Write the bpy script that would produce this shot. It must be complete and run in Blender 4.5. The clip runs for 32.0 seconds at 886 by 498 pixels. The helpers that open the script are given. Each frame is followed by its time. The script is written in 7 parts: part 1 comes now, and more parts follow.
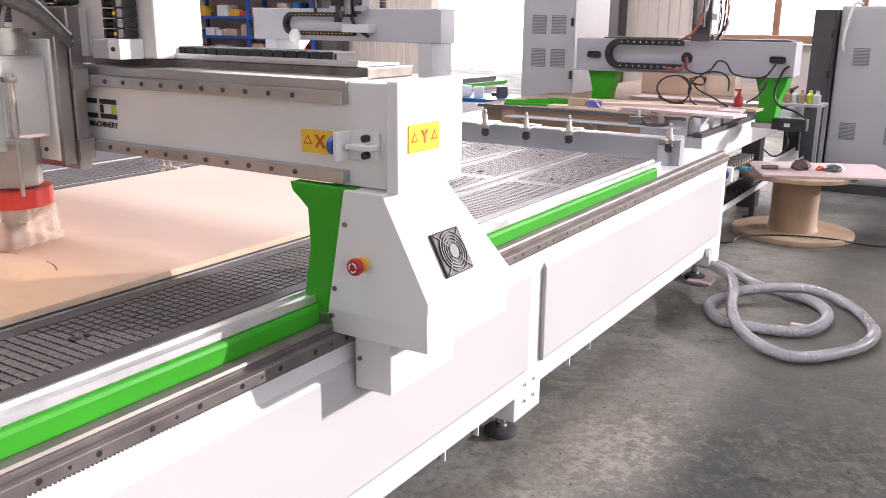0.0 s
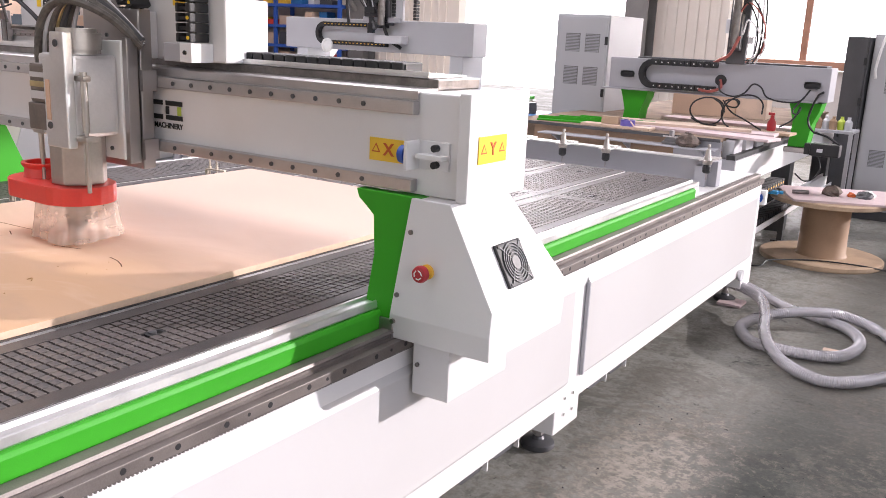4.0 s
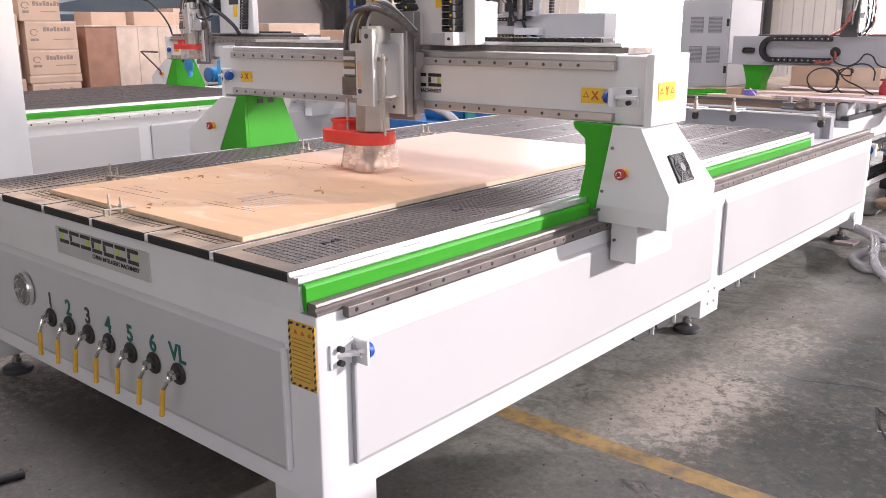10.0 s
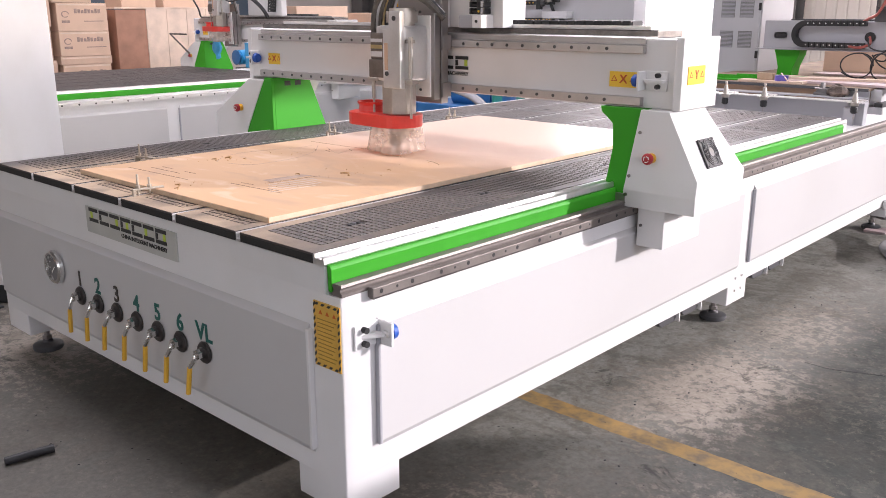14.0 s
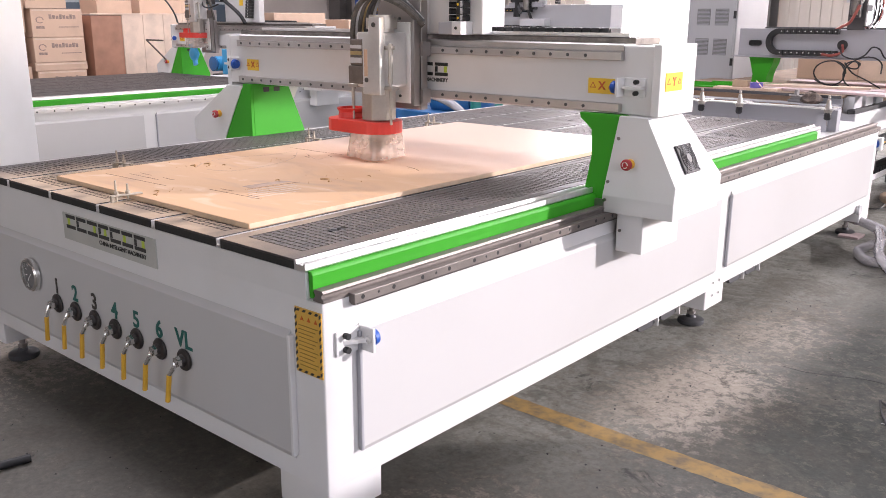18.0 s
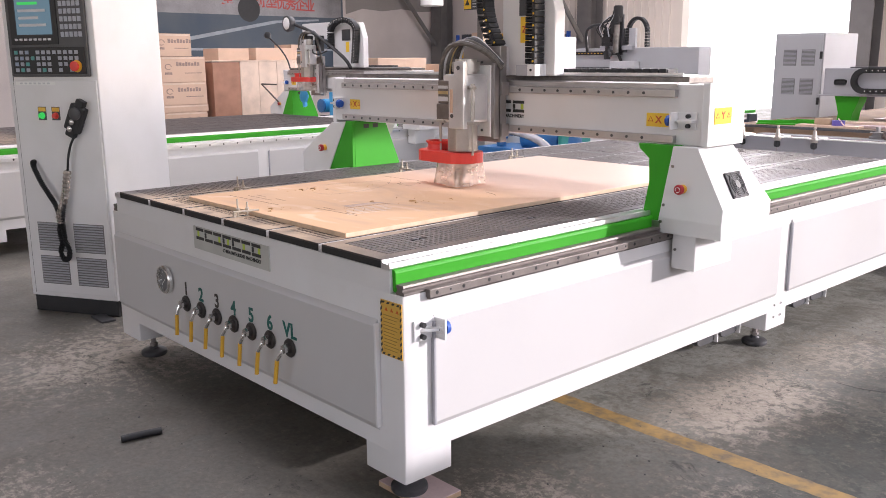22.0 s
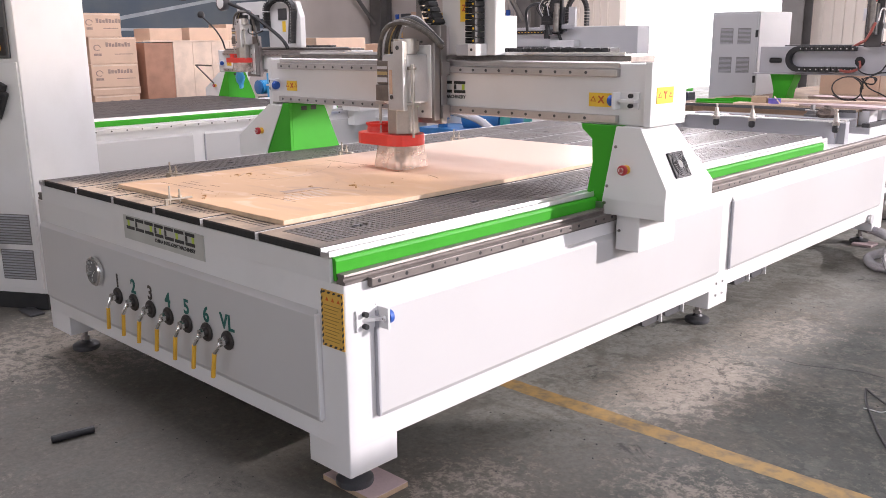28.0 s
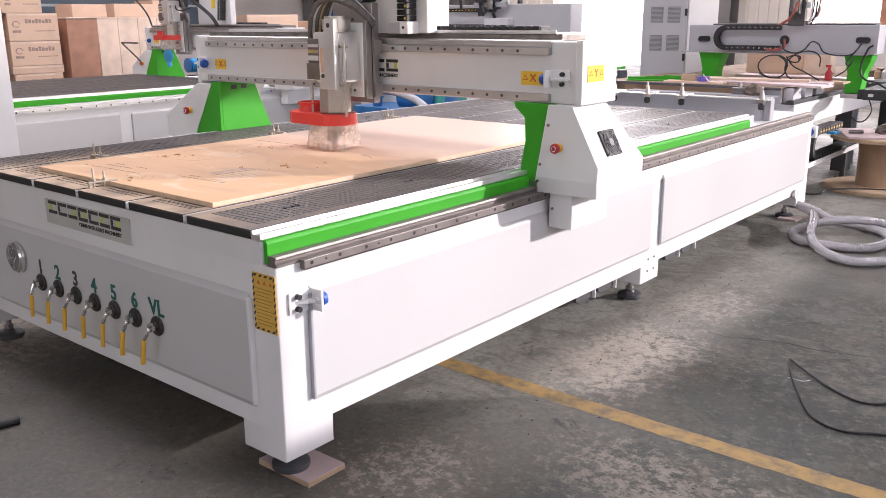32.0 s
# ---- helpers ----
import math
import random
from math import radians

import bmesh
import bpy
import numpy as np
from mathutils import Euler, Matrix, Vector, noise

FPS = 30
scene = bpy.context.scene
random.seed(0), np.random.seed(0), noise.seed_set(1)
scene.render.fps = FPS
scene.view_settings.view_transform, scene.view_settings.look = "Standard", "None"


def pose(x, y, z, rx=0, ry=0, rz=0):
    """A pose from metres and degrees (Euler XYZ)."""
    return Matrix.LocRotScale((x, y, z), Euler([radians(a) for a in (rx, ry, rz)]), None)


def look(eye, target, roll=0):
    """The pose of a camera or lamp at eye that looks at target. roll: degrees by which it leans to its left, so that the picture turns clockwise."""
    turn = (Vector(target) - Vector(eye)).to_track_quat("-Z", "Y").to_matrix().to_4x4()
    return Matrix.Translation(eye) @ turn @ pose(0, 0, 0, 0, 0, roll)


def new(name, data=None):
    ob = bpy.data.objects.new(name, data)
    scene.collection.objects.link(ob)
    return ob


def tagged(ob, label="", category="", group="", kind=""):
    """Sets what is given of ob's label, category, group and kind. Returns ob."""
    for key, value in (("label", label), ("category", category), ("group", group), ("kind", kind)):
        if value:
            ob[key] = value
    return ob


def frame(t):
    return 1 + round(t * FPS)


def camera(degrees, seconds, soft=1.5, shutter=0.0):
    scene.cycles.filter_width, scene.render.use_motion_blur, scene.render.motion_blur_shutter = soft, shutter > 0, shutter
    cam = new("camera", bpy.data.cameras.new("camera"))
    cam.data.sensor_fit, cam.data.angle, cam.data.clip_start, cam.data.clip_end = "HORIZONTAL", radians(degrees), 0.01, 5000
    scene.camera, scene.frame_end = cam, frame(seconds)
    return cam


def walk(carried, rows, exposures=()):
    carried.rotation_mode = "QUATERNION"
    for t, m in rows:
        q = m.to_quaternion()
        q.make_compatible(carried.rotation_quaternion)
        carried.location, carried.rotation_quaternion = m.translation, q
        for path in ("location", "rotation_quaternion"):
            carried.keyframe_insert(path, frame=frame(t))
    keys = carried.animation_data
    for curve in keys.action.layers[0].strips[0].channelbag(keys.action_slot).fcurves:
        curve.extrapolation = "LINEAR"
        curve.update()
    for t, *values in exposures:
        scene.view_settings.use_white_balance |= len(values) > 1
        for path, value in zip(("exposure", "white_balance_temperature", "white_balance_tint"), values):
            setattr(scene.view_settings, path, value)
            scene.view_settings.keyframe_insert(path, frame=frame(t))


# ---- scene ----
cam = camera(54.4, 32.0, 0.9)
PATH = [
    (0, (1.416, -0.14, 1.534), (0.382, 1.493, 1.02), 0.6),
    (0.5, (1.417, -0.136, 1.533), (0.377, 1.492, 1.015), 0.5),
    (1, (1.414, -0.134, 1.535), (0.365, 1.489, 1.018), 0.4),
    (1.5, (1.393, -0.155, 1.533), (0.343, 1.47, 1.025), 0.8),
    (2, (1.349, -0.203, 1.532), (0.299, 1.421, 1.025), 1.6),
    (2.5, (1.329, -0.241, 1.523), (0.298, 1.397, 1.018), 2.2),
    (4.5, (1.328, -0.236, 1.533), (0.232, 1.366, 1.049), 2.8),
    (5, (1.32, -0.279, 1.521), (0.113, 1.222, 0.984), 2.9),
    (5.5, (1.364, -0.407, 1.472), (0.015, 0.956, 0.905), 0.9),
    (6, (1.499, -0.609, 1.487), (0.109, 0.696, 0.881), 0.6),
    (6.5, (1.498, -0.933, 1.481), (0.117, 0.403, 0.924), 0.5),
    (7, (1.549, -1.16, 1.496), (0.17, 0.196, 0.988), 1.1),
    (7.5, (1.726, -1.256, 1.494), (0.368, 0.137, 1.029), 0.5),
    (8, (1.795, -1.317, 1.503), (0.486, 0.124, 1.046), -0.4),
    (8.5, (1.762, -1.376, 1.504), (0.509, 0.111, 1.032), -0.4),
    (9, (1.742, -1.396, 1.497), (0.507, 0.102, 1.014), -0.1),
    (9.5, (1.73, -1.392, 1.498), (0.48, 0.089, 1.005), -0.0),
    (10, (1.74, -1.395, 1.498), (0.48, 0.075, 0.998), -0.2),
    (10.5, (1.744, -1.396, 1.499), (0.488, 0.075, 0.992), -0.2),
    (11, (1.741, -1.393, 1.496), (0.49, 0.081, 0.983), -0.3),
    (11.5, (1.743, -1.388, 1.493), (0.486, 0.08, 0.978), -0.5),
    (12, (1.745, -1.388, 1.498), (0.483, 0.074, 0.976), -0.5),
    (12.5, (1.745, -1.389, 1.496), (0.472, 0.059, 0.966), -0.6),
    (13, (1.741, -1.388, 1.492), (0.461, 0.052, 0.952), -0.6),
    (13.5, (1.737, -1.387, 1.489), (0.458, 0.053, 0.951), -0.3),
    (14, (1.741, -1.396, 1.492), (0.443, 0.029, 0.958), -0.0),
    (14.5, (1.73, -1.41, 1.493), (0.385, -0.029, 0.961), 0.2),
    (16.5, (1.733, -1.411, 1.492), (0.416, -0.002, 0.964), 0.1),
    (17, (1.733, -1.412, 1.485), (0.424, 0.008, 0.964), 0.1),
    (17.5, (1.729, -1.407, 1.49), (0.442, 0.031, 0.966), 0.2),
    (18, (1.738, -1.406, 1.49), (0.475, 0.056, 0.971), 0.2),
    (18.5, (1.739, -1.411, 1.495), (0.497, 0.071, 0.983), 0.3),
    (19, (1.736, -1.424, 1.497), (0.497, 0.062, 0.99), 0.4),
    (19.5, (1.733, -1.452, 1.494), (0.543, 0.069, 0.973), 0.9),
    (20, (1.859, -1.52, 1.493), (0.605, -0.047, 0.985), 0.8),
    (20.5, (2.081, -1.568, 1.491), (0.716, -0.185, 1.017), 0.3),
    (21, (2.104, -1.631, 1.502), (0.69, -0.279, 1.09), -0.3),
    (21.5, (2.13, -1.661, 1.504), (0.676, -0.349, 1.097), -0.5),
    (22, (2.129, -1.671, 1.49), (0.686, -0.354, 1.065), -0.4),
    (22.5, (2.103, -1.649, 1.506), (0.676, -0.319, 1.066), -0.1),
    (23, (2.086, -1.631, 1.495), (0.657, -0.3, 1.062), -0.4),
    (23.5, (2.073, -1.626, 1.5), (0.655, -0.286, 1.061), -0.5),
    (24, (2.076, -1.609, 1.501), (0.672, -0.257, 1.053), -0.7),
    (24.5, (2.075, -1.609, 1.505), (0.681, -0.249, 1.05), -0.7),
    (25, (2.077, -1.605, 1.494), (0.689, -0.239, 1.036), -0.8),
    (25.5, (2.075, -1.603, 1.503), (0.7, -0.231, 1.027), -0.5),
    (27.5, (2.075, -1.619, 1.501), (0.712, -0.233, 1.032), -0.4),
    (28, (2.073, -1.611, 1.49), (0.728, -0.208, 1.02), -0.6),
    (28.5, (2.071, -1.605, 1.498), (0.738, -0.194, 1.017), -0.4),
    (29, (2.071, -1.599, 1.493), (0.754, -0.172, 1.011), -0.5),
    (29.5, (2.076, -1.601, 1.495), (0.796, -0.142, 1.01), -0.4),
    (30, (2.081, -1.592, 1.491), (0.855, -0.094, 0.991), -0.2),
    (30.5, (2.077, -1.59, 1.491), (0.861, -0.09, 0.97), -0.2),
    (31, (2.074, -1.588, 1.492), (0.855, -0.092, 0.966), -0.3),
    (31.5, (2.072, -1.588, 1.488), (0.848, -0.095, 0.966), -0.3),
    (32, (2.076, -1.591, 1.491), (0.845, -0.102, 0.972), -0.4),
]
walk(cam, [(t, look(eye, target, roll)) for t, eye, target, roll in PATH], [(0.0, 0.55, 6500, 20), (32.0, 0.55, 6500, 20)])

# ---- light ----
world = bpy.data.worlds.new("sky")
scene.world = world
world.use_nodes = True
wn = world.node_tree.nodes
sky = wn.new("ShaderNodeTexSky")
sky.sky_type, sky.sun_disc = "NISHITA", False
sky.sun_elevation, sky.sun_rotation = radians(15.5), radians(45)
wn["Background"].inputs[1].default_value = 0.15
world.node_tree.links.new(sky.outputs[0], wn["Background"].inputs[0])

sun = new("sun", bpy.data.lights.new("sun", "SUN"))
sun.data.energy, sun.data.angle, sun.data.color = 3.2, radians(0.8), (1.0, 0.98, 0.97)
sun.matrix_world = look((10, 10, 3.92), (0, 0, 0))


def area(name, eye, target, sx, sy, watts, color=(1, 1, 1)):
    data = bpy.data.lights.new(name, "AREA")
    data.shape, data.size, data.size_y, data.energy, data.color = "RECTANGLE", sx, sy, watts, color
    ob = new(name, data)
    ob.matrix_world = look(eye, target)
    return ob


# two fill lamps for unseen daylight from the right, in the added wall's openings
area("side_fill_daylight", (4.72, 8.23, 2.66), (0, 8.23, 2.66), 7.4, 2.0, 118, (0.95, 0.97, 1.0))
area("near_side_fill_daylight", (4.72, -0.7, 2.66), (0, -0.7, 2.66), 6.4, 2.0, 70, (0.95, 0.97, 1.0))
area("back_door_daylight", (-6.1, 13.8, 2.3), (-3.0, 4.0, 0.4), 3.4, 4.4, 500, (1.0, 0.98, 0.97))
area("window_daylight", (-0.95, 13.85, 1.95), (-0.4, 4.0, 0.4), 3.6, 1.4, 110, (1.0, 0.98, 0.97))
# added fill from behind the camera for the front faces and floor
area("front_fill_daylight", (-1.0, -8.8, 2.2), (-1.0, 0.0, 0.6), 9.5, 2.2, 64, (1.0, 0.96, 0.90))
# added overhead fill lamps, hung below the closed roof
area("overhead_fill_a", (-5.0, 1.0, 6.4), (-5.0, 1.0, 0), 10.0, 2.0, 330, (0.945, 0.955, 1.0))
area("overhead_fill_b", (-5.0, 8.0, 6.4), (-5.0, 8.0, 0), 10.0, 2.0, 420, (0.945, 0.955, 1.0))


# ---- materials ----
def material(name, color, rough=0.5, metal=0.0, vary=0.12, scale=6.0, bump=0.0, bump_scale=120.0, coat=0.0, second=None, mix=0.5, objects=False):
    """Principled surface with colour variation at two scales, roughness variation and fine relief."""
    m = bpy.data.materials.new(name)
    m.use_nodes = True
    n, l = m.node_tree.nodes, m.node_tree.links
    b = n["Principled BSDF"]
    geo = n.new("ShaderNodeTexCoord")
    big = n.new("ShaderNodeTexNoise")
    big.inputs["Scale"].default_value, big.inputs["Detail"].default_value = scale, 6
    fine = n.new("ShaderNodeTexNoise")
    fine.inputs["Scale"].default_value, fine.inputs["Detail"].default_value = bump_scale, 3
    l.new(geo.outputs["Object"], big.inputs["Vector"])
    l.new(geo.outputs["Object"], fine.inputs["Vector"])
    ramp = n.new("ShaderNodeValToRGB")
    other = second or tuple(max(0.0, c * (1 - 2 * vary)) for c in color)
    ramp.color_ramp.elements[0].color, ramp.color_ramp.elements[1].color = (*other, 1), (*color, 1)
    ramp.color_ramp.elements[0].position, ramp.color_ramp.elements[1].position = mix - 0.22, mix + 0.12
    add = n.new("ShaderNodeMath")
    add.operation = "MULTIPLY_ADD"
    add.inputs[1].default_value, add.inputs[2].default_value = 0.35, -0.175
    l.new(fine.outputs["Fac"], add.inputs[0])
    total = n.new("ShaderNodeMath")
    l.new(big.outputs["Fac"], total.inputs[0])
    l.new(add.outputs[0], total.inputs[1])
    last = total
    if objects:
        info = n.new("ShaderNodeObjectInfo")
        each = n.new("ShaderNodeMath")
        each.operation = "MULTIPLY_ADD"
        each.inputs[1].default_value, each.inputs[2].default_value = 0.3, -0.15
        l.new(info.outputs["Random"], each.inputs[0])
        last = n.new("ShaderNodeMath")
        l.new(total.outputs[0], last.inputs[0])
        l.new(each.outputs[0], last.inputs[1])
    l.new(last.outputs[0], ramp.inputs["Fac"])
    l.new(ramp.outputs["Color"], b.inputs["Base Color"])
    rr = n.new("ShaderNodeMath")
    rr.operation, rr.use_clamp = "MULTIPLY_ADD", True
    rr.inputs[1].default_value, rr.inputs[2].default_value = 0.25 * (1 - rough) + 0.05, rough - 0.1
    l.new(big.outputs["Fac"], rr.inputs[0])
    l.new(rr.outputs[0], b.inputs["Roughness"])
    b.inputs["Metallic"].default_value = metal
    b.inputs["Coat Weight"].default_value = coat
    if bump:
        bp = n.new("ShaderNodeBump")
        bp.inputs["Strength"].default_value, bp.inputs["Distance"].default_value = bump, 0.002
        l.new(fine.outputs["Fac"], bp.inputs["Height"])
        l.new(bp.outputs[0], b.inputs["Normal"])
    return m


def clear(name, color, rough=0.1, weight=0.9, ior=1.3):
    m = bpy.data.materials.new(name)
    m.use_nodes = True
    b = m.node_tree.nodes["Principled BSDF"]
    b.inputs["Base Color"].default_value = (*color, 1)
    b.inputs["Roughness"].default_value, b.inputs["Transmission Weight"].default_value, b.inputs["IOR"].default_value = rough, weight, ior
    return m


def glowing(name, color, strength):
    m = bpy.data.materials.new(name)
    m.use_nodes = True
    b = m.node_tree.nodes["Principled BSDF"]
    b.inputs["Base Color"].default_value = (*[c * 0.2 for c in color], 1)
    b.inputs["Emission Color"].default_value, b.inputs["Emission Strength"].default_value = (*color, 1), strength
    return m


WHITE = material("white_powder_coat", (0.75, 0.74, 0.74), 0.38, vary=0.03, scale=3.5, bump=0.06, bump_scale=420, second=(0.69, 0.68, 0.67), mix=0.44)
# the same white coat, darkened to put the panels' shading into the colour
PANELSHADE = material("shaded_panel_white", (0.58, 0.57, 0.568), 0.36, vary=0.03, scale=1.6, bump=0.06, bump_scale=420, second=(0.55, 0.54, 0.535), mix=0.46)
GREY = material("light_grey_powder_coat", (0.60, 0.60, 0.62), 0.4, vary=0.03, scale=2.0, bump=0.12, bump_scale=420)
GREEN = material("green_powder_coat", (0.035, 0.35, 0.018), 0.48, vary=0.06, scale=3.0, bump=0.12, bump_scale=380)
STEEL = material("ground_steel", (0.37, 0.345, 0.335), 0.36, 0.92, vary=0.05, scale=5, bump=0.02, bump_scale=400)
ALU = material("aluminium_profile", (0.80, 0.79, 0.79), 0.32, 0.85, vary=0.06, scale=9, bump=0.05)
RAILSTEEL = material("oiled_rail_steel", (0.225, 0.20, 0.185), 0.55, 0.65, vary=0.35, scale=9, bump=0.05, bump_scale=300, second=(0.15, 0.13, 0.122), mix=0.5)
DARKSTEEL = material("dark_gear_rack_steel", (0.25, 0.23, 0.22), 0.35, 0.9, vary=0.2, scale=20)
PHENOLIC = material("black_phenolic_board", (0.078, 0.066, 0.063), 0.50, vary=0.3, scale=4, bump=0.2, bump_scale=300, second=(0.045, 0.042, 0.042))
PAD = material("worn_phenolic_pad", (0.105, 0.090, 0.085), 0.52, vary=0.3, scale=5, bump=0.15, bump_scale=200, second=(0.066, 0.060, 0.058))
SINGLEPAD = material("worn_phenolic_pad_single", (0.128, 0.108, 0.096), 0.55, vary=0.3, scale=30, bump=0.15, bump_scale=200, second=(0.082, 0.075, 0.073), objects=True)
GROOVE = material("groove_bottom", (0.02, 0.02, 0.02), 0.6, vary=0.2, scale=8)
MDF = material("fibreboard_face", (0.65, 0.47, 0.375), 0.36, vary=0.05, scale=1.1, bump=0.1, bump_scale=300)
MDFEDGE = material("fibreboard_edge", (0.70, 0.52, 0.37), 0.8, vary=0.1, scale=20, bump=0.3)


def dust_stain(m):
    """Settled orange dust over the front half of the sheet, ragged towards the far half."""
    n, l = m.node_tree.nodes, m.node_tree.links
    b = n["Principled BSDF"]
    base = b.inputs["Base Color"].links[0].from_socket
    pos = n.new("ShaderNodeTexCoord")
    split = n.new("ShaderNodeSeparateXYZ")
    l.new(pos.outputs["Object"], split.inputs[0])
    wob = n.new("ShaderNodeTexNoise")
    wob.inputs["Scale"].default_value, wob.inputs["Detail"].default_value = 2.2, 6
    l.new(pos.outputs["Object"], wob.inputs["Vector"])
    add = n.new("ShaderNodeMath")
    add.operation = "MULTIPLY_ADD"
    add.inputs[1].default_value = -1.6
    l.new(wob.outputs["Fac"], add.inputs[0])
    l.new(split.outputs["Y"], add.inputs[2])
    rng = n.new("ShaderNodeMapRange")
    rng.inputs["From Min"].default_value, rng.inputs["From Max"].default_value = 0.55, 0.05
    l.new(add.outputs[0], rng.inputs["Value"])
    mix = n.new("ShaderNodeMixRGB")
    mix.inputs[2].default_value = (0.63, 0.40, 0.24, 1)
    l.new(rng.outputs[0], mix.inputs[0])
    l.new(base, mix.inputs[1])
    l.new(mix.outputs[0], b.inputs["Base Color"])


dust_stain(MDF)
SAWDUST = material("sawdust", (0.62, 0.36, 0.16), 0.95, vary=0.2, scale=90, bump=0.8, bump_scale=500)
CUT = material("routed_groove", (0.16, 0.07, 0.03), 0.9, vary=0.2, scale=40)
FAINTCUT = material("shallow_routed_fibreboard", (0.54, 0.375, 0.285), 0.75, vary=0.2, scale=18, bump=0.2)
RED = material("red_plastic", (0.72, 0.055, 0.04), 0.35, vary=0.06, scale=8)
YELLOW = material("yellow_vinyl", (0.80, 0.45, 0.045), 0.45, vary=0.06, scale=12)
NOTICE = material("amber_notice_film", (0.72, 0.43, 0.08), 0.4, vary=0.05, scale=14)
LABEL = material("yellow_label", (0.90, 0.58, 0.04), 0.4, vary=0.04, scale=12)
BLUE = material("blue_rubber", (0.015, 0.09, 0.42), 0.45, vary=0.1, scale=15)
BLUEPAINT = material("blue_machine_paint", (0.02, 0.14, 0.36), 0.4, vary=0.15, scale=6)
LIGHTBLUE = material("light_blue_motor_paint", (0.06, 0.42, 0.78), 0.4, vary=0.08, scale=6)
BLACK = material("black_rubber", (0.018, 0.018, 0.02), 0.55, vary=0.2, scale=15)
DARK = material("dark_grey_paint", (0.07, 0.07, 0.075), 0.45, vary=0.15, scale=4)
BEAMRAIL = material("ground_rail_steel", (0.50, 0.475, 0.47), 0.36, 0.85, vary=0.08, scale=12, bump=0.03, bump_scale=300)
CLAMPSTEEL = material("dusty_zinc_steel", (0.50, 0.44, 0.36), 0.5, 0.55, vary=0.15, scale=30)
CHROME = material("chrome", (0.75, 0.74, 0.73), 0.16, 1.0, vary=0.05, scale=20)
BRASS = material("brass", (0.75, 0.60, 0.32), 0.3, 0.9, vary=0.1, scale=20)
INK = material("dark_green_lettering", (0.01, 0.12, 0.10), 0.5, vary=0.05)
BROWNINK = material("faded_dark_lettering", (0.05, 0.04, 0.035), 0.5, vary=0.05)
BLACKINK = material("black_print", (0.03, 0.03, 0.03), 0.5, vary=0.05)
LIME = material("lime_print", (0.50, 0.62, 0.08), 0.5, vary=0.05)
VALVEBLACK = material("dark_brown_valve_cap", (0.040, 0.034, 0.032), 0.42, vary=0.25, scale=30)
KEYGREY = material("grey_key", (0.40, 0.42, 0.47), 0.5, vary=0.1, scale=20)
VALVEGREY = material("grey_brown_casting", (0.20, 0.17, 0.15), 0.42, 0.45, vary=0.15, scale=18)
DIAL = material("white_dial", (0.82, 0.82, 0.8), 0.35, vary=0.03)
SPINDLECASE = material("brushed_spindle_case", (0.50, 0.46, 0.42), 0.35, 0.8, vary=0.08, scale=12)
BLUEGREY = material("blue_grey_key", (0.30, 0.36, 0.46), 0.5)
TEAL = material("teal_key", (0.10, 0.35, 0.32), 0.5)
VENTGREY = material("vent_backing", (0.20, 0.195, 0.195), 0.6)
FILM = clear("crumpled_film", (0.95, 0.95, 0.96), 0.25, 0.45, 1.35)
MIDGREY = material("mid_grey_paint", (0.40, 0.40, 0.43), 0.42, vary=0.05, scale=2.5, bump=0.1, bump_scale=300)
ORANGEINK = material("orange_red_print", (0.62, 0.12, 0.02), 0.5, vary=0.05)
CABGREY = material("cabinet_grey_paint", (0.48, 0.48, 0.50), 0.42, vary=0.04, scale=2.0, bump=0.1, bump_scale=300)
OLDRED = material("dull_red_rubber", (0.38, 0.10, 0.08), 0.5, vary=0.15, scale=20)
BEDBOARD = material("dusty_brown_bed_board", (0.26, 0.19, 0.14), 0.95, vary=0.2, scale=5, bump=0.3)
BEDBOARD.node_tree.nodes["Principled BSDF"].inputs["Specular IOR Level"].default_value = 0.12
CRIMSON = material("crimson_plastic", (0.42, 0.022, 0.03), 0.35, vary=0.08, scale=20)
SLEEVE = material("dusty_braided_sleeve", (0.13, 0.115, 0.10), 0.45, vary=0.25, scale=60, bump=0.4, bump_scale=500)
RAG = material("dark_rag", (0.16, 0.12, 0.10), 0.9, vary=0.3, scale=30, bump=0.6)


def film():
    """Dusty clear plastic: part see-through, part milky."""
    m = bpy.data.materials.new("dusty_clear_film")
    m.use_nodes = True
    n, l = m.node_tree.nodes, m.node_tree.links
    b = n["Principled BSDF"]
    b.inputs["Base Color"].default_value, b.inputs["Roughness"].default_value = (0.74, 0.65, 0.58, 1), 0.16
    see = n.new("ShaderNodeBsdfTransparent")
    see.inputs[0].default_value = (0.97, 0.93, 0.90, 1)
    mix = n.new("ShaderNodeMixShader")
    noise_tex = n.new("ShaderNodeTexNoise")
    noise_tex.inputs["Scale"].default_value = 2.5
    ramp = n.new("ShaderNodeValToRGB")
    ramp.color_ramp.elements[0].color, ramp.color_ramp.elements[1].color = (0.30, 0.30, 0.30, 1), (0.50, 0.50, 0.50, 1)
    ramp.color_ramp.elements[0].position, ramp.color_ramp.elements[1].position = 0.35, 0.7
    l.new(noise_tex.outputs["Fac"], ramp.inputs[0])
    l.new(ramp.outputs[0], mix.inputs[0])
    l.new(see.outputs[0], mix.inputs[1])
    l.new(b.outputs[0], mix.inputs[2])
    l.new(mix.outputs[0], n["Material Output"].inputs[0])
    return m


SKIRT = film()


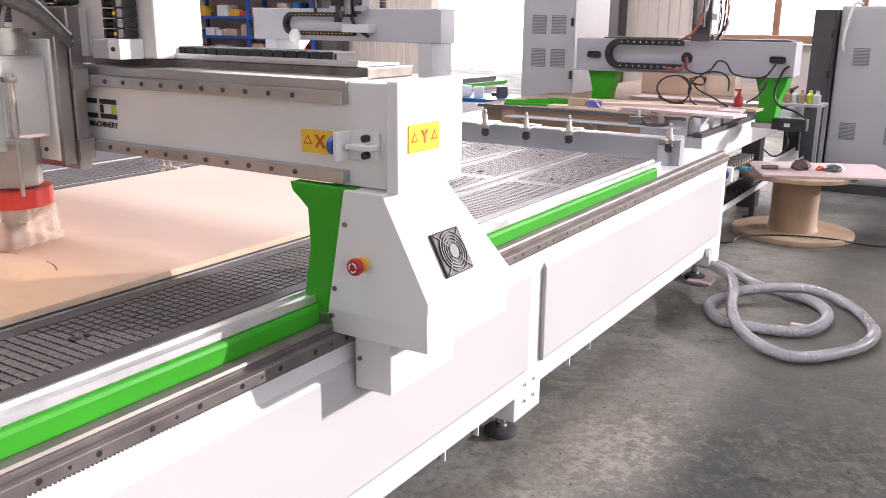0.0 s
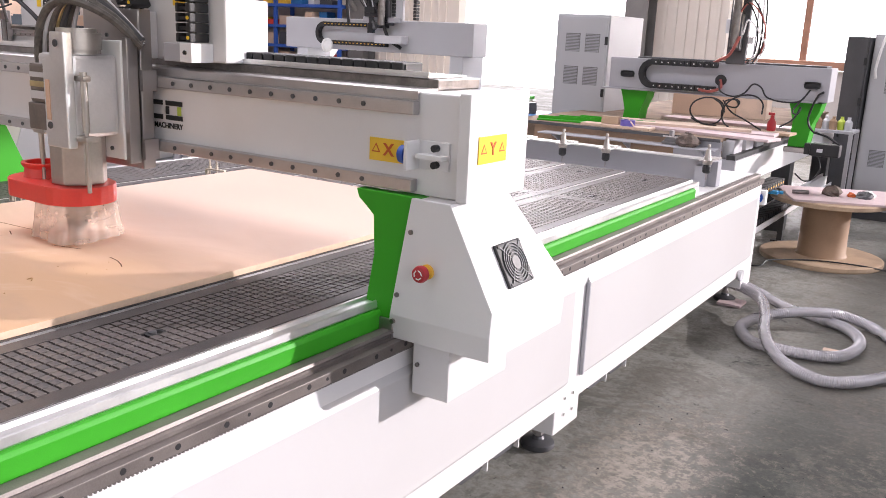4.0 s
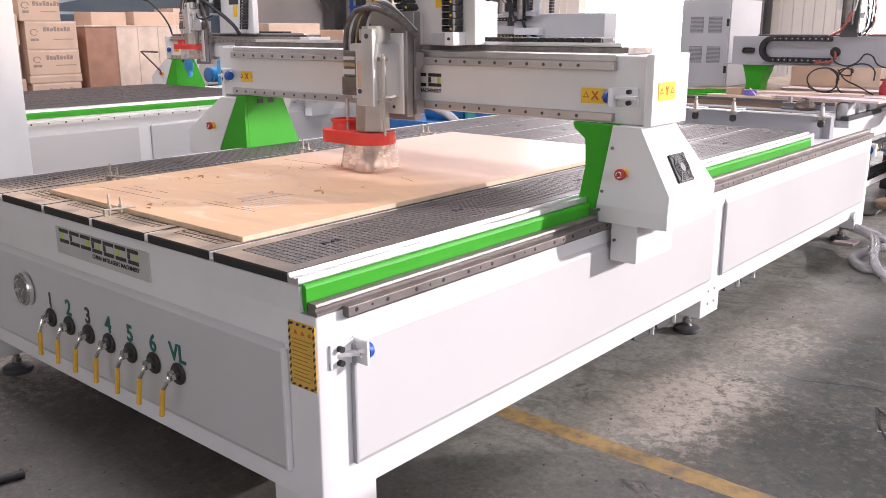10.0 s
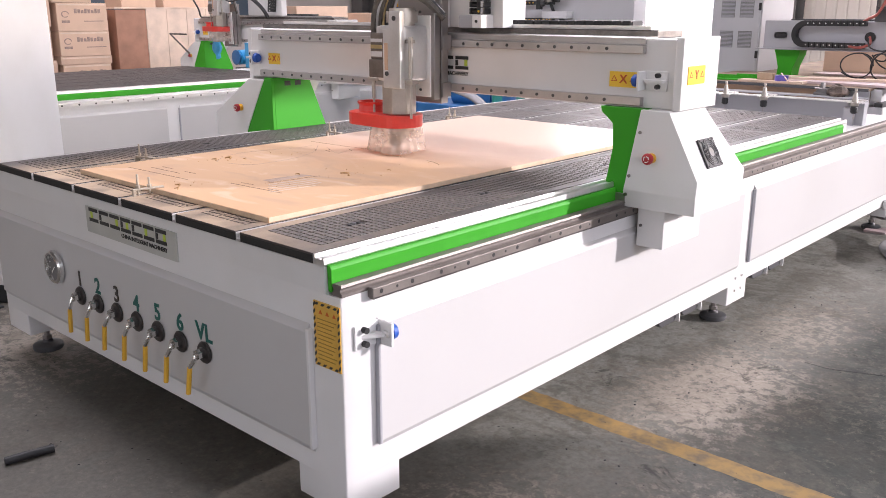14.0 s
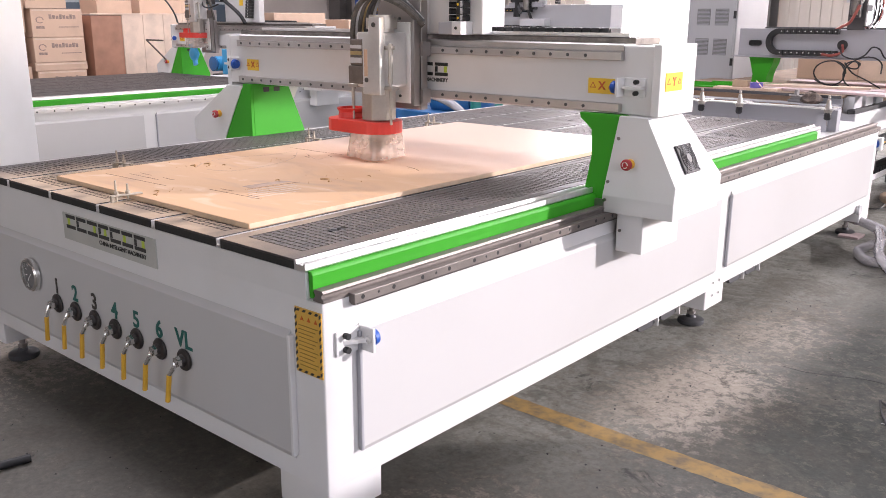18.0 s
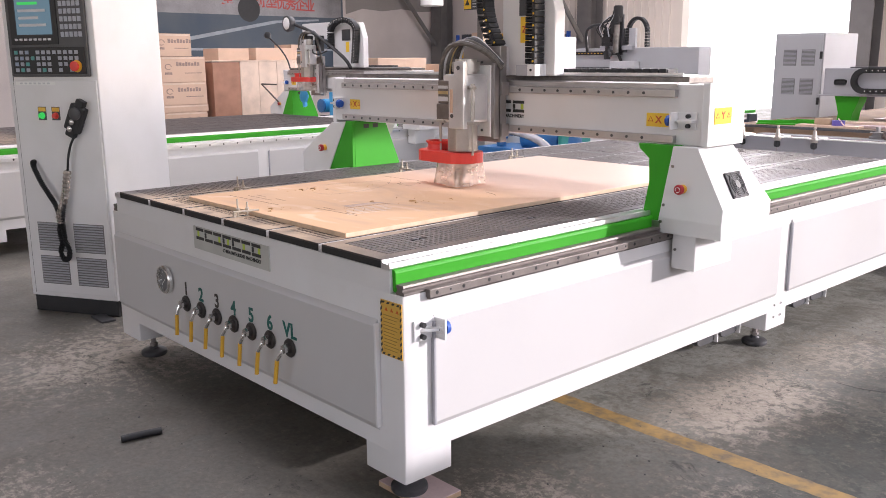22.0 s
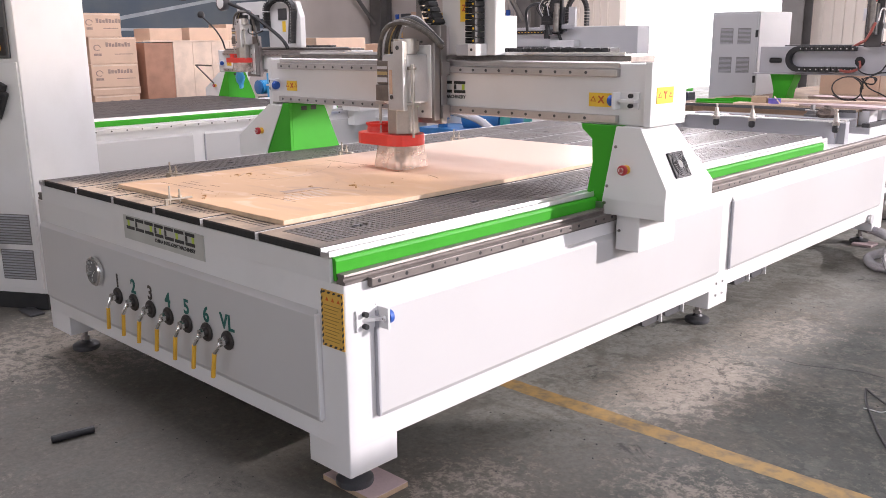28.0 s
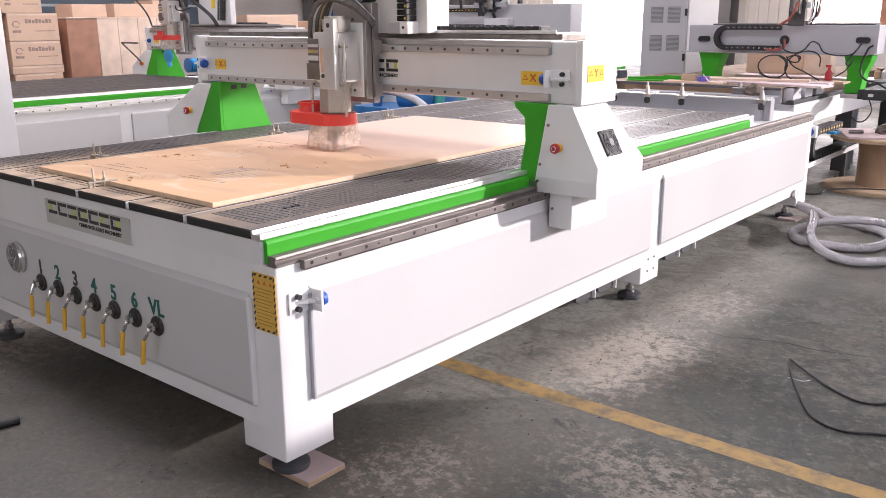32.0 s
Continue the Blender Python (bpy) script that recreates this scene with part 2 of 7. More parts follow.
def hose_plastic():
    """Clear ribbed hose: half see-through, half pale lilac gloss."""
    m = bpy.data.materials.new("clear_ribbed_hose")
    m.use_nodes = True
    n, l = m.node_tree.nodes, m.node_tree.links
    b = n["Principled BSDF"]
    b.inputs["Base Color"].default_value, b.inputs["Roughness"].default_value = (0.84, 0.82, 0.86, 1), 0.12
    see = n.new("ShaderNodeBsdfTransparent")
    see.inputs[0].default_value = (0.94, 0.93, 0.935, 1)
    grain = n.new("ShaderNodeTexNoise")
    grain.inputs["Scale"].default_value = 6
    rng = n.new("ShaderNodeMapRange")
    rng.inputs["From Min"].default_value, rng.inputs["From Max"].default_value = 0.3, 0.7
    rng.inputs["To Min"].default_value, rng.inputs["To Max"].default_value = 0.30, 0.48
    l.new(grain.outputs["Fac"], rng.inputs["Value"])
    mix = n.new("ShaderNodeMixShader")
    l.new(rng.outputs[0], mix.inputs[0])
    l.new(see.outputs[0], mix.inputs[1])
    l.new(b.outputs[0], mix.inputs[2])
    shine = n.new("ShaderNodeBsdfGlossy")
    shine.inputs["Roughness"].default_value = 0.07
    edge = n.new("ShaderNodeFresnel")
    edge.inputs["IOR"].default_value = 1.42
    both = n.new("ShaderNodeMixShader")
    l.new(edge.outputs[0], both.inputs[0])
    l.new(mix.outputs[0], both.inputs[1])
    l.new(shine.outputs[0], both.inputs[2])
    l.new(both.outputs[0], n["Material Output"].inputs[0])
    return m


HOSE = hose_plastic()
TEXTBROWN = material("brown_small_print", (0.30, 0.17, 0.02), 0.5, vary=0.05)
CARD = material("cardboard", (0.63, 0.44, 0.325), 0.85, vary=0.08, scale=4, bump=0.2, objects=True)
PRINT = material("faded_carton_print", (0.36, 0.26, 0.22), 0.85, vary=0.2, scale=40)
PLY = material("pine_plywood", (0.74, 0.57, 0.45), 0.7, vary=0.12, scale=5, bump=0.2)
REDPLY = material("red_brown_plywood", (0.40, 0.20, 0.13), 0.7, vary=0.15, scale=5, bump=0.2)
DRUM = material("cable_drum_board", (0.50, 0.36, 0.24), 0.75, vary=0.15, scale=6, bump=0.3)
CORE = material("cable_drum_core", (0.36, 0.23, 0.14), 0.7, vary=0.12, scale=5, bump=0.2)
PINKBOARD = material("pink_faced_chipboard", (0.60, 0.47, 0.47), 0.6, vary=0.08, scale=10)
WALL = material("plastered_wall", (0.60, 0.54, 0.51), 0.85, vary=0.1, scale=0.8, bump=0.3, bump_scale=60)
SHEET = material("beige_wall_sheet", (0.67, 0.60, 0.54), 0.6, vary=0.08, scale=0.7)
ROOF = material("roof_sheet", (0.42, 0.42, 0.42), 0.6, vary=0.06, scale=0.5)
SHELFBLUE = material("blue_shelf_paint", (0.03, 0.10, 0.42), 0.45, vary=0.1, scale=5)
LINE = material("yellow_floor_paint", (0.42, 0.265, 0.095), 0.7, vary=0.35, scale=14, bump=0.2, bump_scale=48, second=(0.17, 0.135, 0.09), mix=0.48)
GALV = material("galvanised_post", (0.17, 0.16, 0.155), 0.5, 0.3, vary=0.12, scale=3)
OUTSIDE = glowing("bright_outdoors", (1.0, 0.985, 0.97), 2.6)
SCREEN = glowing("screen_picture", (0.12, 0.22, 0.28), 0.5)
GREENLAMP = glowing("green_lamp", (0.02, 0.6, 0.1), 0.6)


def floor_material():
    m = material("stained_concrete", (0.072, 0.079, 0.069), 0.40, vary=0.2, scale=0.8, bump=0.35, bump_scale=70, second=(0.050, 0.053, 0.048))
    n, l = m.node_tree.nodes, m.node_tree.links
    b = n["Principled BSDF"]
    geo = n.new("ShaderNodeTexCoord")

    def noise(scale, detail, rough, dist=0.0):
        t = n.new("ShaderNodeTexNoise")
        t.inputs["Scale"].default_value, t.inputs["Detail"].default_value, t.inputs["Roughness"].default_value, t.inputs["Distortion"].default_value = scale, detail, rough, dist
        l.new(geo.outputs["Object"], t.inputs["Vector"])
        return t.outputs["Fac"]

    def ramp(socket, lo, hi):
        r = n.new("ShaderNodeMapRange")
        r.inputs["From Min"].default_value, r.inputs["From Max"].default_value = lo, hi
        l.new(socket, r.inputs["Value"])
        return r.outputs[0]

    def math2(op, a, c):
        x = n.new("ShaderNodeMath")
        x.operation = op
        for k, v in enumerate((a, c)):
            if isinstance(v, float):
                x.inputs[k].default_value = v
            else:
                l.new(v, x.inputs[k])
        return x.outputs[0]

    def over(base, colour, fac):
        x = n.new("ShaderNodeMixRGB")
        x.inputs[2].default_value = (*colour, 1)
        l.new(fac, x.inputs[0])
        l.new(base, x.inputs[1])
        return x.outputs[0]

    def worn_or_lit_patch(cx, cy, rx, ry):
        """0 to 1: a roundish patch of tread wear or painted-in light, fading out at its rim."""
        s = n.new("ShaderNodeMapping")
        s.inputs["Location"].default_value, s.inputs["Scale"].default_value = (-cx / rx, -cy / ry, 0), (1 / rx, 1 / ry, 0)
        l.new(geo.outputs["Object"], s.inputs["Vector"])
        d = n.new("ShaderNodeVectorMath")
        d.operation = "LENGTH"
        l.new(s.outputs[0], d.inputs[0])
        return ramp(d.outputs["Value"], 1.15, 0.35)
    broad = noise(1.1, 4, 0.55)
    fine = noise(19.0, 15, 0.82, 0.05)
    # scuffed patches; the two beside the machine also brighten its lit lane
    zone = math2("MAXIMUM", worn_or_lit_patch(0.38, 1.76, 0.36, 0.70), math2("MULTIPLY", worn_or_lit_patch(0.40, 2.75, 0.36, 0.7), 0.55))
    zone = math2("MAXIMUM", zone, math2("MULTIPLY", worn_or_lit_patch(0.26, 0.36, 0.34, 0.40), 0.55))
    zone = math2("MAXIMUM", zone, math2("MULTIPLY", worn_or_lit_patch(1.05, 0.85, 0.60, 0.30), 0.50))
    zone = math2("MAXIMUM", zone, math2("MULTIPLY", worn_or_lit_patch(-2.2, -0.05, 0.75, 0.75), 0.60))
    zone = math2("MAXIMUM", zone, math2("MULTIPLY", worn_or_lit_patch(-0.9, -1.0, 0.6, 0.4), 0.45))
    # where the scuffs reach: broad wear plus the trodden patches, cut by a fine ragged edge
    reach = math2("ADD", math2("ADD", math2("MULTIPLY", ramp(broad, 0.40, 0.70), 0.075), math2("MULTIPLY", zone, 0.135)), math2("SUBTRACT", fine, 0.5))
    c = b.inputs["Base Color"].links[0].from_socket
    # raised colour lifts the shade: front left, brown under the machine, by the hose
    c = over(c, (0.165, 0.158, 0.145), math2("MULTIPLY", worn_or_lit_patch(-2.0, -0.2, 2.4, 1.6), 0.85))
    c = over(c, (0.235, 0.178, 0.132), math2("MULTIPLY", worn_or_lit_patch(-0.95, 0.35, 1.5, 0.9), 0.85))
    c = over(c, (0.20, 0.19, 0.165), math2("MULTIPLY", worn_or_lit_patch(0.75, 4.9, 1.2, 1.8), 0.6))
    # lane of light along the machine's side, painted into the colour with ragged edges
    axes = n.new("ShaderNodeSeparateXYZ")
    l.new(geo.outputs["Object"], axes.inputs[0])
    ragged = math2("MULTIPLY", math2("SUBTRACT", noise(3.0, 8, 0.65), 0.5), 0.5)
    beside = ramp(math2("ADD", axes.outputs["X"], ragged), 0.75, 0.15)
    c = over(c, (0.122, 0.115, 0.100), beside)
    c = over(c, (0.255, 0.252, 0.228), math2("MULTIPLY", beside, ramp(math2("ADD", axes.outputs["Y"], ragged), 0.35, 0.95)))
    stain = ramp(noise(2.3, 8, 0.7, 1.0), 0.50, 0.60)
    c = over(c, (0.130, 0.118, 0.100), math2("MULTIPLY", stain, 0.6))
    c = over(c, (0.118, 0.118, 0.104), math2("MULTIPLY", ramp(noise(5.2, 12, 0.68, 0.3), 0.545, 0.585), 0.6))
    c = over(c, (0.155, 0.142, 0.122), math2("MULTIPLY", ramp(reach, 0.030, 0.085), 0.6))
    c = over(c, (0.40, 0.35, 0.30), math2("MULTIPLY", ramp(reach, 0.080, 0.125), math2("ADD", math2("MULTIPLY", zone, 0.75), 0.13)))
    c = over(c, (0.032, 0.033, 0.030), math2("MULTIPLY", ramp(noise(3.7, 12, 0.75, 0.8), 0.395, 0.345), 0.75))
    c = over(c, (0.008, 0.008, 0.008), ramp(noise(34, 2, 0.5), 0.735, 0.75))
    c = over(c, (0.26, 0.23, 0.19), math2("MULTIPLY", ramp(noise(58, 2, 0.5), 0.72, 0.76), 0.7))
    c = over(c, (0.085, 0.074, 0.060), math2("MULTIPLY", ramp(noise(1.9, 10, 0.7, 0.6), 0.52, 0.64), 0.45))
    grit = n.new("ShaderNodeMixRGB")
    grit.blend_type = "MULTIPLY"
    grit.inputs[0].default_value = 1.0
    speck = n.new("ShaderNodeMapRange")
    speck.inputs["From Min"].default_value, speck.inputs["From Max"].default_value = 0.32, 0.68
    speck.inputs["To Min"].default_value, speck.inputs["To Max"].default_value = 0.86, 1.28
    l.new(noise(42.0, 6, 0.72), speck.inputs["Value"])
    l.new(c, grit.inputs[1])
    l.new(speck.outputs[0], grit.inputs[2])
    c = grit.outputs[0]
    l.new(c, b.inputs["Base Color"])
    gloss = math2("ADD", math2("MULTIPLY", ramp(reach, 0.03, 0.11), 0.12), math2("MULTIPLY", ramp(noise(1.7, 6, 0.6), 0.0, 1.0), 1.05))
    l.new(gloss, b.inputs["Roughness"])
    b.inputs["Specular IOR Level"].default_value = 0.20
    return m


CONCRETE = floor_material()


def dusty(m):
    """Wood dust lying on the bed boards in front of the sheet and beside it."""
    n, l = m.node_tree.nodes, m.node_tree.links
    b = n["Principled BSDF"]
    base = b.inputs["Base Color"].links[0].from_socket
    geo = n.new("ShaderNodeNewGeometry")
    pos = n.new("ShaderNodeTexCoord")
    split = n.new("ShaderNodeSeparateXYZ")
    l.new(pos.outputs["Object"], split.inputs[0])

    def band(socket, a, c, d, e):
        r = n.new("ShaderNodeValToRGB")
        m1 = n.new("ShaderNodeMapRange")
        m1.inputs["From Min"].default_value, m1.inputs["From Max"].default_value = -3.0, 5.0
        l.new(socket, m1.inputs["Value"])
        els = r.color_ramp.elements
        while len(els) < 4:
            els.new(0.5)
        for el, p, v in zip(els, (a, c, d, e), (0, 1, 1, 0)):
            el.position, el.color = (p + 3.0) / 8.0, (v, v, v, 1)
        l.new(m1.outputs[0], r.inputs[0])
        return r.outputs[0]
    along = band(split.outputs["Y"], -0.2, -0.05, 0.30, 0.75)
    across = band(split.outputs["X"], -2.0, -1.7, -0.45, 0.10)
    spots = n.new("ShaderNodeTexNoise")
    spots.inputs["Scale"].default_value, spots.inputs["Detail"].default_value = 7, 6
    l.new(pos.outputs["Object"], spots.inputs["Vector"])
    r = n.new("ShaderNodeValToRGB")
    r.color_ramp.elements[0].position, r.color_ramp.elements[1].position = 0.2, 0.55
    l.new(spots.outputs["Fac"], r.inputs[0])
    facing = n.new("ShaderNodeSeparateXYZ")
    l.new(geo.outputs["Normal"], facing.inputs[0])
    prod = None
    for o in (along, across, r.outputs[0], facing.outputs["Z"]):
        if prod is None:
            prod = o
            continue
        mm = n.new("ShaderNodeMath")
        mm.operation, mm.use_clamp = "MULTIPLY", True
        l.new(prod, mm.inputs[0])
        l.new(o, mm.inputs[1])
        prod = mm.outputs[0]
    mix = n.new("ShaderNodeMixRGB")
    mix.inputs[2].default_value = (0.44, 0.325, 0.225, 1)
    l.new(prod, mix.inputs[0])
    l.new(base, mix.inputs[1])
    l.new(mix.outputs[0], b.inputs["Base Color"])



def sheet_dust(m):
    """Orange sawdust lying over the worked front part of the sheet, wiped into smears."""
    n, l = m.node_tree.nodes, m.node_tree.links
    b = n["Principled BSDF"]
    base = b.inputs["Base Color"].links[0].from_socket
    pos = n.new("ShaderNodeTexCoord")
    split = n.new("ShaderNodeSeparateXYZ")
    l.new(pos.outputs["Object"], split.inputs[0])
    stretch = n.new("ShaderNodeMapping")
    stretch.inputs["Scale"].default_value = (1.0, 2.4, 1.0)
    stretch.inputs["Rotation"].default_value = (0, 0, radians(28))
    l.new(pos.outputs["Object"], stretch.inputs["Vector"])
    clouds = n.new("ShaderNodeTexNoise")
    clouds.inputs["Scale"].default_value, clouds.inputs["Detail"].default_value, clouds.inputs["Distortion"].default_value = 1.7, 5, 0.5
    l.new(stretch.outputs[0], clouds.inputs["Vector"])
    smears = n.new("ShaderNodeTexNoise")
    smears.inputs["Scale"].default_value, smears.inputs["Detail"].default_value, smears.inputs["Distortion"].default_value = 2.6, 8, 1.2
    l.new(stretch.outputs[0], smears.inputs["Vector"])

    def span(socket, lo, hi, to=1.0):
        r = n.new("ShaderNodeMapRange")
        r.inputs["From Min"].default_value, r.inputs["From Max"].default_value, r.inputs["To Max"].default_value = lo, hi, to
        l.new(socket, r.inputs["Value"])
        return r.outputs[0]

    def times(a, c, op="MULTIPLY"):
        x = n.new("ShaderNodeMath")
        x.operation, x.use_clamp = op, True
        l.new(a, x.inputs[0])
        l.new(c, x.inputs[1])
        return x.outputs[0]

    def over(under, colour, fac):
        x = n.new("ShaderNodeMixRGB")
        x.inputs[2].default_value = (*colour, 1)
        l.new(fac, x.inputs[0])
        l.new(under, x.inputs[1])
        return x.outputs[0]
    wave = n.new("ShaderNodeMath")
    wave.operation = "MULTIPLY_ADD"
    wave.inputs[1].default_value = 1.3
    l.new(clouds.outputs["Fac"], wave.inputs[0])
    l.new(split.outputs["Y"], wave.inputs[2])
    worked = span(wave.outputs[0], 2.45, 1.45)
    c = over(base, (0.63, 0.385, 0.215), times(worked, span(clouds.outputs["Fac"], 0.25, 0.6, 0.85)))
    c = over(c, (0.50, 0.32, 0.215), times(worked, span(smears.outputs["Fac"], 0.53, 0.72, 0.65)))
    c = over(c, (0.80, 0.62, 0.47), times(worked, span(smears.outputs["Fac"], 0.43, 0.32, 0.45)))
    l.new(c, b.inputs["Base Color"])
    rough = b.inputs["Roughness"].links[0].from_socket
    l.new(times(rough, span(worked, 0.0, 1.0, 0.35), "ADD"), b.inputs["Roughness"])


GREEN.node_tree.nodes["Principled BSDF"].inputs["Specular IOR Level"].default_value = 0.22
for board in (PHENOLIC, PAD, SINGLEPAD):
    board.node_tree.nodes["Principled BSDF"].inputs["Specular IOR Level"].default_value = 0.34
sheet_dust(MDF)
dusty(PHENOLIC)
dusty(PAD)


# ---- mesh tools ----
def thing(name, label, category, at=(0, 0, 0), turn=0, group="", kind=""):
    ob = new(name)
    ob.matrix_world = pose(*at, 0, 0, turn)
    return tagged(ob, label, category, group, kind)


def part(name, bm, mat, parent=None, label="", smooth=False):
    bmesh.ops.recalc_face_normals(bm, faces=bm.faces)
    me = bpy.data.meshes.new(name)
    bm.to_mesh(me)
    bm.free()
    me.materials.append(mat)
    if smooth:
        for p in me.polygons:
            p.use_smooth = True
        me.set_sharp_from_angle(angle=radians(40))
    ob = new(name, me)
    if parent:
        ob.parent = parent
    return tagged(ob, label)


def mesh(*makers):
    bm = bmesh.new()
    for m in makers:
        m(bm)
    return bm


def _bevel(bm, verts, width):
    if width:
        edges = {e for v in verts for e in v.link_edges}
        bmesh.ops.bevel(bm, geom=list(edges), offset=width, segments=2, affect="EDGES", profile=0.6)


def box(x0, x1, y0, y1, z0, z1, bevel=0.0, m=None):
    def make(bm):
        mm = (m or Matrix()) @ Matrix.Translation(((x0 + x1) / 2, (y0 + y1) / 2, (z0 + z1) / 2)) @ Matrix.Diagonal((abs(x1 - x0), abs(y1 - y0), abs(z1 - z0), 1))
        _bevel(bm, bmesh.ops.create_cube(bm, size=1, matrix=mm)["verts"], bevel)
    return make


def prism(points, a, b, axis="y", bevel=0.0, m=None):
    """A polygon drawn in the plane across the axis, drawn out from a to b along it."""
    def spot(p, c):
        q = {"x": (c, p[0], p[1]), "y": (p[0], c, p[1]), "z": (p[0], p[1], c)}[axis]
        return (m @ Vector(q)) if m else q

    def make(bm):
        lo, hi = [bm.verts.new(spot(p, a)) for p in points], [bm.verts.new(spot(p, b)) for p in points]
        bm.faces.new(lo), bm.faces.new(hi[::-1])
        for i in range(len(points)):
            j = (i + 1) % len(points)
            bm.faces.new((lo[i], lo[j], hi[j], hi[i]))
        _bevel(bm, lo + hi, bevel)
    return make


def rod(p, q, r, r2=None, n=16, bevel=0.0):
    def make(bm):
        a, b = Vector(p), Vector(q)
        turn = (b - a).to_track_quat("Z", "Y").to_matrix().to_4x4()
        out = bmesh.ops.create_cone(bm, cap_ends=True, segments=n, radius1=r, radius2=r if r2 is None else r2, depth=(b - a).length,
                                    matrix=Matrix.Translation((a + b) / 2) @ turn)
        if bevel:
            es = {e for v in out["verts"] for e in v.link_edges if len(e.link_faces) == 2 and any(len(f.verts) > 4 for f in e.link_faces)}
            bmesh.ops.bevel(bm, geom=list(es), offset=bevel, segments=2, affect="EDGES")
    return make


def smooth_path(points, steps=8):
    """Catmull-Rom points through the given ones."""
    p = [Vector(q) for q in points]
    p = [2 * p[0] - p[1], *p, 2 * p[-1] - p[-2]]
    out = []
    for i in range(1, len(p) - 2):
        for k in range(steps):
            t = k / steps
            out.append(0.5 * (2 * p[i] + (p[i + 1] - p[i - 1]) * t + (2 * p[i - 1] - 5 * p[i] + 4 * p[i + 1] - p[i + 2]) * t * t
                              + (3 * p[i] - p[i - 1] - 3 * p[i + 1] + p[i + 2]) * t ** 3))
    return out + [p[-2]]


def pipe(points, r, n=10, steps=8, ribs=0.0):
    """A round tube along a smooth line; ribs: by how much every second ring stands out."""
    def make(bm):
        path = smooth_path(points, steps)
        up = Vector((0.13, 0.21, 0.97)).normalized()
        rings = []
        for i, c in enumerate(path):
            d = (path[min(i + 1, len(path) - 1)] - path[max(i - 1, 0)]).normalized()
            u = d.cross(up).normalized()
            v = u.cross(d)
            rr = r + (ribs if i % 2 else 0)
            rings.append([bm.verts.new(c + rr * (math.cos(2 * math.pi * k / n) * u + math.sin(2 * math.pi * k / n) * v)) for k in range(n)])
        for a, b in zip(rings, rings[1:]):
            for k in range(n):
                bm.faces.new((a[k], a[(k + 1) % n], b[(k + 1) % n], b[k]))
        bm.faces.new(rings[0]), bm.faces.new(rings[-1][::-1])
    return make


def lathe(profile, at, axis="z", n=24):
    """Turns (radius, height) points round an axis through at."""
    def make(bm):
        rings = []
        for r, hgt in profile:
            ring = []
            for k in range(n):
                c, s = r * math.cos(2 * math.pi * k / n), r * math.sin(2 * math.pi * k / n)
                q = {"z": (c, s, hgt), "y": (c, hgt, s), "x": (hgt, c, s)}[axis]
                ring.append(bm.verts.new(Vector(at) + Vector(q)))
            rings.append(ring)
        for a, b in zip(rings, rings[1:]):
            for k in range(n):
                bm.faces.new((a[k], a[(k + 1) % n], b[(k + 1) % n], b[k]))
        bm.faces.new(rings[0]), bm.faces.new(rings[-1][::-1])
    return make


def letters(name, text, size, m, mat, parent, depth=0.001):
    """Raised lettering in the built-in font."""
    curve = bpy.data.curves.new(name, "FONT")
    curve.body, curve.size, curve.extrude, curve.offset, curve.align_x, curve.align_y = text, size, depth, size * 0.022, "CENTER", "CENTER"
    tmp = bpy.data.objects.new("tmp", curve)
    scene.collection.objects.link(tmp)
    me = bpy.data.meshes.new_from_object(tmp.evaluated_get(bpy.context.evaluated_depsgraph_get()))
    bpy.data.objects.remove(tmp)
    me.transform(m)
    me.materials.clear()
    me.materials.append(mat)
    ob = new(name, me)
    ob.parent = parent
    return ob


FRONT = Matrix.Rotation(radians(90), 4, "X")                                   # lettering that faces -y
SIDE = Matrix.Rotation(radians(90), 4, "Z") @ FRONT                            # lettering that faces +x


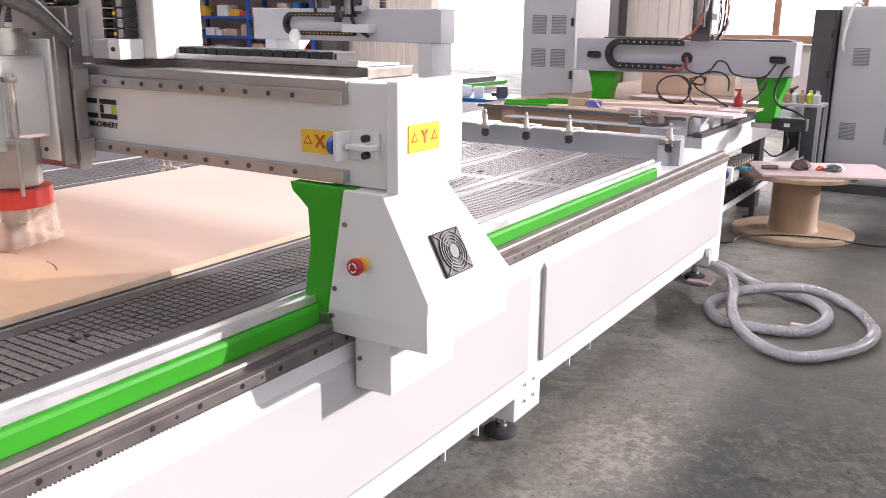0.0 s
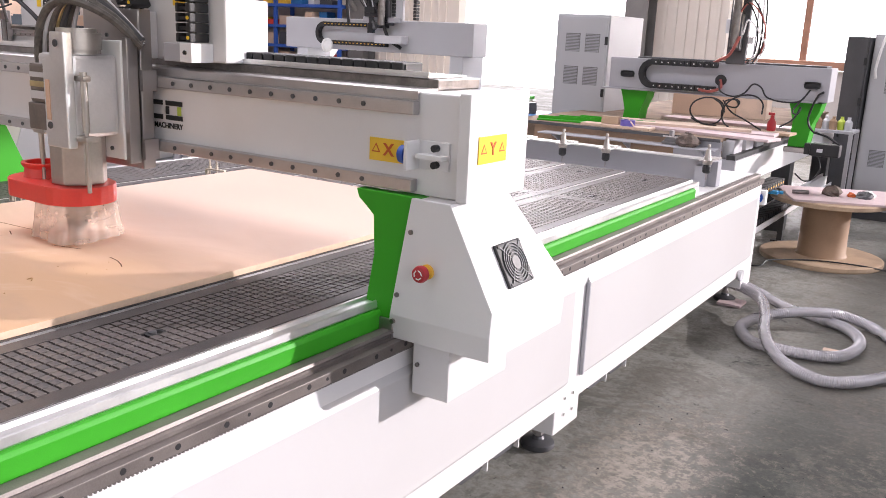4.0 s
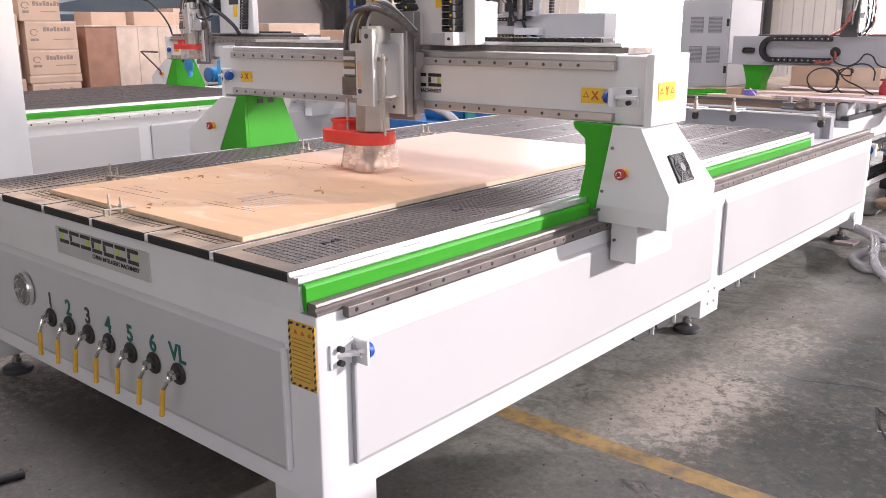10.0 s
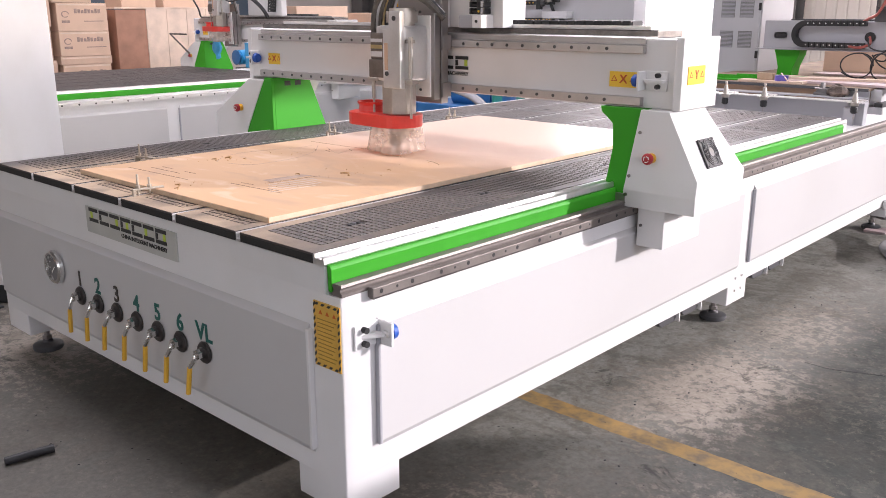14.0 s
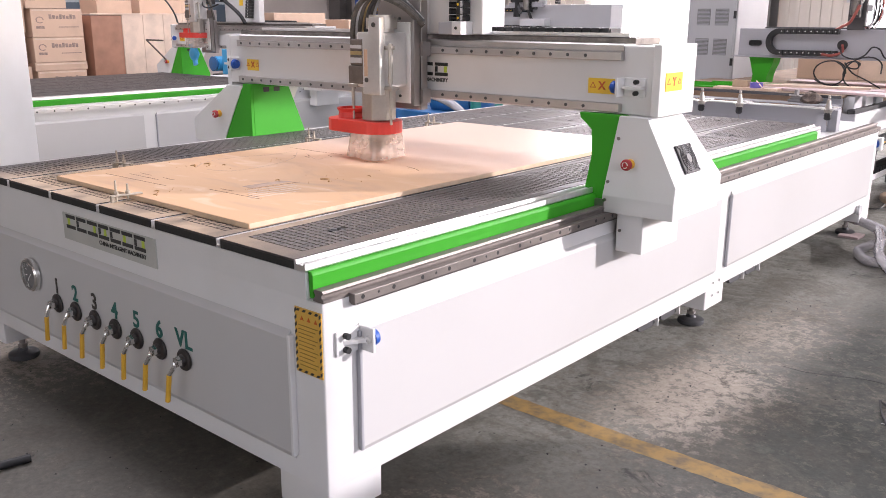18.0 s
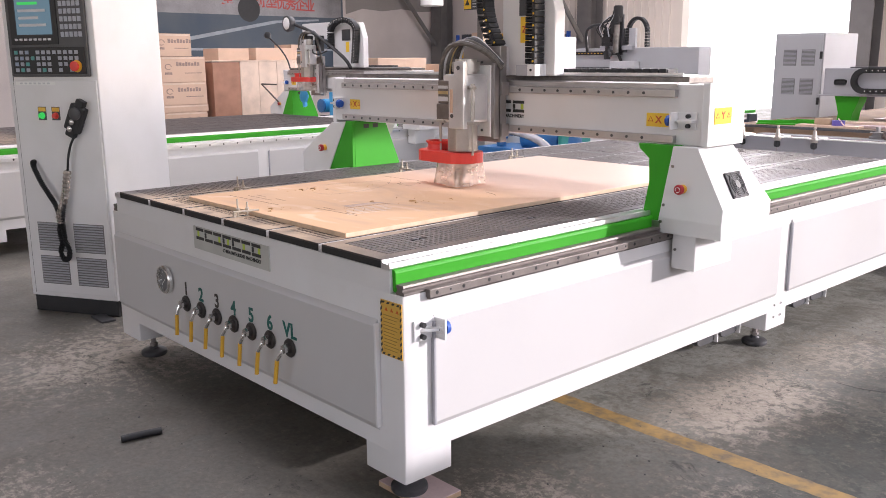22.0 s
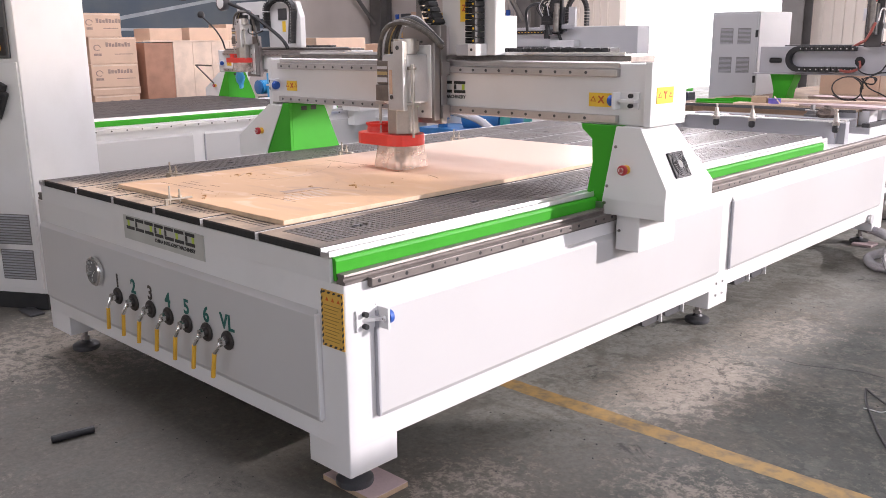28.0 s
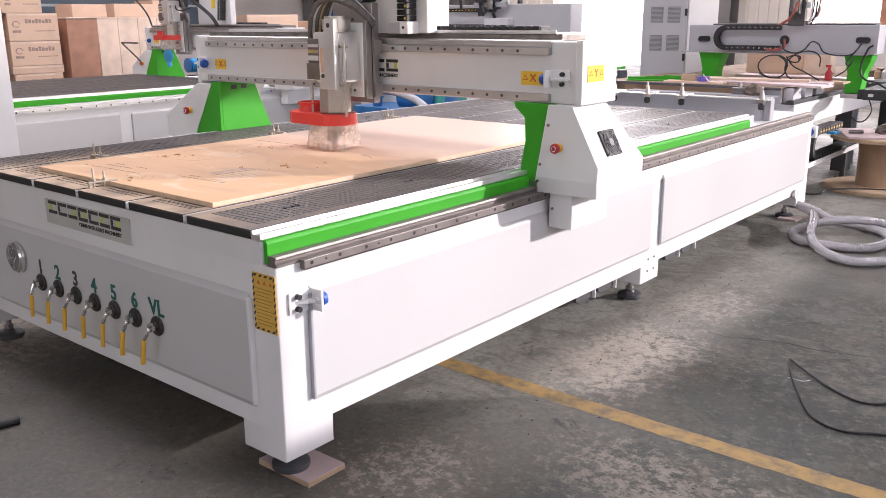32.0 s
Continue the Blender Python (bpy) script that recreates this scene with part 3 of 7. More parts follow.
# ---- the hall ----
def hall():
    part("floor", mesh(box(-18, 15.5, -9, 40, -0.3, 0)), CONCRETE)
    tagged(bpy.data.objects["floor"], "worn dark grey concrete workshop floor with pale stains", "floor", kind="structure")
    # back wall with a tall door opening and a band of windows
    w = thing("wall_back", "pale sheet-clad back wall with a tall open doorway and windows", "wall", kind="structure")
    y0, y1 = 14.0, 14.25
    part("wall_panel", mesh(box(-18, -10.9, y0, y1, 0, 6.5)), WALL, w)
    part("wall_panel", mesh(box(-10.9, -7.85, y0, y1, 0, 6.5)), SHEET, w)
    part("wall_panel", mesh(box(-7.85, -4.4, y0, y1, 4.6, 6.5)), SHEET, w)
    part("wall_panel", mesh(box(-4.4, -2.78, y0, y1, 0, 6.5)), SHEET, w)
    part("wall_panel", mesh(box(-2.78, 4.6, y0, y1, 0, 1.22)), WALL, w)
    part("wall_panel", mesh(box(-2.78, 4.6, y0, y1, 2.65, 6.5)), WALL, w)
    part("wall_panel", mesh(box(0.9, 4.6, y0, y1, 1.22, 2.65)), WALL, w)
    for i in range(16):
        x = -10.8 + i * 0.175
        part("rib", mesh(box(x, x + 0.05, y0 - 0.03, y0, 0.02, 6.4, 0.01)), SHEET, w)
    for i in range(8):
        x = -4.18 + i * 0.175
        part("rib", mesh(box(x, x + 0.05, y0 - 0.03, y0, 0.02, 6.4, 0.01)), SHEET, w)
    part("window_sill", mesh(box(-2.78, 0.9, y0 - 0.14, y0 - 0.003, 1.24, 1.36, 0.01)), REDPLY, w)
    for x in (-1.6, -0.4):
        part("mullion", mesh(box(x - 0.045, x + 0.045, y0 + 0.05, y0 + 0.12, 1.22, 2.65)), REDPLY, w)
    w = thing("wall_left", "grey plastered side wall with a printed banner", "wall", kind="structure")
    part("wall_panel", mesh(box(-15.25, -15, -9, 14, 0, 6.5)), WALL, w)
    part("darker_upper_wall", mesh(prism([(10.9, 2.60), (11.4, 2.74), (12.0, 2.70), (12.6, 2.77), (13.2, 2.72), (13.98, 2.76), (13.98, 6.49), (10.9, 6.49)], -14.9995, -14.994, "x")), material("grey_brown_upper_wall", (0.27, 0.245, 0.23), 0.85, vary=0.15, scale=0.9), w)
    w = thing("wall_front", "plain plastered wall behind the machines", "wall", kind="structure")
    part("wall_panel", mesh(box(-15, 4.6, -9.25, -9, 0, 1.0)), WALL, w)
    part("wall_panel", mesh(box(-15, 4.6, -9.25, -9, 3.4, 6.5)), WALL, w)
    part("wall_panel", mesh(box(-15, -6.0, -9.25, -9, 1.0, 3.4)), WALL, w)
    part("wall_panel", mesh(box(4.0, 4.6, -9.25, -9, 1.0, 3.4)), WALL, w)
    # unseen wall and pier, added to cut the sunlight on floor and body
    w = thing("wall_right_sun_mask", "unseen side wall added to block and shape the sun, with two long openings", "wall", kind="structure")
    sill, head = 1.57, 3.75
    part("wall_panel", mesh(box(4.6, 4.85, -9.25, 14.25, 0, sill)), WALL, w)
    part("wall_panel", mesh(box(4.6, 4.85, -9.25, 14.25, head, 6.5)), WALL, w)
    for a, b in ((-9.25, -4.0), (2.6, 4.48), (12.0, 14.25)):
        part("wall_panel", mesh(box(4.6, 4.85, a, b, sill, head)), WALL, w)
    # raised sill, added to keep the sun off the floor near the front
    part("wall_panel", mesh(box(4.6, 4.85, 4.48, 5.45, sill, 1.94)), WALL, w)
    c = part("ceiling", mesh(box(-15.2, 4.8, -9.2, 14.2, 6.5, 6.7)), ROOF)
    tagged(c, "pale metal sheet roof of the workshop", "ceiling", kind="structure")
    b = part("backdrop", mesh(box(-22, 15.5, 24, 24.1, -0.2, 12)), OUTSIDE)
    tagged(b, "overexposed bright outdoors behind the doorway", "backdrop", kind="structure")
    # steel columns and a brace along the back wall
    for x, y in ((-15.6 + 0.9, 13.7), (-9.95, 13.7), (-4.12, 13.7)):
        col = thing("steel_column", "dark steel column of the workshop frame", "column", (x, y, 0), group="columns", kind="structure")
        part("web", mesh(box(-0.02, 0.02, -0.18, 0.18, 0, 6.5)), GALV, col)
        for s in (-1, 1):
            part("flange", mesh(box(-0.19, 0.19, s * 0.19 - 0.012, s * 0.19 + 0.012, 0, 6.5)), GALV, col)
        if x < -5:
            part("brace", mesh(rod((-0.02, -0.2, 1.9), (-0.02, -2.6, 4.6), 0.05)), GALV, col)
    # banner
    ban = thing("banner", "dark blue printed wall banner with red lettering", "banner", (-14.98, 8.6, 0))
    part("sheet", mesh(box(-0.02, 0.0, -2.6, 2.2, 1.3, 4.2)), material("banner_print", (0.038, 0.065, 0.10), 0.5, vary=0.4, scale=0.9, second=(0.075, 0.095, 0.11)), ban)
    part("stripe", mesh(box(0.001, 0.006, -2.55, 2.15, 1.75, 1.80), prism([(-2.55, 1.80), (0.4, 2.35), (1.5, 2.42), (1.5, 2.46), (0.3, 2.40), (-2.55, 1.88)], 0.001, 0.006, "x")), material("banner_band", (0.32, 0.36, 0.40), 0.5), ban)
    red = material("banner_red", (0.52, 0.07, 0.06), 0.5)
    part("horizon", mesh(prism([(-2.55, 2.50), (2.15, 2.50), (2.15, 3.1), (-2.55, 3.3)], 0.001, 0.004, "x")), material("banner_sky", (0.34, 0.33, 0.34), 0.5, vary=0.3, scale=1.2), ban)
    for i, c in enumerate("航型优秀企业"):
        letters("lettering", c, 0.28, Matrix.Translation((0.0065, 0.02 + i * 0.250, 2.79 - i * 0.012)) @ SIDE, red, ban)
    letters("lettering", "建", 0.32, Matrix.Translation((0.0065, -0.84, 2.83)) @ SIDE, red, ban)
    part("printed_wheel", mesh(lathe([(0.05, 0.007), (0.17, 0.008), (0.27, 0.008), (0.27, 0.004)], (0, -0.30, 2.63), "x")), BLACK, ban)
    lamp = thing("pendant_lamp", "white drum-shaped workshop lamp hanging from the roof", "lamp", (-10.93, 10.0, 0))
    part("shade", mesh(lathe([(0.20, 2.55), (0.225, 2.56), (0.225, 3.05), (0.16, 3.18), (0.04, 3.20)], (0, 0, 0))), DIAL, lamp, smooth=True)
    part("rod", mesh(rod((0, 0, 3.19), (0, 0, 6.5), 0.015)), GALV, lamp)
    # painted floor line
    rim, back = [], []
    for k in range(292):
        x = -4.2 + k * 0.03
        rim.append((x, 1.140 + random.uniform(-0.0035, 0.0035)))
        back.append((x, 1.235 + random.uniform(-0.0035, 0.0035)))
    strip = bpy.data.meshes.new("floor_marking")
    strip.from_pydata([(x, y, 0.0008) for x, y in rim + back], [], [(k, k + 1, k + 293, k + 292) for k in range(291)])
    strip.materials.append(LINE)
    ln = new("floor_marking", strip)
    tagged(ln, "worn yellow line painted across the concrete floor", "floor marking", kind="structure")


hall()


# ---- the routers ----
def mirrored(makers, width):
    """The same pieces on the other side of a bed of that width."""
    bm = mesh(*makers)
    bmesh.ops.scale(bm, vec=(-1, 1, 1), verts=bm.verts)
    bmesh.ops.translate(bm, vec=(-width, 0, 0), verts=bm.verts)
    bmesh.ops.reverse_faces(bm, faces=bm.faces)
    return bm


def logo(parent, m, s):
    """A company mark drawn as plain dark and lime shapes; s: its width."""
    u = s / 11.8
    shapes = [(i * 1.6 + 0.05, i * 1.6 + 1.40, z, z + 0.26) for i in range(7) for z in (0.0, 0.78)] + [(i * 1.6 + 0.05, i * 1.6 + 0.32, 0.3, 0.74) for i in (1, 3, 4, 6)]
    accents = [(i * 1.6 + d, i * 1.6 + d + 0.30, 0.28, 0.76) for i, d in ((0, 0.3), (2, 0.9), (3, 0.8), (5, 0.2), (6, 1.0))]
    for k, (x0, x1, y0, y1) in enumerate(shapes):
        part("logo_shape", mesh(box(x0 * u, x1 * u, y0 * u, y1 * u, -0.0005, 0.0010 + 0.00002 * k, m=m)), BLACKINK, parent)
    for k, (x0, x1, y0, y1) in enumerate(accents):
        part("logo_accent", mesh(box(x0 * u, x1 * u, y0 * u, y1 * u, -0.0005, 0.0014, m=m)), LIME, parent)
    letters("tagline", "CHINA INTELIGENT MACHINERY", 0.42 * u, m @ Matrix.Translation((7.9 * u, -0.34 * u, 0.0004)), BLACKINK, parent, 0.0006)


def vacuum_panel(x0, x1, y0, y1, top, holes, pitch, single=None):
    """Raised square pads of a vacuum bed panel, left out round the suction holes."""
    verts, faces = [], []
    nx, ny = max(1, int((x1 - x0) / pitch)), max(1, int((y1 - y0) / pitch))
    px, py, g = (x1 - x0) / nx, (y1 - y0) / ny, 0.0019
    for i in range(nx):
        for j in range(ny):
            a, b, c, d = x0 + i * px + g, x0 + (i + 1) * px - g, y0 + j * py + g, y0 + (j + 1) * py - g
            if any(math.hypot((a + b) / 2 - h[0], (c + d) / 2 - h[1]) < 0.026 for h in holes):
                continue
            k, t = len(verts), top + random.uniform(-0.0003, 0.0003)
            e = 0.0008
            if single and c < y0 + 0.70:
                if not single[1]:
                    w, h = (b - a) / 2, (d - c) / 2
                    pad = bpy.data.meshes.new("pad")
                    pad.from_pydata([(-w, -h, -0.006), (w, -h, -0.006), (w, h, -0.006), (-w, h, -0.006), (e - w, e - h, 0), (w - e, e - h, 0), (w - e, h - e, 0), (e - w, h - e, 0)], [],
                                    [(4, 5, 6, 7), (0, 1, 5, 4), (1, 2, 6, 5), (2, 3, 7, 6), (3, 0, 4, 7)])
                    pad.materials.append(SINGLEPAD)
                    single[1].append(pad)
                ob = new("pad", single[1][0])
                ob.parent = single[0]
                ob.location = ((a + b) / 2, (c + d) / 2, t)
                continue
            verts += [(a, c, top - 0.006), (b, c, top - 0.006), (b, d, top - 0.006), (a, d, top - 0.006),
                      (a + e, c + e, t), (b - e, c + e, t), (b - e, d - e, t), (a + e, d - e, t)]
            faces += [(k + 4, k + 5, k + 6, k + 7), (k, k + 1, k + 5, k + 4), (k + 1, k + 2, k + 6, k + 5), (k + 2, k + 3, k + 7, k + 6), (k + 3, k, k + 4, k + 7)]
    me = bpy.data.meshes.new("pad_grid")
    me.from_pydata(verts, [], faces)
    me.materials.append(PAD)
    return me


def bumper(parent, x, y, z, axis, blue_at):
    """A white bracket plate with two bolts and a blue rubber stop. axis 'x': on a face towards -y, stop along x; 'y': on a face towards +x, stop along y."""
    if axis == "y":
        b = part("bumper_bracket", mesh(box(x, x + 0.008, y - 0.045, y + 0.045, z - 0.035, z + 0.035, 0.003), box(x, x + 0.06, y + 0.04, y + 0.05, z - 0.035, z + 0.035, 0.003),
                                        prism([(x, y - 0.035), (x + 0.05, y + 0.042), (x, y + 0.042)], z - 0.005, z + 0.005, "z")), WHITE, parent)
        part("rubber_stop", mesh(rod((x + 0.034, y + 0.05, z), (x + 0.034, y + 0.078, z), 0.026, 0.021, 20, 0.005)), BLUE, b, "blue rubber stop", True)
        part("stop_bolt", mesh(lathe([(0.012, 0.0), (0.012, -0.007), (0.010, -0.008), (0.002, -0.0081)], (x + 0.040, y + 0.04, z), "y", 16)), ALU, b, smooth=True)
        part("bolt_socket", mesh(rod((x + 0.040, y + 0.034, z), (x + 0.040, y + 0.0312, z), 0.005, n=6)), BLACK, b)
        for dz in (-0.02, 0.02):
            part("bolt", mesh(rod((x, y - 0.015, z + dz), (x + 0.024, y - 0.015, z + dz), 0.009, n=8)), BLACK, b)
    else:
        s = blue_at
        b = part("bumper_bracket", mesh(box(x - 0.045, x + 0.045, y - 0.008, y, z - 0.035, z + 0.035, 0.003), box(x + s * 0.04, x + s * 0.05, y - 0.06, y, z - 0.035, z + 0.035, 0.003),
                                        box(x - 0.03, x + 0.045, y - 0.04, y, z - 0.005, z + 0.005)), WHITE, parent)
        part("rubber_stop", mesh(rod((x + s * 0.05, y - 0.034, z), (x + s * 0.078, y - 0.034, z), 0.026, 0.021, 20, 0.005)), BLUE, b, "blue rubber stop", True)
        for dz in (-0.02, 0.02):
            part("bolt", mesh(rod((x - s * 0.012, y, z + dz), (x - s * 0.012, y - 0.024, z + dz), 0.009, n=8)), BLACK, b)
    return b


def levelling_foot(x, y, z_top, parent, pad=0.0):
    f = part("levelling_foot", mesh(lathe([(0.062, pad), (0.066, pad + 0.008), (0.064, pad + 0.022), (0.052, pad + 0.030), (0.026, pad + 0.034), (0.020, pad + 0.044)], (x, y, 0), n=28)), DARK, parent, smooth=True)
    part("stem", mesh(rod((x, y, pad + 0.03), (x, y, z_top), 0.013, n=12), rod((x, y, pad + 0.05), (x, y, pad + 0.066), 0.022, n=6)), STEEL, f)


def valve(parent, x, z, lean):
    v = part("ball_valve", mesh(lathe([(0.036, -0.0155), (0.037, -0.020), (0.033, -0.025), (0.020, -0.026), (0.019, -0.036)], (x, 0, z), "y")), VALVEBLACK, parent, smooth=True)
    part("valve_nut", mesh(rod((x, -0.036, z), (x, -0.049, z), 0.018, n=6), rod((x, -0.047, z), (x, -0.055, z), 0.008, n=10)), CHROME, v)
    q = Vector((x - 0.010 + lean, -0.064, z - 0.044))
    e = Vector((x - 0.021 + lean * 1.6, -0.066, z - 0.138))
    part("lever", mesh(pipe([(x, -0.050, z), (x - 0.002, -0.056, z - 0.016), q], 0.007, 8, 5)), CHROME, v, "bright steel lever", True)
    part("lever_sleeve", mesh(pipe([q, (q + e) / 2, e], 0.0082, 8, 6)), YELLOW, v, "yellow vinyl lever sleeve", True)


def cowl(g0):
    """Folded sheet cover of the gantry column: sloped outer face, its back edge longer at the foot, the lower rim folded in."""
    rims = [(0.149, 1.1440, 0.0, 0.27), (0.262, 1.1440, 0.0, 0.27), (0.390, 0.905, 0.0, 0.39), (0.386, 0.842, 0.0, 0.395), (0.379, 0.776, 0.014, 0.40), (0.080, 0.774, 0.014, 0.40), (0.094, 0.842, 0.0, 0.395)]

    def make(bm):
        f = [bm.verts.new((x, g0 + a, z)) for x, z, a, b in rims]
        k = [bm.verts.new((x, g0 + b, z)) for x, z, a, b in rims]
        for ring in (f, k):
            bm.faces.new((ring[0], ring[1], ring[2], ring[3], ring[6]))
            bm.faces.new((ring[6], ring[3], ring[4], ring[5]))
        for i in range(7):
            j = (i + 1) % 7
            bm.faces.new((f[i], f[j], k[j], k[i]))
        bmesh.ops.recalc_face_normals(bm, faces=bm.faces)
        _bevel(bm, f + k, 0.003)
    return make


def arched_cover(car, X, g0):
    """White carriage cover with a cable chain bent over it in an upright arch."""
    x0 = X + 0.27
    part("cover", mesh(prism([(x0, 1.43), (x0 + 0.60, 1.43), (x0 + 0.60, 1.76), (x0 + 0.53, 1.93), (x0, 1.93)], g0 + 0.06, g0 + 0.13, "y", 0.01)), WHITE, car, "white motor cover")
    part("cover_socket", mesh(box(x0 + 0.20, x0 + 0.36, g0 + 0.052, g0 + 0.0595, 1.735, 1.86, 0.003)), DARK, car)
    part("axis_label", mesh(box(x0 + 0.27, x0 + 0.33, g0 + 0.056, g0 + 0.0595, 1.605, 1.72)), LABEL, car, "yellow warning label")
    part("back_plate", mesh(box(X - 0.42, x0 - 0.01, g0 + 0.10, g0 + 0.125, 1.76, 1.955, 0.004)), WHITE, car)
    spots = [(x0 + 0.025, 1.66 + k * 0.03, 0.0) for k in range(6)] + [(x0 + 0.275 - 0.25 * math.cos(math.pi * (k + 0.5) / 16), 1.84 + 0.125 * math.sin(math.pi * (k + 0.5) / 16), math.pi * (k + 0.5) / 16) for k in range(16)] + [(x0 + 0.525 - 0.010 * k * 0.4, 1.82 - k * 0.03, math.pi) for k in range(12)]
    for n, (x, z, a) in enumerate(spots):
        q = Matrix.Translation((x, g0 + 0.02, z)) @ Matrix.Rotation(a, 4, "Y")
        ln = part("chain_link", mesh(box(-0.028, 0.028, -0.034, 0.034, -0.0145, 0.0145, 0.003, q)), BLACK, car)
        part("chain_pin", mesh(rod(q @ Vector((-0.012, -0.0342, 0)), q @ Vector((-0.012, -0.0365, 0)), 0.006, n=8)), DIAL, ln)
    part("cable", mesh(pipe([(X + 0.12, g0 - 0.12, 1.66), (X + 0.16, g0 - 0.14, 1.60), (X + 0.22, g0 - 0.10, 1.585), (X + 0.27, g0 - 0.02, 1.62)], 0.008, 8)), BLACK, car, smooth=True)
    part("air_regulator", mesh(box(X + 0.06, X + 0.16, g0 - 0.05, g0 + 0.02, 1.62, 1.80, 0.008), rod((X + 0.0, g0 - 0.08, 1.70), (X + 0.0, g0 - 0.08, 1.80), 0.045)), BLACK, car)
    part("valve_tag", mesh(box(X + 0.12, X + 0.155, g0 - 0.0525, g0 - 0.0502, 1.66, 1.69)), OLDRED, car)
    part("blue_hose_clamp", mesh(lathe([(0.035, -0.20), (0.075, -0.185), (0.08, -0.16), (0.05, -0.14), (0.03, -0.12)], (X - 0.03, g0, 1.09), "y", 16), prism([(X - 0.06, 1.12), (X - 0.01, 1.12), (X - 0.05, 1.20), (X - 0.11, 1.19)], g0 - 0.19, g0 - 0.15, "y", 0.006), prism([(X - 0.05, 1.05), (X + 0.0, 1.05), (X + 0.01, 0.98), (X - 0.03, 0.96)], g0 - 0.19, g0 - 0.15, "y", 0.006)), LIGHTBLUE, car, "light blue plastic hose clamp")
    part("air_arm", mesh(rod((X - 0.88, g0 - 0.02, 1.215), (X - 1.18, g0 - 0.06, 1.218), 0.010, n=8), rod((X - 1.18, g0 - 0.06, 1.218), (X - 0.82, g0 - 0.04, 1.00), 0.010, n=8)), RAG, car)


def router(label, at, width, near, gantry_y, spindle_x, lift, own_body=5.13, pitch=0.0245, strips=6, arch=False):
    """A flat-bed router: bed, body, gantry and spindle. Local x=0 is the bed's right edge, y=0 its front end."""
    W, L, T = width, 4.05, 0.87
    r = thing("cnc_router", label, "cnc machine", at)
    B = 0.102                                                   # the body's side stands this far out
    # body
    plan = []
    for cx, cy, a0 in ((B - 0.006, own_body - 0.006, 0), (-W - B + 0.006, own_body - 0.006, 90), (-W - B + 0.006, 0.010, 180), (B - 0.006, 0.010, 270)):
        plan += [(cx + 0.006 * math.cos(radians(a0 + k * 30)), cy + 0.006 * math.sin(radians(a0 + k * 30))) for k in range(4)]
    part("body_frame", mesh(prism(plan, 0.212, 0.763, "z"), box(-W - 0.045, 0.045, 0.30, own_body - 0.02, 0.7635, 0.79), box(-W - 0.040, 0.040, 0.004, L + 0.02, 0.763, 0.839)), WHITE, r, smooth=True)
    # legs and feet
    for y in (0.004, 2.43, own_body - 0.21):
        for s in (0, 1):
            foot = []
            for cx, cy, a0 in ((B - 0.006, y + 0.204, 0), (-0.104, y + 0.204, 90), (-0.104, y + 0.006, 180), (B - 0.006, y + 0.006, 270)):
                foot += [(cx + 0.006 * math.cos(radians(a0 + k * 30)), cy + 0.006 * math.sin(radians(a0 + k * 30))) for k in range(4)]
            mk = [prism(foot, 0.117, 0.212, "z")]
            part("leg", mirrored(mk, W) if s else mesh(*mk), WHITE, r, smooth=True)
            lx, ly = (-W + 0.01 if s else -0.01), y + 0.11
            levelling_foot(lx, ly, 0.13, r, 0.022 if (not s and y < 1 and near) else 0.0)
    # sunk side panels, with a rounded upright edge strip
    for y0, y1 in ((0.132, 2.50), (2.627, own_body - 0.12)):
        for s in (0, 1):
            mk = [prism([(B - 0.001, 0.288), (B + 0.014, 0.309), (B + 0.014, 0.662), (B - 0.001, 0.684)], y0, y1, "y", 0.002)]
            part("side_panel", mirrored(mk, W) if s else mesh(*mk), PANELSHADE, r)
            mk = [box(B + 0.0005, B + 0.0175, y0 - 0.011, y0 - 0.0005, 0.300, 0.662, 0.004)]
            part("panel_edge", mirrored(mk, W) if s else mesh(*mk), MIDGREY, r)
    for y in (2.50, 2.57):
        for z in (0.178, 0.242):
            part("bolt", mesh(rod((B, y, z), (B + 0.006, y, z), 0.007, n=6)), CHROME, r)
    for y in (1.838, 2.050, 2.805, 3.020):
        # shaded inside of each open cross channel, put in as a solid dark shape
        part("channel_inside", mesh(prism([(y, 0.213), (y + 0.012, 0.165), (y + 0.035, 0.150), (y + 0.145, 0.150), (y + 0.162, 0.160), (y + 0.162, 0.213)], -W + 0.02, 0.06, "x", 0.003)), DARK, r)
        part("cross_plate", mesh(box(-W + 0.0, 0.075, y + 0.163, y + 0.170, 0.148, 0.2125)), WHITE, r)
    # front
    part("front_panel", mesh(prism([(0.005, 0.270), (-0.0135, 0.296), (-0.0135, 0.642), (0.005, 0.664)], -W - 0.07, -0.028, "x", 0.002)), PANELSHADE, r)
    part("panel_edge", mesh(box(-0.0275, -0.016, -0.016, 0.004, 0.288, 0.652, 0.004)), WHITE, r)
    # bed panels
    pw = W / strips
    rows = (0.0, 2.08, 3.11, L)
    holes_y = (0.302, 0.914, 1.688, 2.478, 3.22, 3.83)
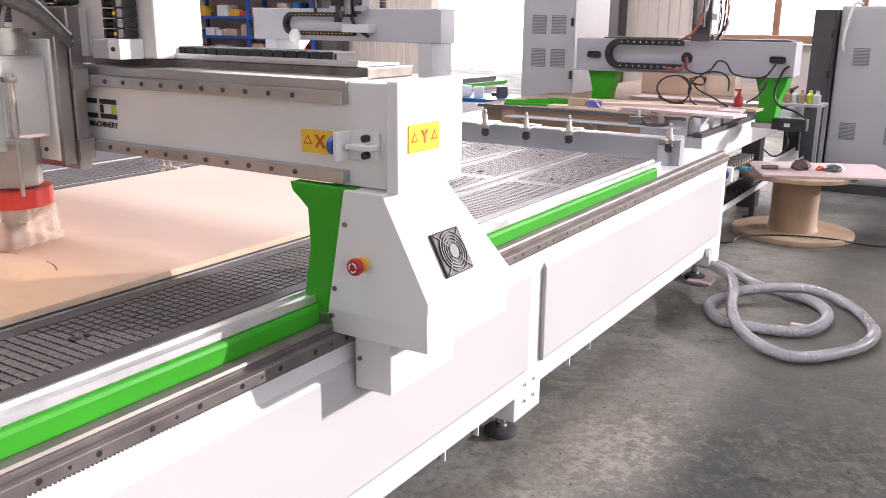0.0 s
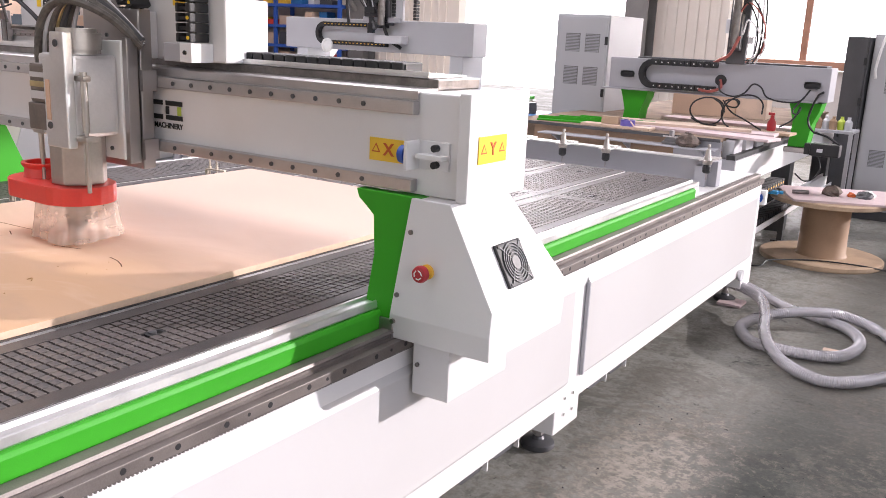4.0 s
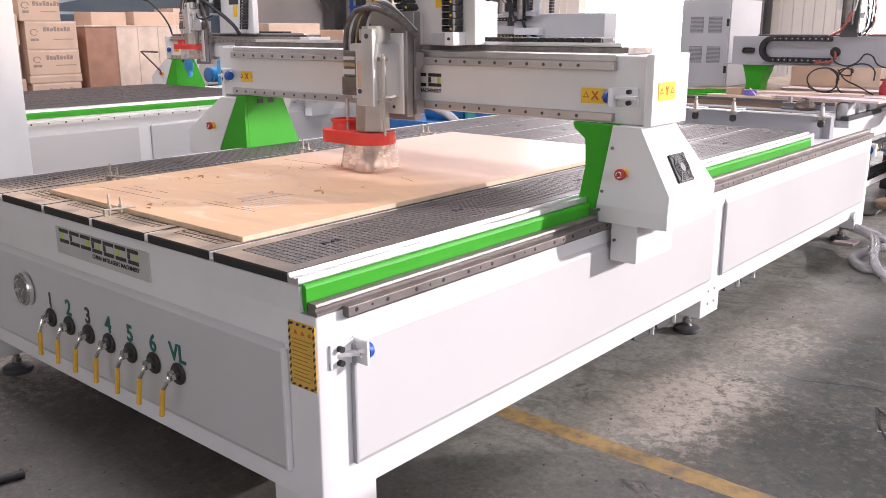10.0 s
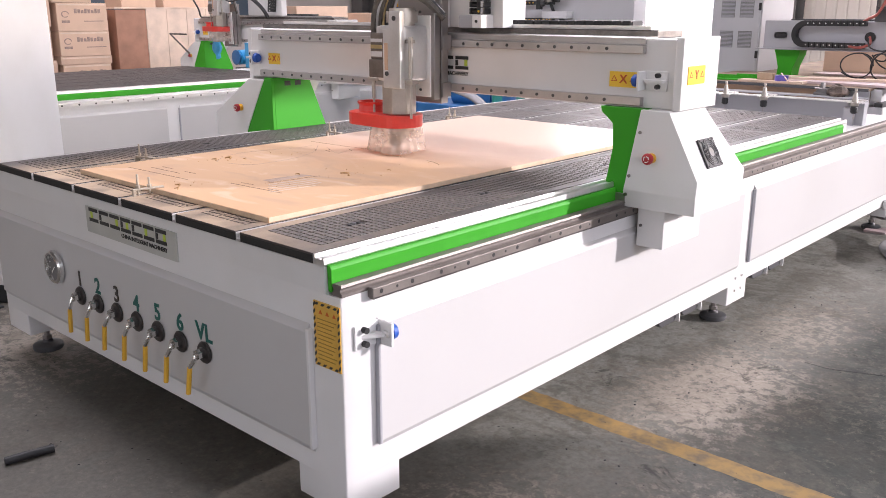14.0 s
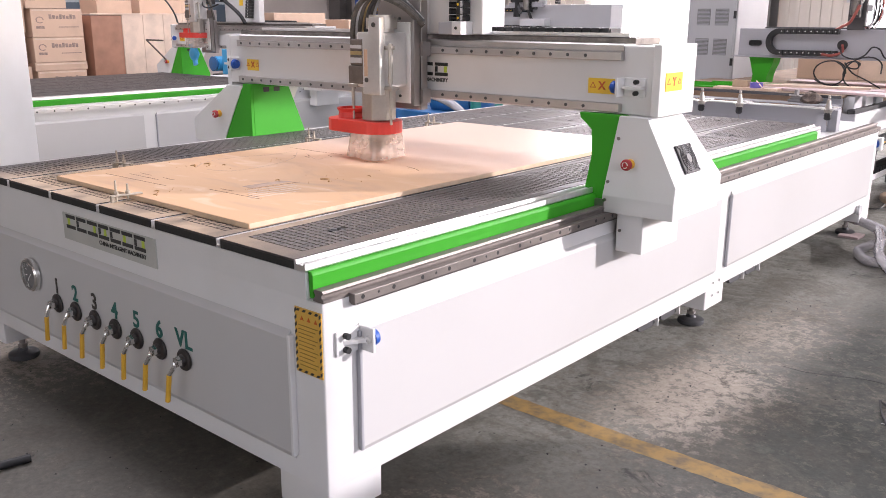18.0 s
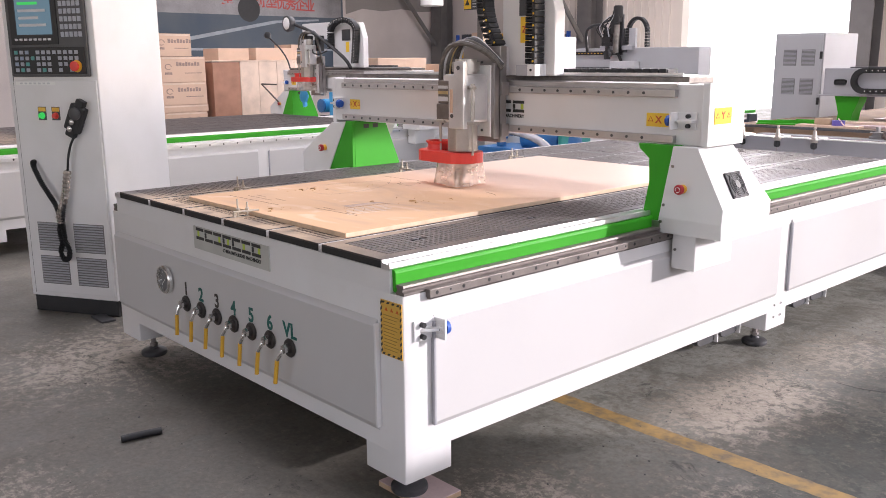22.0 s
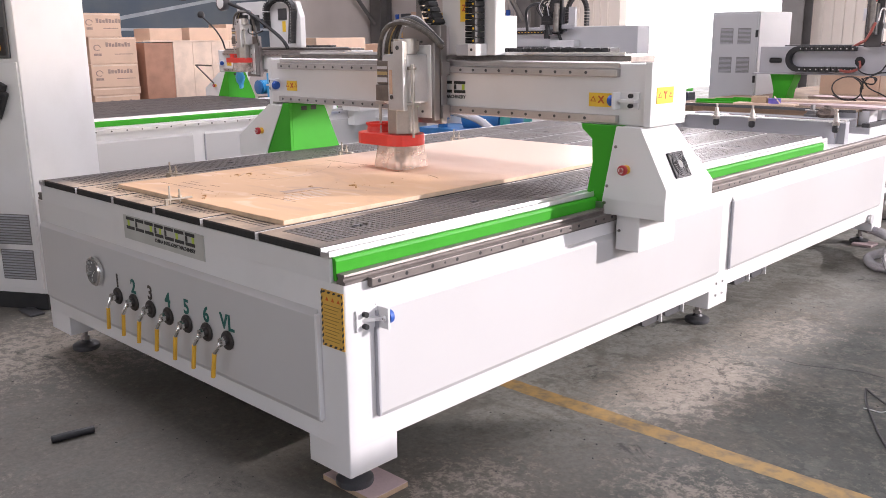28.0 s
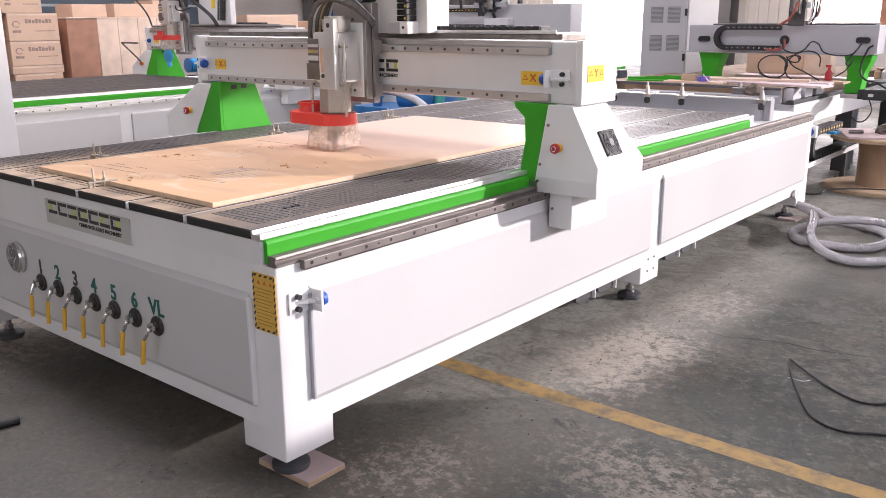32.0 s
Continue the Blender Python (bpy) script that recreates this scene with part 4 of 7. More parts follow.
    for i in range(strips):
        x1 = -i * pw - (0.004 if i else 0.0)
        x0 = -(i + 1) * pw + 0.018
        xm = (x0 + x1) / 2
        hs = [(xm, y) for y in holes_y]
        board = part("bed_strip", mesh(box(x0, x1, 0.0, L, 0.841, T - 0.0064, 0.002)), GROOVE, r)
        # plain margins round each grid of pads
        for a, b in zip(rows, rows[1:]):
            part("bed_margin", mesh(box(x0, x0 + 0.043, a + 0.001, b - 0.001, T - 0.0065, T), box(x1 - 0.043, x1, a + 0.001, b - 0.001, T - 0.006, T),
                                    box(x0 + 0.043, x1 - 0.043, a + 0.001, a + (0.036 if a else 0.066), T - 0.006, T), box(x0 + 0.043, x1 - 0.043, b - 0.036, b - 0.001, T - 0.006, T)), PHENOLIC, board)
            me = vacuum_panel(x0 + 0.0455, x1 - 0.0455, a + (0.0385 if a else 0.0685), b - 0.0385, T, hs, pitch, (board, []) if near and i == 0 and not a else None)
            g = new("pad_grid", me)
            g.parent = board
            tagged(g, "small square pads of the vacuum bed", kind="stuff")
        for hx, hy in hs:
            part("suction_hole", mesh(lathe([(0.024, T - 0.0064), (0.024, T - 0.0012), (0.016, T - 0.001), (0.012, T - 0.0063)], (hx, hy, 0), n=18)), GROOVE, board)
            if near and i == 0:
                part("hole_plug", mesh(lathe([(0.010, T - 0.0063), (0.010, T + 0.001), (0.004, T + 0.002)], (hx - 0.006, hy - 0.004, 0), n=12)), DARK, board, smooth=True)
        if i < strips - 1:
            part("t_slot", mesh(box(x0 - 0.022, x0 - 0.0185, 0.001, L - 0.001, 0.842, T - 0.003), box(x0 - 0.0045, x0 - 0.001, 0.001, L - 0.001, 0.842, T - 0.003),
                                box(x0 - 0.021, x0 - 0.002, 0.0, L - 0.002, 0.842, 0.848)), ALU, r)
    # edge profile, green band, rail and gear rack on both sides
    for s in (0, 1):
        def side(*mk):
            return mirrored(mk, W) if s else mesh(*mk)
        part("edge_profile", side(prism([(0.001, 0.842), (0.040, 0.838), (0.046, 0.846), (0.044, 0.862), (0.040, 0.864), (0.037, 0.858), (0.012, 0.859), (0.009, 0.868), (0.001, 0.868)], 0.0, L, "y")), ALU, r)
        part("green_band", side(prism([(0.0455, 0.770), (0.060, 0.768), (0.060, 0.832), (0.055, 0.841), (0.042, 0.842)], 0.012, L - 0.09, "y", 0.002)), GREEN, r)
        # away from the near router, the rails' bright reflection is put in as paler metal
        part("linear_rail", side(prism([(0.062, 0.7635), (0.102, 0.7635), (0.102, 0.772), (0.095, 0.777), (0.095, 0.784), (0.101, 0.790), (0.098, 0.797), (0.067, 0.797), (0.064, 0.790), (0.069, 0.784), (0.069, 0.777), (0.062, 0.772)],
                                 0.01, own_body - 0.05, "y")), RAILSTEEL if near else ALU, r)
        rack = part("gear_rack", side(box(B + 0.001, B + 0.024, 0.10, own_body - 0.06, 0.746, 0.774, 0.002)), RAILSTEEL if near else ALU, r)
        if near and not s:
            n, y = 0, 0.13
            while y < own_body - 0.1:
                rr = 0.0048 if n % 3 == 1 else 0.0075
                part("rack_bolt", mesh(rod((B + 0.020, y, 0.761), (B + 0.0246, y, 0.761), rr * 0.9, n=10)), BLACK, rack)
                y, n = y + (0.06 if n % 3 != 2 else 0.12), n + 1
            tv = mesh(*[box(B + 0.003, B + 0.021, 0.104 + k * 0.0094, 0.104 + k * 0.0094 + 0.0045, 0.741, 0.7462) for k in range(int((own_body - 0.2) / 0.0094))])
            tagged(part("rack_teeth", tv, DARKSTEEL, rack), kind="stuff")
        elif not s:
            for k in range(int((own_body - 0.3) / 0.14)):
                part("rack_bolt", mesh(rod((B + 0.020, 0.18 + k * 0.14, 0.760), (B + 0.0246, 0.18 + k * 0.14, 0.760), 0.0075, n=8)), BLACK, rack)
    # gantry
    g0 = gantry_y
    beam = part("gantry_beam", mesh(box(-W - 0.19, 0.26, g0 + 0.05, g0 + 0.28, 1.145, 1.392, 0.004)), WHITE, r)
    part("beam_top_plate", mesh(box(-W - 0.19, 0.128, g0 + 0.128, g0 + 0.32, 1.3925, 1.42, 0.003)), DARKSTEEL, beam)
    part("machined_ledge", mesh(prism([(g0 + 0.041, 1.3735), (g0 + 0.041, 1.3945), (g0 + 0.045, 1.3985), (g0 + 0.127, 1.3985), (g0 + 0.127, 1.3925), (g0 + 0.0495, 1.3925), (g0 + 0.0495, 1.3735)], -W - 0.09, 0.128, "x")), BEAMRAIL, beam, "bright machined steel ledge above the rail")
    part("end_cap", mesh(box(0.2605, 0.292, g0 + 0.02, g0 + 0.30, 1.146, 1.40, 0.004)), WHITE, beam)
    part("end_cap", mesh(box(-W - 0.225, -W - 0.1905, g0 + 0.05, g0 + 0.30, 1.128, 1.40, 0.004)), WHITE, beam)
    for z in (1.168, 1.355):
        part("beam_rail", mesh(box(-W - 0.09, 0.13, g0 + 0.022, g0 + 0.0495, z - 0.016, z + 0.016, 0.003)), BEAMRAIL, beam)
        for k in range(28):
            x = -W - 0.05 + k * 0.0785
            part("rail_bolt", mesh(rod((x, g0 + 0.026, z), (x, g0 + 0.019, z), 0.0065, n=8)), DARK, beam)
    # columns, cowls, green brackets on both sides
    for s in (0, 1):
        def side(*mk):
            return mirrored(mk, W) if s else mesh(*mk)
        if s:
            part("green_bracket", mesh(prism([(-W + 0.03, 1.145), (-W - 0.03, 1.145), (-W - 0.212, 0.84), (-W - 0.212, 0.775), (-W + 0.03, 0.775)], g0 + 0.004, g0 + 0.022, "y", 0.003),
                                       prism([(g0 + 0.022, 1.145), (g0 + 0.255, 1.145), (g0 + 0.385, 0.83), (g0 + 0.385, 0.775), (g0 + 0.022, 0.775)], -W + 0.014, -W + 0.030, "x", 0.003)), GREEN, beam)
            for k in range(2):
                part("bracket_slot", mesh(box(-W + 0.0302, -W + 0.0312, g0 + 0.09 + k * 0.07, g0 + 0.13 + k * 0.07, 1.10, 1.125, 0.0004)), BLACK, beam)
            part("column_cowl", mesh(prism([(-W - 0.033, 1.132), (-W - 0.17, 1.132), (-W - 0.50, 0.93), (-W - 0.50, 0.805), (-W - 0.215, 0.79), (-W - 0.216, 0.84)], g0, g0 + 0.40, "y", 0.004)), WHITE, beam)
        else:
            part("green_bracket", mesh(prism([(-0.03, 1.145), (0.170, 1.145), (0.110, 0.80), (0.0, 0.80), (0.006, 0.84), (0.035, 0.985), (0.030, 1.085), (-0.022, 1.122)], g0 + 0.012, g0 + 0.05, "y", 0.003),
                                       prism([(g0 + 0.05, 1.145), (g0 + 0.30, 1.145), (g0 + 0.42, 0.80), (g0 + 0.42, 0.795), (g0 + 0.05, 0.795)], 0.075, 0.10, "x", 0.003)), GREEN, beam)
            part("column_cowl", mesh(cowl(g0)), WHITE, beam)
        part("rail_block", side(box(0.066, 0.112, g0 + 0.06, g0 + 0.18, 0.777, 0.81, 0.003), box(0.03, 0.10, g0 + 0.003, g0 + 0.011, 0.775, 0.825, 0.002)), STEEL, beam)
        part("motor_housing", side(box(0.128, 0.240, g0 + 0.06, g0 + 0.36, 0.617, 0.776, 0.005)), WHITE, beam)
        part("housing_bolt", side(rod((0.145, g0 + 0.06, 0.70), (0.145, g0 + 0.054, 0.70), 0.006, n=8)), DARKSTEEL, beam)
        for z, x in ((1.061, 0.152), (0.896, 0.116), (0.824, 0.104)) if not s else ():
            part("cowl_screw", side(rod((x, g0 + (0.006 if z < 0.84 else 0.0), z), (x, g0 - 0.004, z), 0.0065, n=10)), DARKSTEEL, beam)
        sx = 0.25 if s else 0.205
        stop = [lathe([(0.0185, 0.0), (0.0185, -0.008), (0.013, -0.011), (0.012, -0.022)], (sx, g0, 0.972), "y")]
        part("stop_button_base", mirrored(stop, W) if s else mesh(*stop), YELLOW, beam, smooth=True)
        stop = [lathe([(0.014, -0.018), (0.020, -0.022), (0.0215, -0.032), (0.019, -0.039), (0.008, -0.041)], (sx, g0, 0.972), "y")]
        part("stop_button", mirrored(stop, W) if s else mesh(*stop), CRIMSON, beam, "red emergency stop button", True)
        arrow = [prism([(sx + q * math.cos(math.radians(u)), 0.972 + q * math.sin(math.radians(u))) for q, u in ((0.0125, w), (0.0125, w + 45), (0.0125, w + 90), (0.0095, w + 90), (0.0095, w + 45), (0.0095, w))], g0 - 0.0412, g0 - 0.0424, "y") for w in (0, 120, 240)]
        part("stop_button_arrows", mirrored(arrow, W) if s else mesh(*arrow), DIAL, beam)
        # fan on the slope
        if s:
            continue
        slope = math.atan2(0.239, 0.128)
        tilt = Matrix.Translation((0.3465, g0 + 0.163, 0.9865)) @ Matrix.Rotation(slope, 4, "Y")
        part("fan", mesh(box(-0.056, 0.056, -0.060, 0.060, -0.002, 0.009, 0.004, m=tilt)), BLACK, beam, "black square cooling fan with a wire guard")
        grille = []
        for q in range(5):
            ro = 0.052 - q * 0.0085
            for k in range(24):
                a0, a1 = 2 * math.pi * k / 24, 2 * math.pi * (k + 1) / 24
                grille.append(prism([(ro * math.cos(a0), ro * math.sin(a0)), (ro * math.cos(a1), ro * math.sin(a1)), ((ro - 0.0022) * math.cos(a1), (ro - 0.0022) * math.sin(a1)), ((ro - 0.0022) * math.cos(a0), (ro - 0.0022) * math.sin(a0))], 0.009, 0.013, "z", m=tilt))
        for k in range(4):
            spoke = tilt @ Matrix.Rotation(math.pi / 4 + k * math.pi / 2, 4, "Z")
            grille.append(box(0.012, 0.066, -0.0015, 0.0015, 0.009, 0.0122, m=spoke))
        part("fan_grille", mesh(*grille), DARK, beam)
        part("fan_hub", mesh(prism([(0.017 * math.cos(k * math.pi / 8), 0.017 * math.sin(k * math.pi / 8)) for k in range(16)], 0.009, 0.0135, "z", m=tilt)), VENTGREY, beam)
        for k in range(4):
            q = tilt @ Vector((0.048 * (1 if k % 2 else -1), 0.051 * (1 if k > 1 else -1), 0.0))
            e = tilt @ Vector((0.048 * (1 if k % 2 else -1), 0.051 * (1 if k > 1 else -1), 0.0115))
            part("fan_screw", mesh(rod(q, e, 0.004, n=8)), BLACK, beam)
    # labels and stops on the gantry
    part("axis_label", mesh(box(-0.018, 0.105, g0 + 0.0465, g0 + 0.0495, 1.215, 1.272)), LABEL, beam, "yellow warning label")
    letters("letter", "X", 0.043, Matrix.Translation((0.042, g0 + 0.0455, 1.2435)) @ FRONT, ORANGEINK, beam)
    part("axis_label", mesh(box(-W - 0.13 + 0.09, -W + 0.055, g0 + 0.0465, g0 + 0.0495, 1.215, 1.272)), LABEL, beam, "yellow warning label")
    letters("letter", "X", 0.043, Matrix.Translation((-W + 0.01, g0 + 0.0455, 1.2435)) @ FRONT, ORANGEINK, beam)
    part("axis_label", mesh(box(0.2922, 0.2945, g0 + 0.06, g0 + 0.19, 1.235, 1.30)), LABEL, beam, "yellow warning label")
    letters("letter", "Y", 0.043, Matrix.Translation((0.2950, g0 + 0.125, 1.2675)) @ SIDE, ORANGEINK, beam)
    for x in (0.003, 0.082):
        for a in (x, x - W - 0.035):
            tri = part("warning_triangle", mesh(prism([(a - 0.014, 1.236), (a + 0.014, 1.236), (a, 1.259)], g0 + 0.0455, g0 + 0.0463, "y")), ORANGEINK, beam)
            part("triangle_field", mesh(prism([(a - 0.0085, 1.2393), (a + 0.0085, 1.2393), (a, 1.2533)], g0 + 0.0451, g0 + 0.0456, "y")), LABEL, tri)
    for y in (g0 + 0.083, g0 + 0.167):
        tri = part("warning_triangle", mesh(prism([(y - 0.014, 1.259), (y + 0.014, 1.259), (y, 1.282)], 0.2946, 0.2952, "x")), ORANGEINK, beam)
        part("triangle_field", mesh(prism([(y - 0.0085, 1.2623), (y + 0.0085, 1.2623), (y, 1.2763)], 0.2951, 0.2956, "x")), LABEL, tri)
    bumper(r, 0.178, g0 + 0.05, 1.245, "x", -1)
    bumper(r, -W - 0.165, g0 + 0.05, 1.245, "x", 1)
    # tray on the beam and the cable chain lying in it
    part("chain_tray", mesh(box(-W + 0.0, 0.10, g0 + 0.125, g0 + 0.30, 1.4205, 1.426, 0.002), box(-W + 0.0, 0.10, g0 + 0.125, g0 + 0.129, 1.426, 1.436)), ALU, beam)
    end, n = spindle_x * 0.5 + 0.47, 0
    x = -W + 0.15
    while x < end:
        if x > spindle_x + 0.10:
            ln = part("chain_link", mesh(box(x, x + 0.037, g0 + 0.17, g0 + 0.26, 1.4265, 1.453, 0.004), box(x - 0.004, x + 0.041, g0 + 0.178, g0 + 0.252, 1.430, 1.448)), BLACK, beam)
        x += 0.042
    for k in range(7):
        a = math.pi / 2 - math.pi * (k + 0.5) / 7
        m = Matrix.Translation((end + 0.10 * math.cos(a), g0 + 0.36, 1.285 + 0.10 * math.sin(a))) @ Matrix.Rotation(-a, 4, "Y")
        ln = part("chain_link", mesh(box(-0.022, 0.022, -0.036, 0.036, -0.020, 0.020, 0.004, m)), BLACK, beam)
        part("chain_pin", mesh(box(-0.012, 0.012, -0.038, -0.0362, -0.005, 0.005, m=m)), YELLOW, ln)
    # carriage and spindle
    X, Z = spindle_x, lift
    car = part("carriage", mesh(box(X - 0.09, X + 0.17, g0 - 0.025, g0 + 0.018, 1.10 + Z * 0, 1.56, 0.004), box(X + 0.165, X + 0.185, g0 - 0.03, g0 + 0.02, 1.13, 1.19), box(X + 0.165, X + 0.185, g0 - 0.03, g0 + 0.02, 1.33, 1.39)), STEEL, r)
    part("z_rail_plate", mesh(box(X + 0.06, X + 0.15, g0 - 0.075, g0 - 0.026, 1.13, 1.47, 0.004)), DIAL, car)
    part("z_rail", mesh(box(X + 0.1505, X + 0.17, g0 - 0.07, g0 - 0.032, 1.12, 1.48, 0.003)), STEEL, car)
    for k in range(6):
        part("plate_bolt", mesh(rod((X + 0.095, g0 - 0.075, 1.16 + k * 0.065), (X + 0.095, g0 - 0.08, 1.16 + k * 0.065), 0.006, n=8)), DARK, car)
    if arch:
        arched_cover(car, X, g0)
    else:
        part("cover", mesh(prism([(X + 0.10, 1.421), (X + 0.435, 1.421), (X + 0.435, 1.715), (X + 0.385, 1.86), (X + 0.385, 1.99), (X + 0.10, 1.99)], g0 + 0.06, g0 + 0.13, "y", 0.008)), WHITE, car, "white motor cover")
        part("cover_foot", mesh(box(X + 0.14, X + 0.40, g0 + 0.1305, g0 + 0.26, 1.4265, 1.60, 0.006)), GREY, car)
        part("chain_bracket", mesh(box(X + 0.255, X + 0.335, g0 - 0.01, g0 + 0.0595, 1.421, 1.472, 0.003)), MIDGREY, car)
        part("bracket_cap", mesh(box(X + 0.336, X + 0.385, g0 - 0.02, g0 + 0.0595, 1.421, 1.474, 0.003)), WHITE, car)
        part("bracket_bolt", mesh(rod((X + 0.36, g0 - 0.02, 1.448), (X + 0.36, g0 - 0.025, 1.448), 0.006, n=8)), BLACK, car)
        part("chain_bracket", mesh(box(X + 0.095, X + 0.145, g0 - 0.02, g0 + 0.0595, 1.421, 1.555, 0.003)), WHITE, car)
        part("cover_socket", mesh(box(X + 0.215, X + 0.285, g0 + 0.052, g0 + 0.0595, 1.70, 1.84, 0.003)), DARK, car)
        part("notice_plate", mesh(box(X - 0.19, X - 0.03, g0 + 0.075, g0 + 0.082, 1.745, 1.815, 0.002)), DARK, car)
        part("notice_sign", mesh(box(X - 0.185, X - 0.135, g0 + 0.0725, g0 + 0.0748, 1.75, 1.81)), LABEL, car)
        part("notice_triangle", mesh(prism([(X - 0.176, 1.768), (X - 0.144, 1.768), (X - 0.160, 1.798)], g0 + 0.0708, g0 + 0.0724, "y")), BLACKINK, car)
        for k in range(4):
            part("notice_bar", mesh(box(X - 0.125, X - 0.045 - 0.01 * (k % 2), g0 + 0.0735, g0 + 0.0748, 1.757 + k * 0.014, 1.761 + k * 0.014)), GREY, car)
        part("notice_post", mesh(box(X - 0.10, X - 0.06, g0 + 0.0825, g0 + 0.12, 1.43, 1.82, 0.003)), DARKSTEEL, car)
        part("axis_label", mesh(box(X + 0.222, X + 0.272, g0 + 0.0560, g0 + 0.0595, 1.575, 1.695)), LABEL, car, "yellow warning label")
        letters("letter", "Z", 0.042, Matrix.Translation((X + 0.247, g0 + 0.0553, 1.635)) @ FRONT, ORANGEINK, car)
        # two upright cable chains: side plates with a gap between them, pale pins along one edge
        for base, z0, curve in ((X + 0.105, 1.556, lambda q: -0.085 * math.sin(min(1.0, q / 0.22) * math.pi / 2) + 0.16 * max(0.0, q - 0.22) ** 1.5), (X + 0.345, 1.475, lambda q: -0.30 * max(0.0, q - 0.24) ** 1.6)):
            for k in range(19):
                z = z0 + k * 0.027
                a, b = curve(k * 0.027), curve((k + 1) * 0.027)
                lean = Matrix.Translation((base + a, g0 + 0.020, z)) @ Matrix.Rotation(math.atan2(b - a, 0.027), 4, "Y")
                ln = part("chain_link", mesh(box(-0.030, -0.021, -0.034, 0.034, 0.001, 0.0255, 0.003, lean), box(0.012, 0.030, -0.034, 0.034, 0.001, 0.0255, 0.003, lean), box(-0.022, 0.014, -0.028, -0.022, 0.007, 0.016, 0.0, lean), box(-0.022, 0.014, 0.022, 0.028, 0.007, 0.016, 0.0, lean)), BLACK, car)
                if k % 2 == 0:
                    part("chain_pin", mesh(rod(lean @ Vector((0.021, -0.0342, 0.013)), lean @ Vector((0.021, -0.0365, 0.013)), 0.0052, n=8)), LABEL, ln)
            part("chain_cable", mesh(pipe([(base + curve(q) - 0.004, g0 + 0.022, z0 + q) for q in (0.0, 0.10, 0.22, 0.36, 0.50)], 0.012, 8, 6)), SLEEVE, car, smooth=True)
    P = X + 0.024                                               # the spindle stands a little off the shoe
    octagon = [(P + 0.012 + 0.078 * math.cos(math.radians(22.5 + 45 * k)), g0 - 0.150 + 0.078 * math.sin(math.radians(22.5 + 45 * k))) for k in range(8)]
    sp = part("spindle", mesh(prism(octagon, 1.06 + Z, 1.20 + Z, "z", 0.004), rod((P + 0.012, g0 - 0.150, 0.955 + Z), (P + 0.012, g0 - 0.150, 1.06 + Z), 0.045, n=20)), SPINDLECASE, r)
    part("spindle_housing", mesh(box(P - 0.050, P + 0.112, g0 - 0.22, g0 - 0.078, 1.2005 + Z, 1.43 + Z, 0.012)), ALU, sp)
    part("front_plate", mesh(prism([(P + 0.016, 1.175 + Z), (P + 0.120, 1.175 + Z), (P + 0.120, 1.49 + Z), (P + 0.056, 1.49 + Z), (P + 0.056, 1.415 + Z), (P + 0.016, 1.415 + Z)], g0 - 0.248, g0 - 0.2205, "y", 0.004)), ALU, sp)
    part("name_plate", mesh(box(P + 0.028, P + 0.046, g0 - 0.2505, g0 - 0.2482, 1.25 + Z, 1.36 + Z)), CARD, sp)
    part("tail_motor", mesh(rod((P + 0.035, g0 - 0.15, 1.43 + Z), (P + 0.035, g0 - 0.15, 1.50 + Z), 0.066, n=24, bevel=0.012)), SPINDLECASE, sp, smooth=True)
    part("air_cylinder", mesh(rod((P + 0.138, g0 - 0.205, 1.22 + Z), (P + 0.138, g0 - 0.205, 1.385 + Z), 0.010), rod((P + 0.138, g0 - 0.205, 1.05 + Z), (P + 0.138, g0 - 0.205, 1.22 + Z), 0.006), box(P + 0.10, P + 0.165, g0 - 0.225, g0 - 0.185, 1.195 + Z, 1.21 + Z, 0.003), box(P + 0.10, P + 0.150, g0 - 0.215, g0 - 0.19, 1.36 + Z, 1.375 + Z, 0.003)), SPINDLECASE, sp, smooth=True)
    part("air_cylinder", mesh(rod((P - 0.105, g0 - 0.19, 1.12 + Z), (P - 0.105, g0 - 0.19, 1.20 + Z), 0.008), rod((P - 0.105, g0 - 0.19, 1.03 + Z), (P - 0.105, g0 - 0.19, 1.12 + Z), 0.005), box(P - 0.13, P - 0.07, g0 - 0.20, g0 - 0.18, 1.195 + Z, 1.21 + Z, 0.003)), SPINDLECASE, sp, smooth=True)
    part("side_valve_block", mesh(box(P - 0.082, P + 0.012, g0 - 0.238, g0 - 0.10, 1.215 + Z, 1.29 + Z, 0.004), box(P - 0.078, P + 0.006, g0 - 0.232, g0 - 0.10, 1.2902 + Z, 1.40 + Z, 0.008)), VALVEGREY, sp, "grey-brown valve block beside the spindle")
    for z, m, h in ((1.302, GREY, 0.022), (1.335, BRASS, 0.016), (1.362, GREY, 0.014)):
        part("valve_tag", mesh(box(P - 0.072, P - 0.004, g0 - 0.2345, g0 - 0.2322, z + Z, z + h + Z)), m, sp)
    for z in (1.235, 1.46):
        part("plate_screw", mesh(rod((P + 0.040 + (z - 1.235) * 0.2, g0 - 0.248, z + Z), (P + 0.040 + (z - 1.235) * 0.2, g0 - 0.2515, z + Z), 0.010, n=12)), DARK, sp)
    # dust shoe
    shoe_pts = []
    for k in range(24):
        a = math.pi * (0.5 - k / 12.0) if k <= 12 else math.pi * (0.5 - k / 12.0)
        cx = X + 0.035 if math.cos(a) >= 0 else X - 0.13
        shoe_pts.append((cx + 0.105 * math.cos(a), g0 - 0.155 + 0.105 * math.sin(a)))
    shoe = part("dust_shoe", mesh(prism(shoe_pts, 1.005 + Z, 1.058 + Z, "z", 0.004)), RED, sp, "red plastic dust shoe")
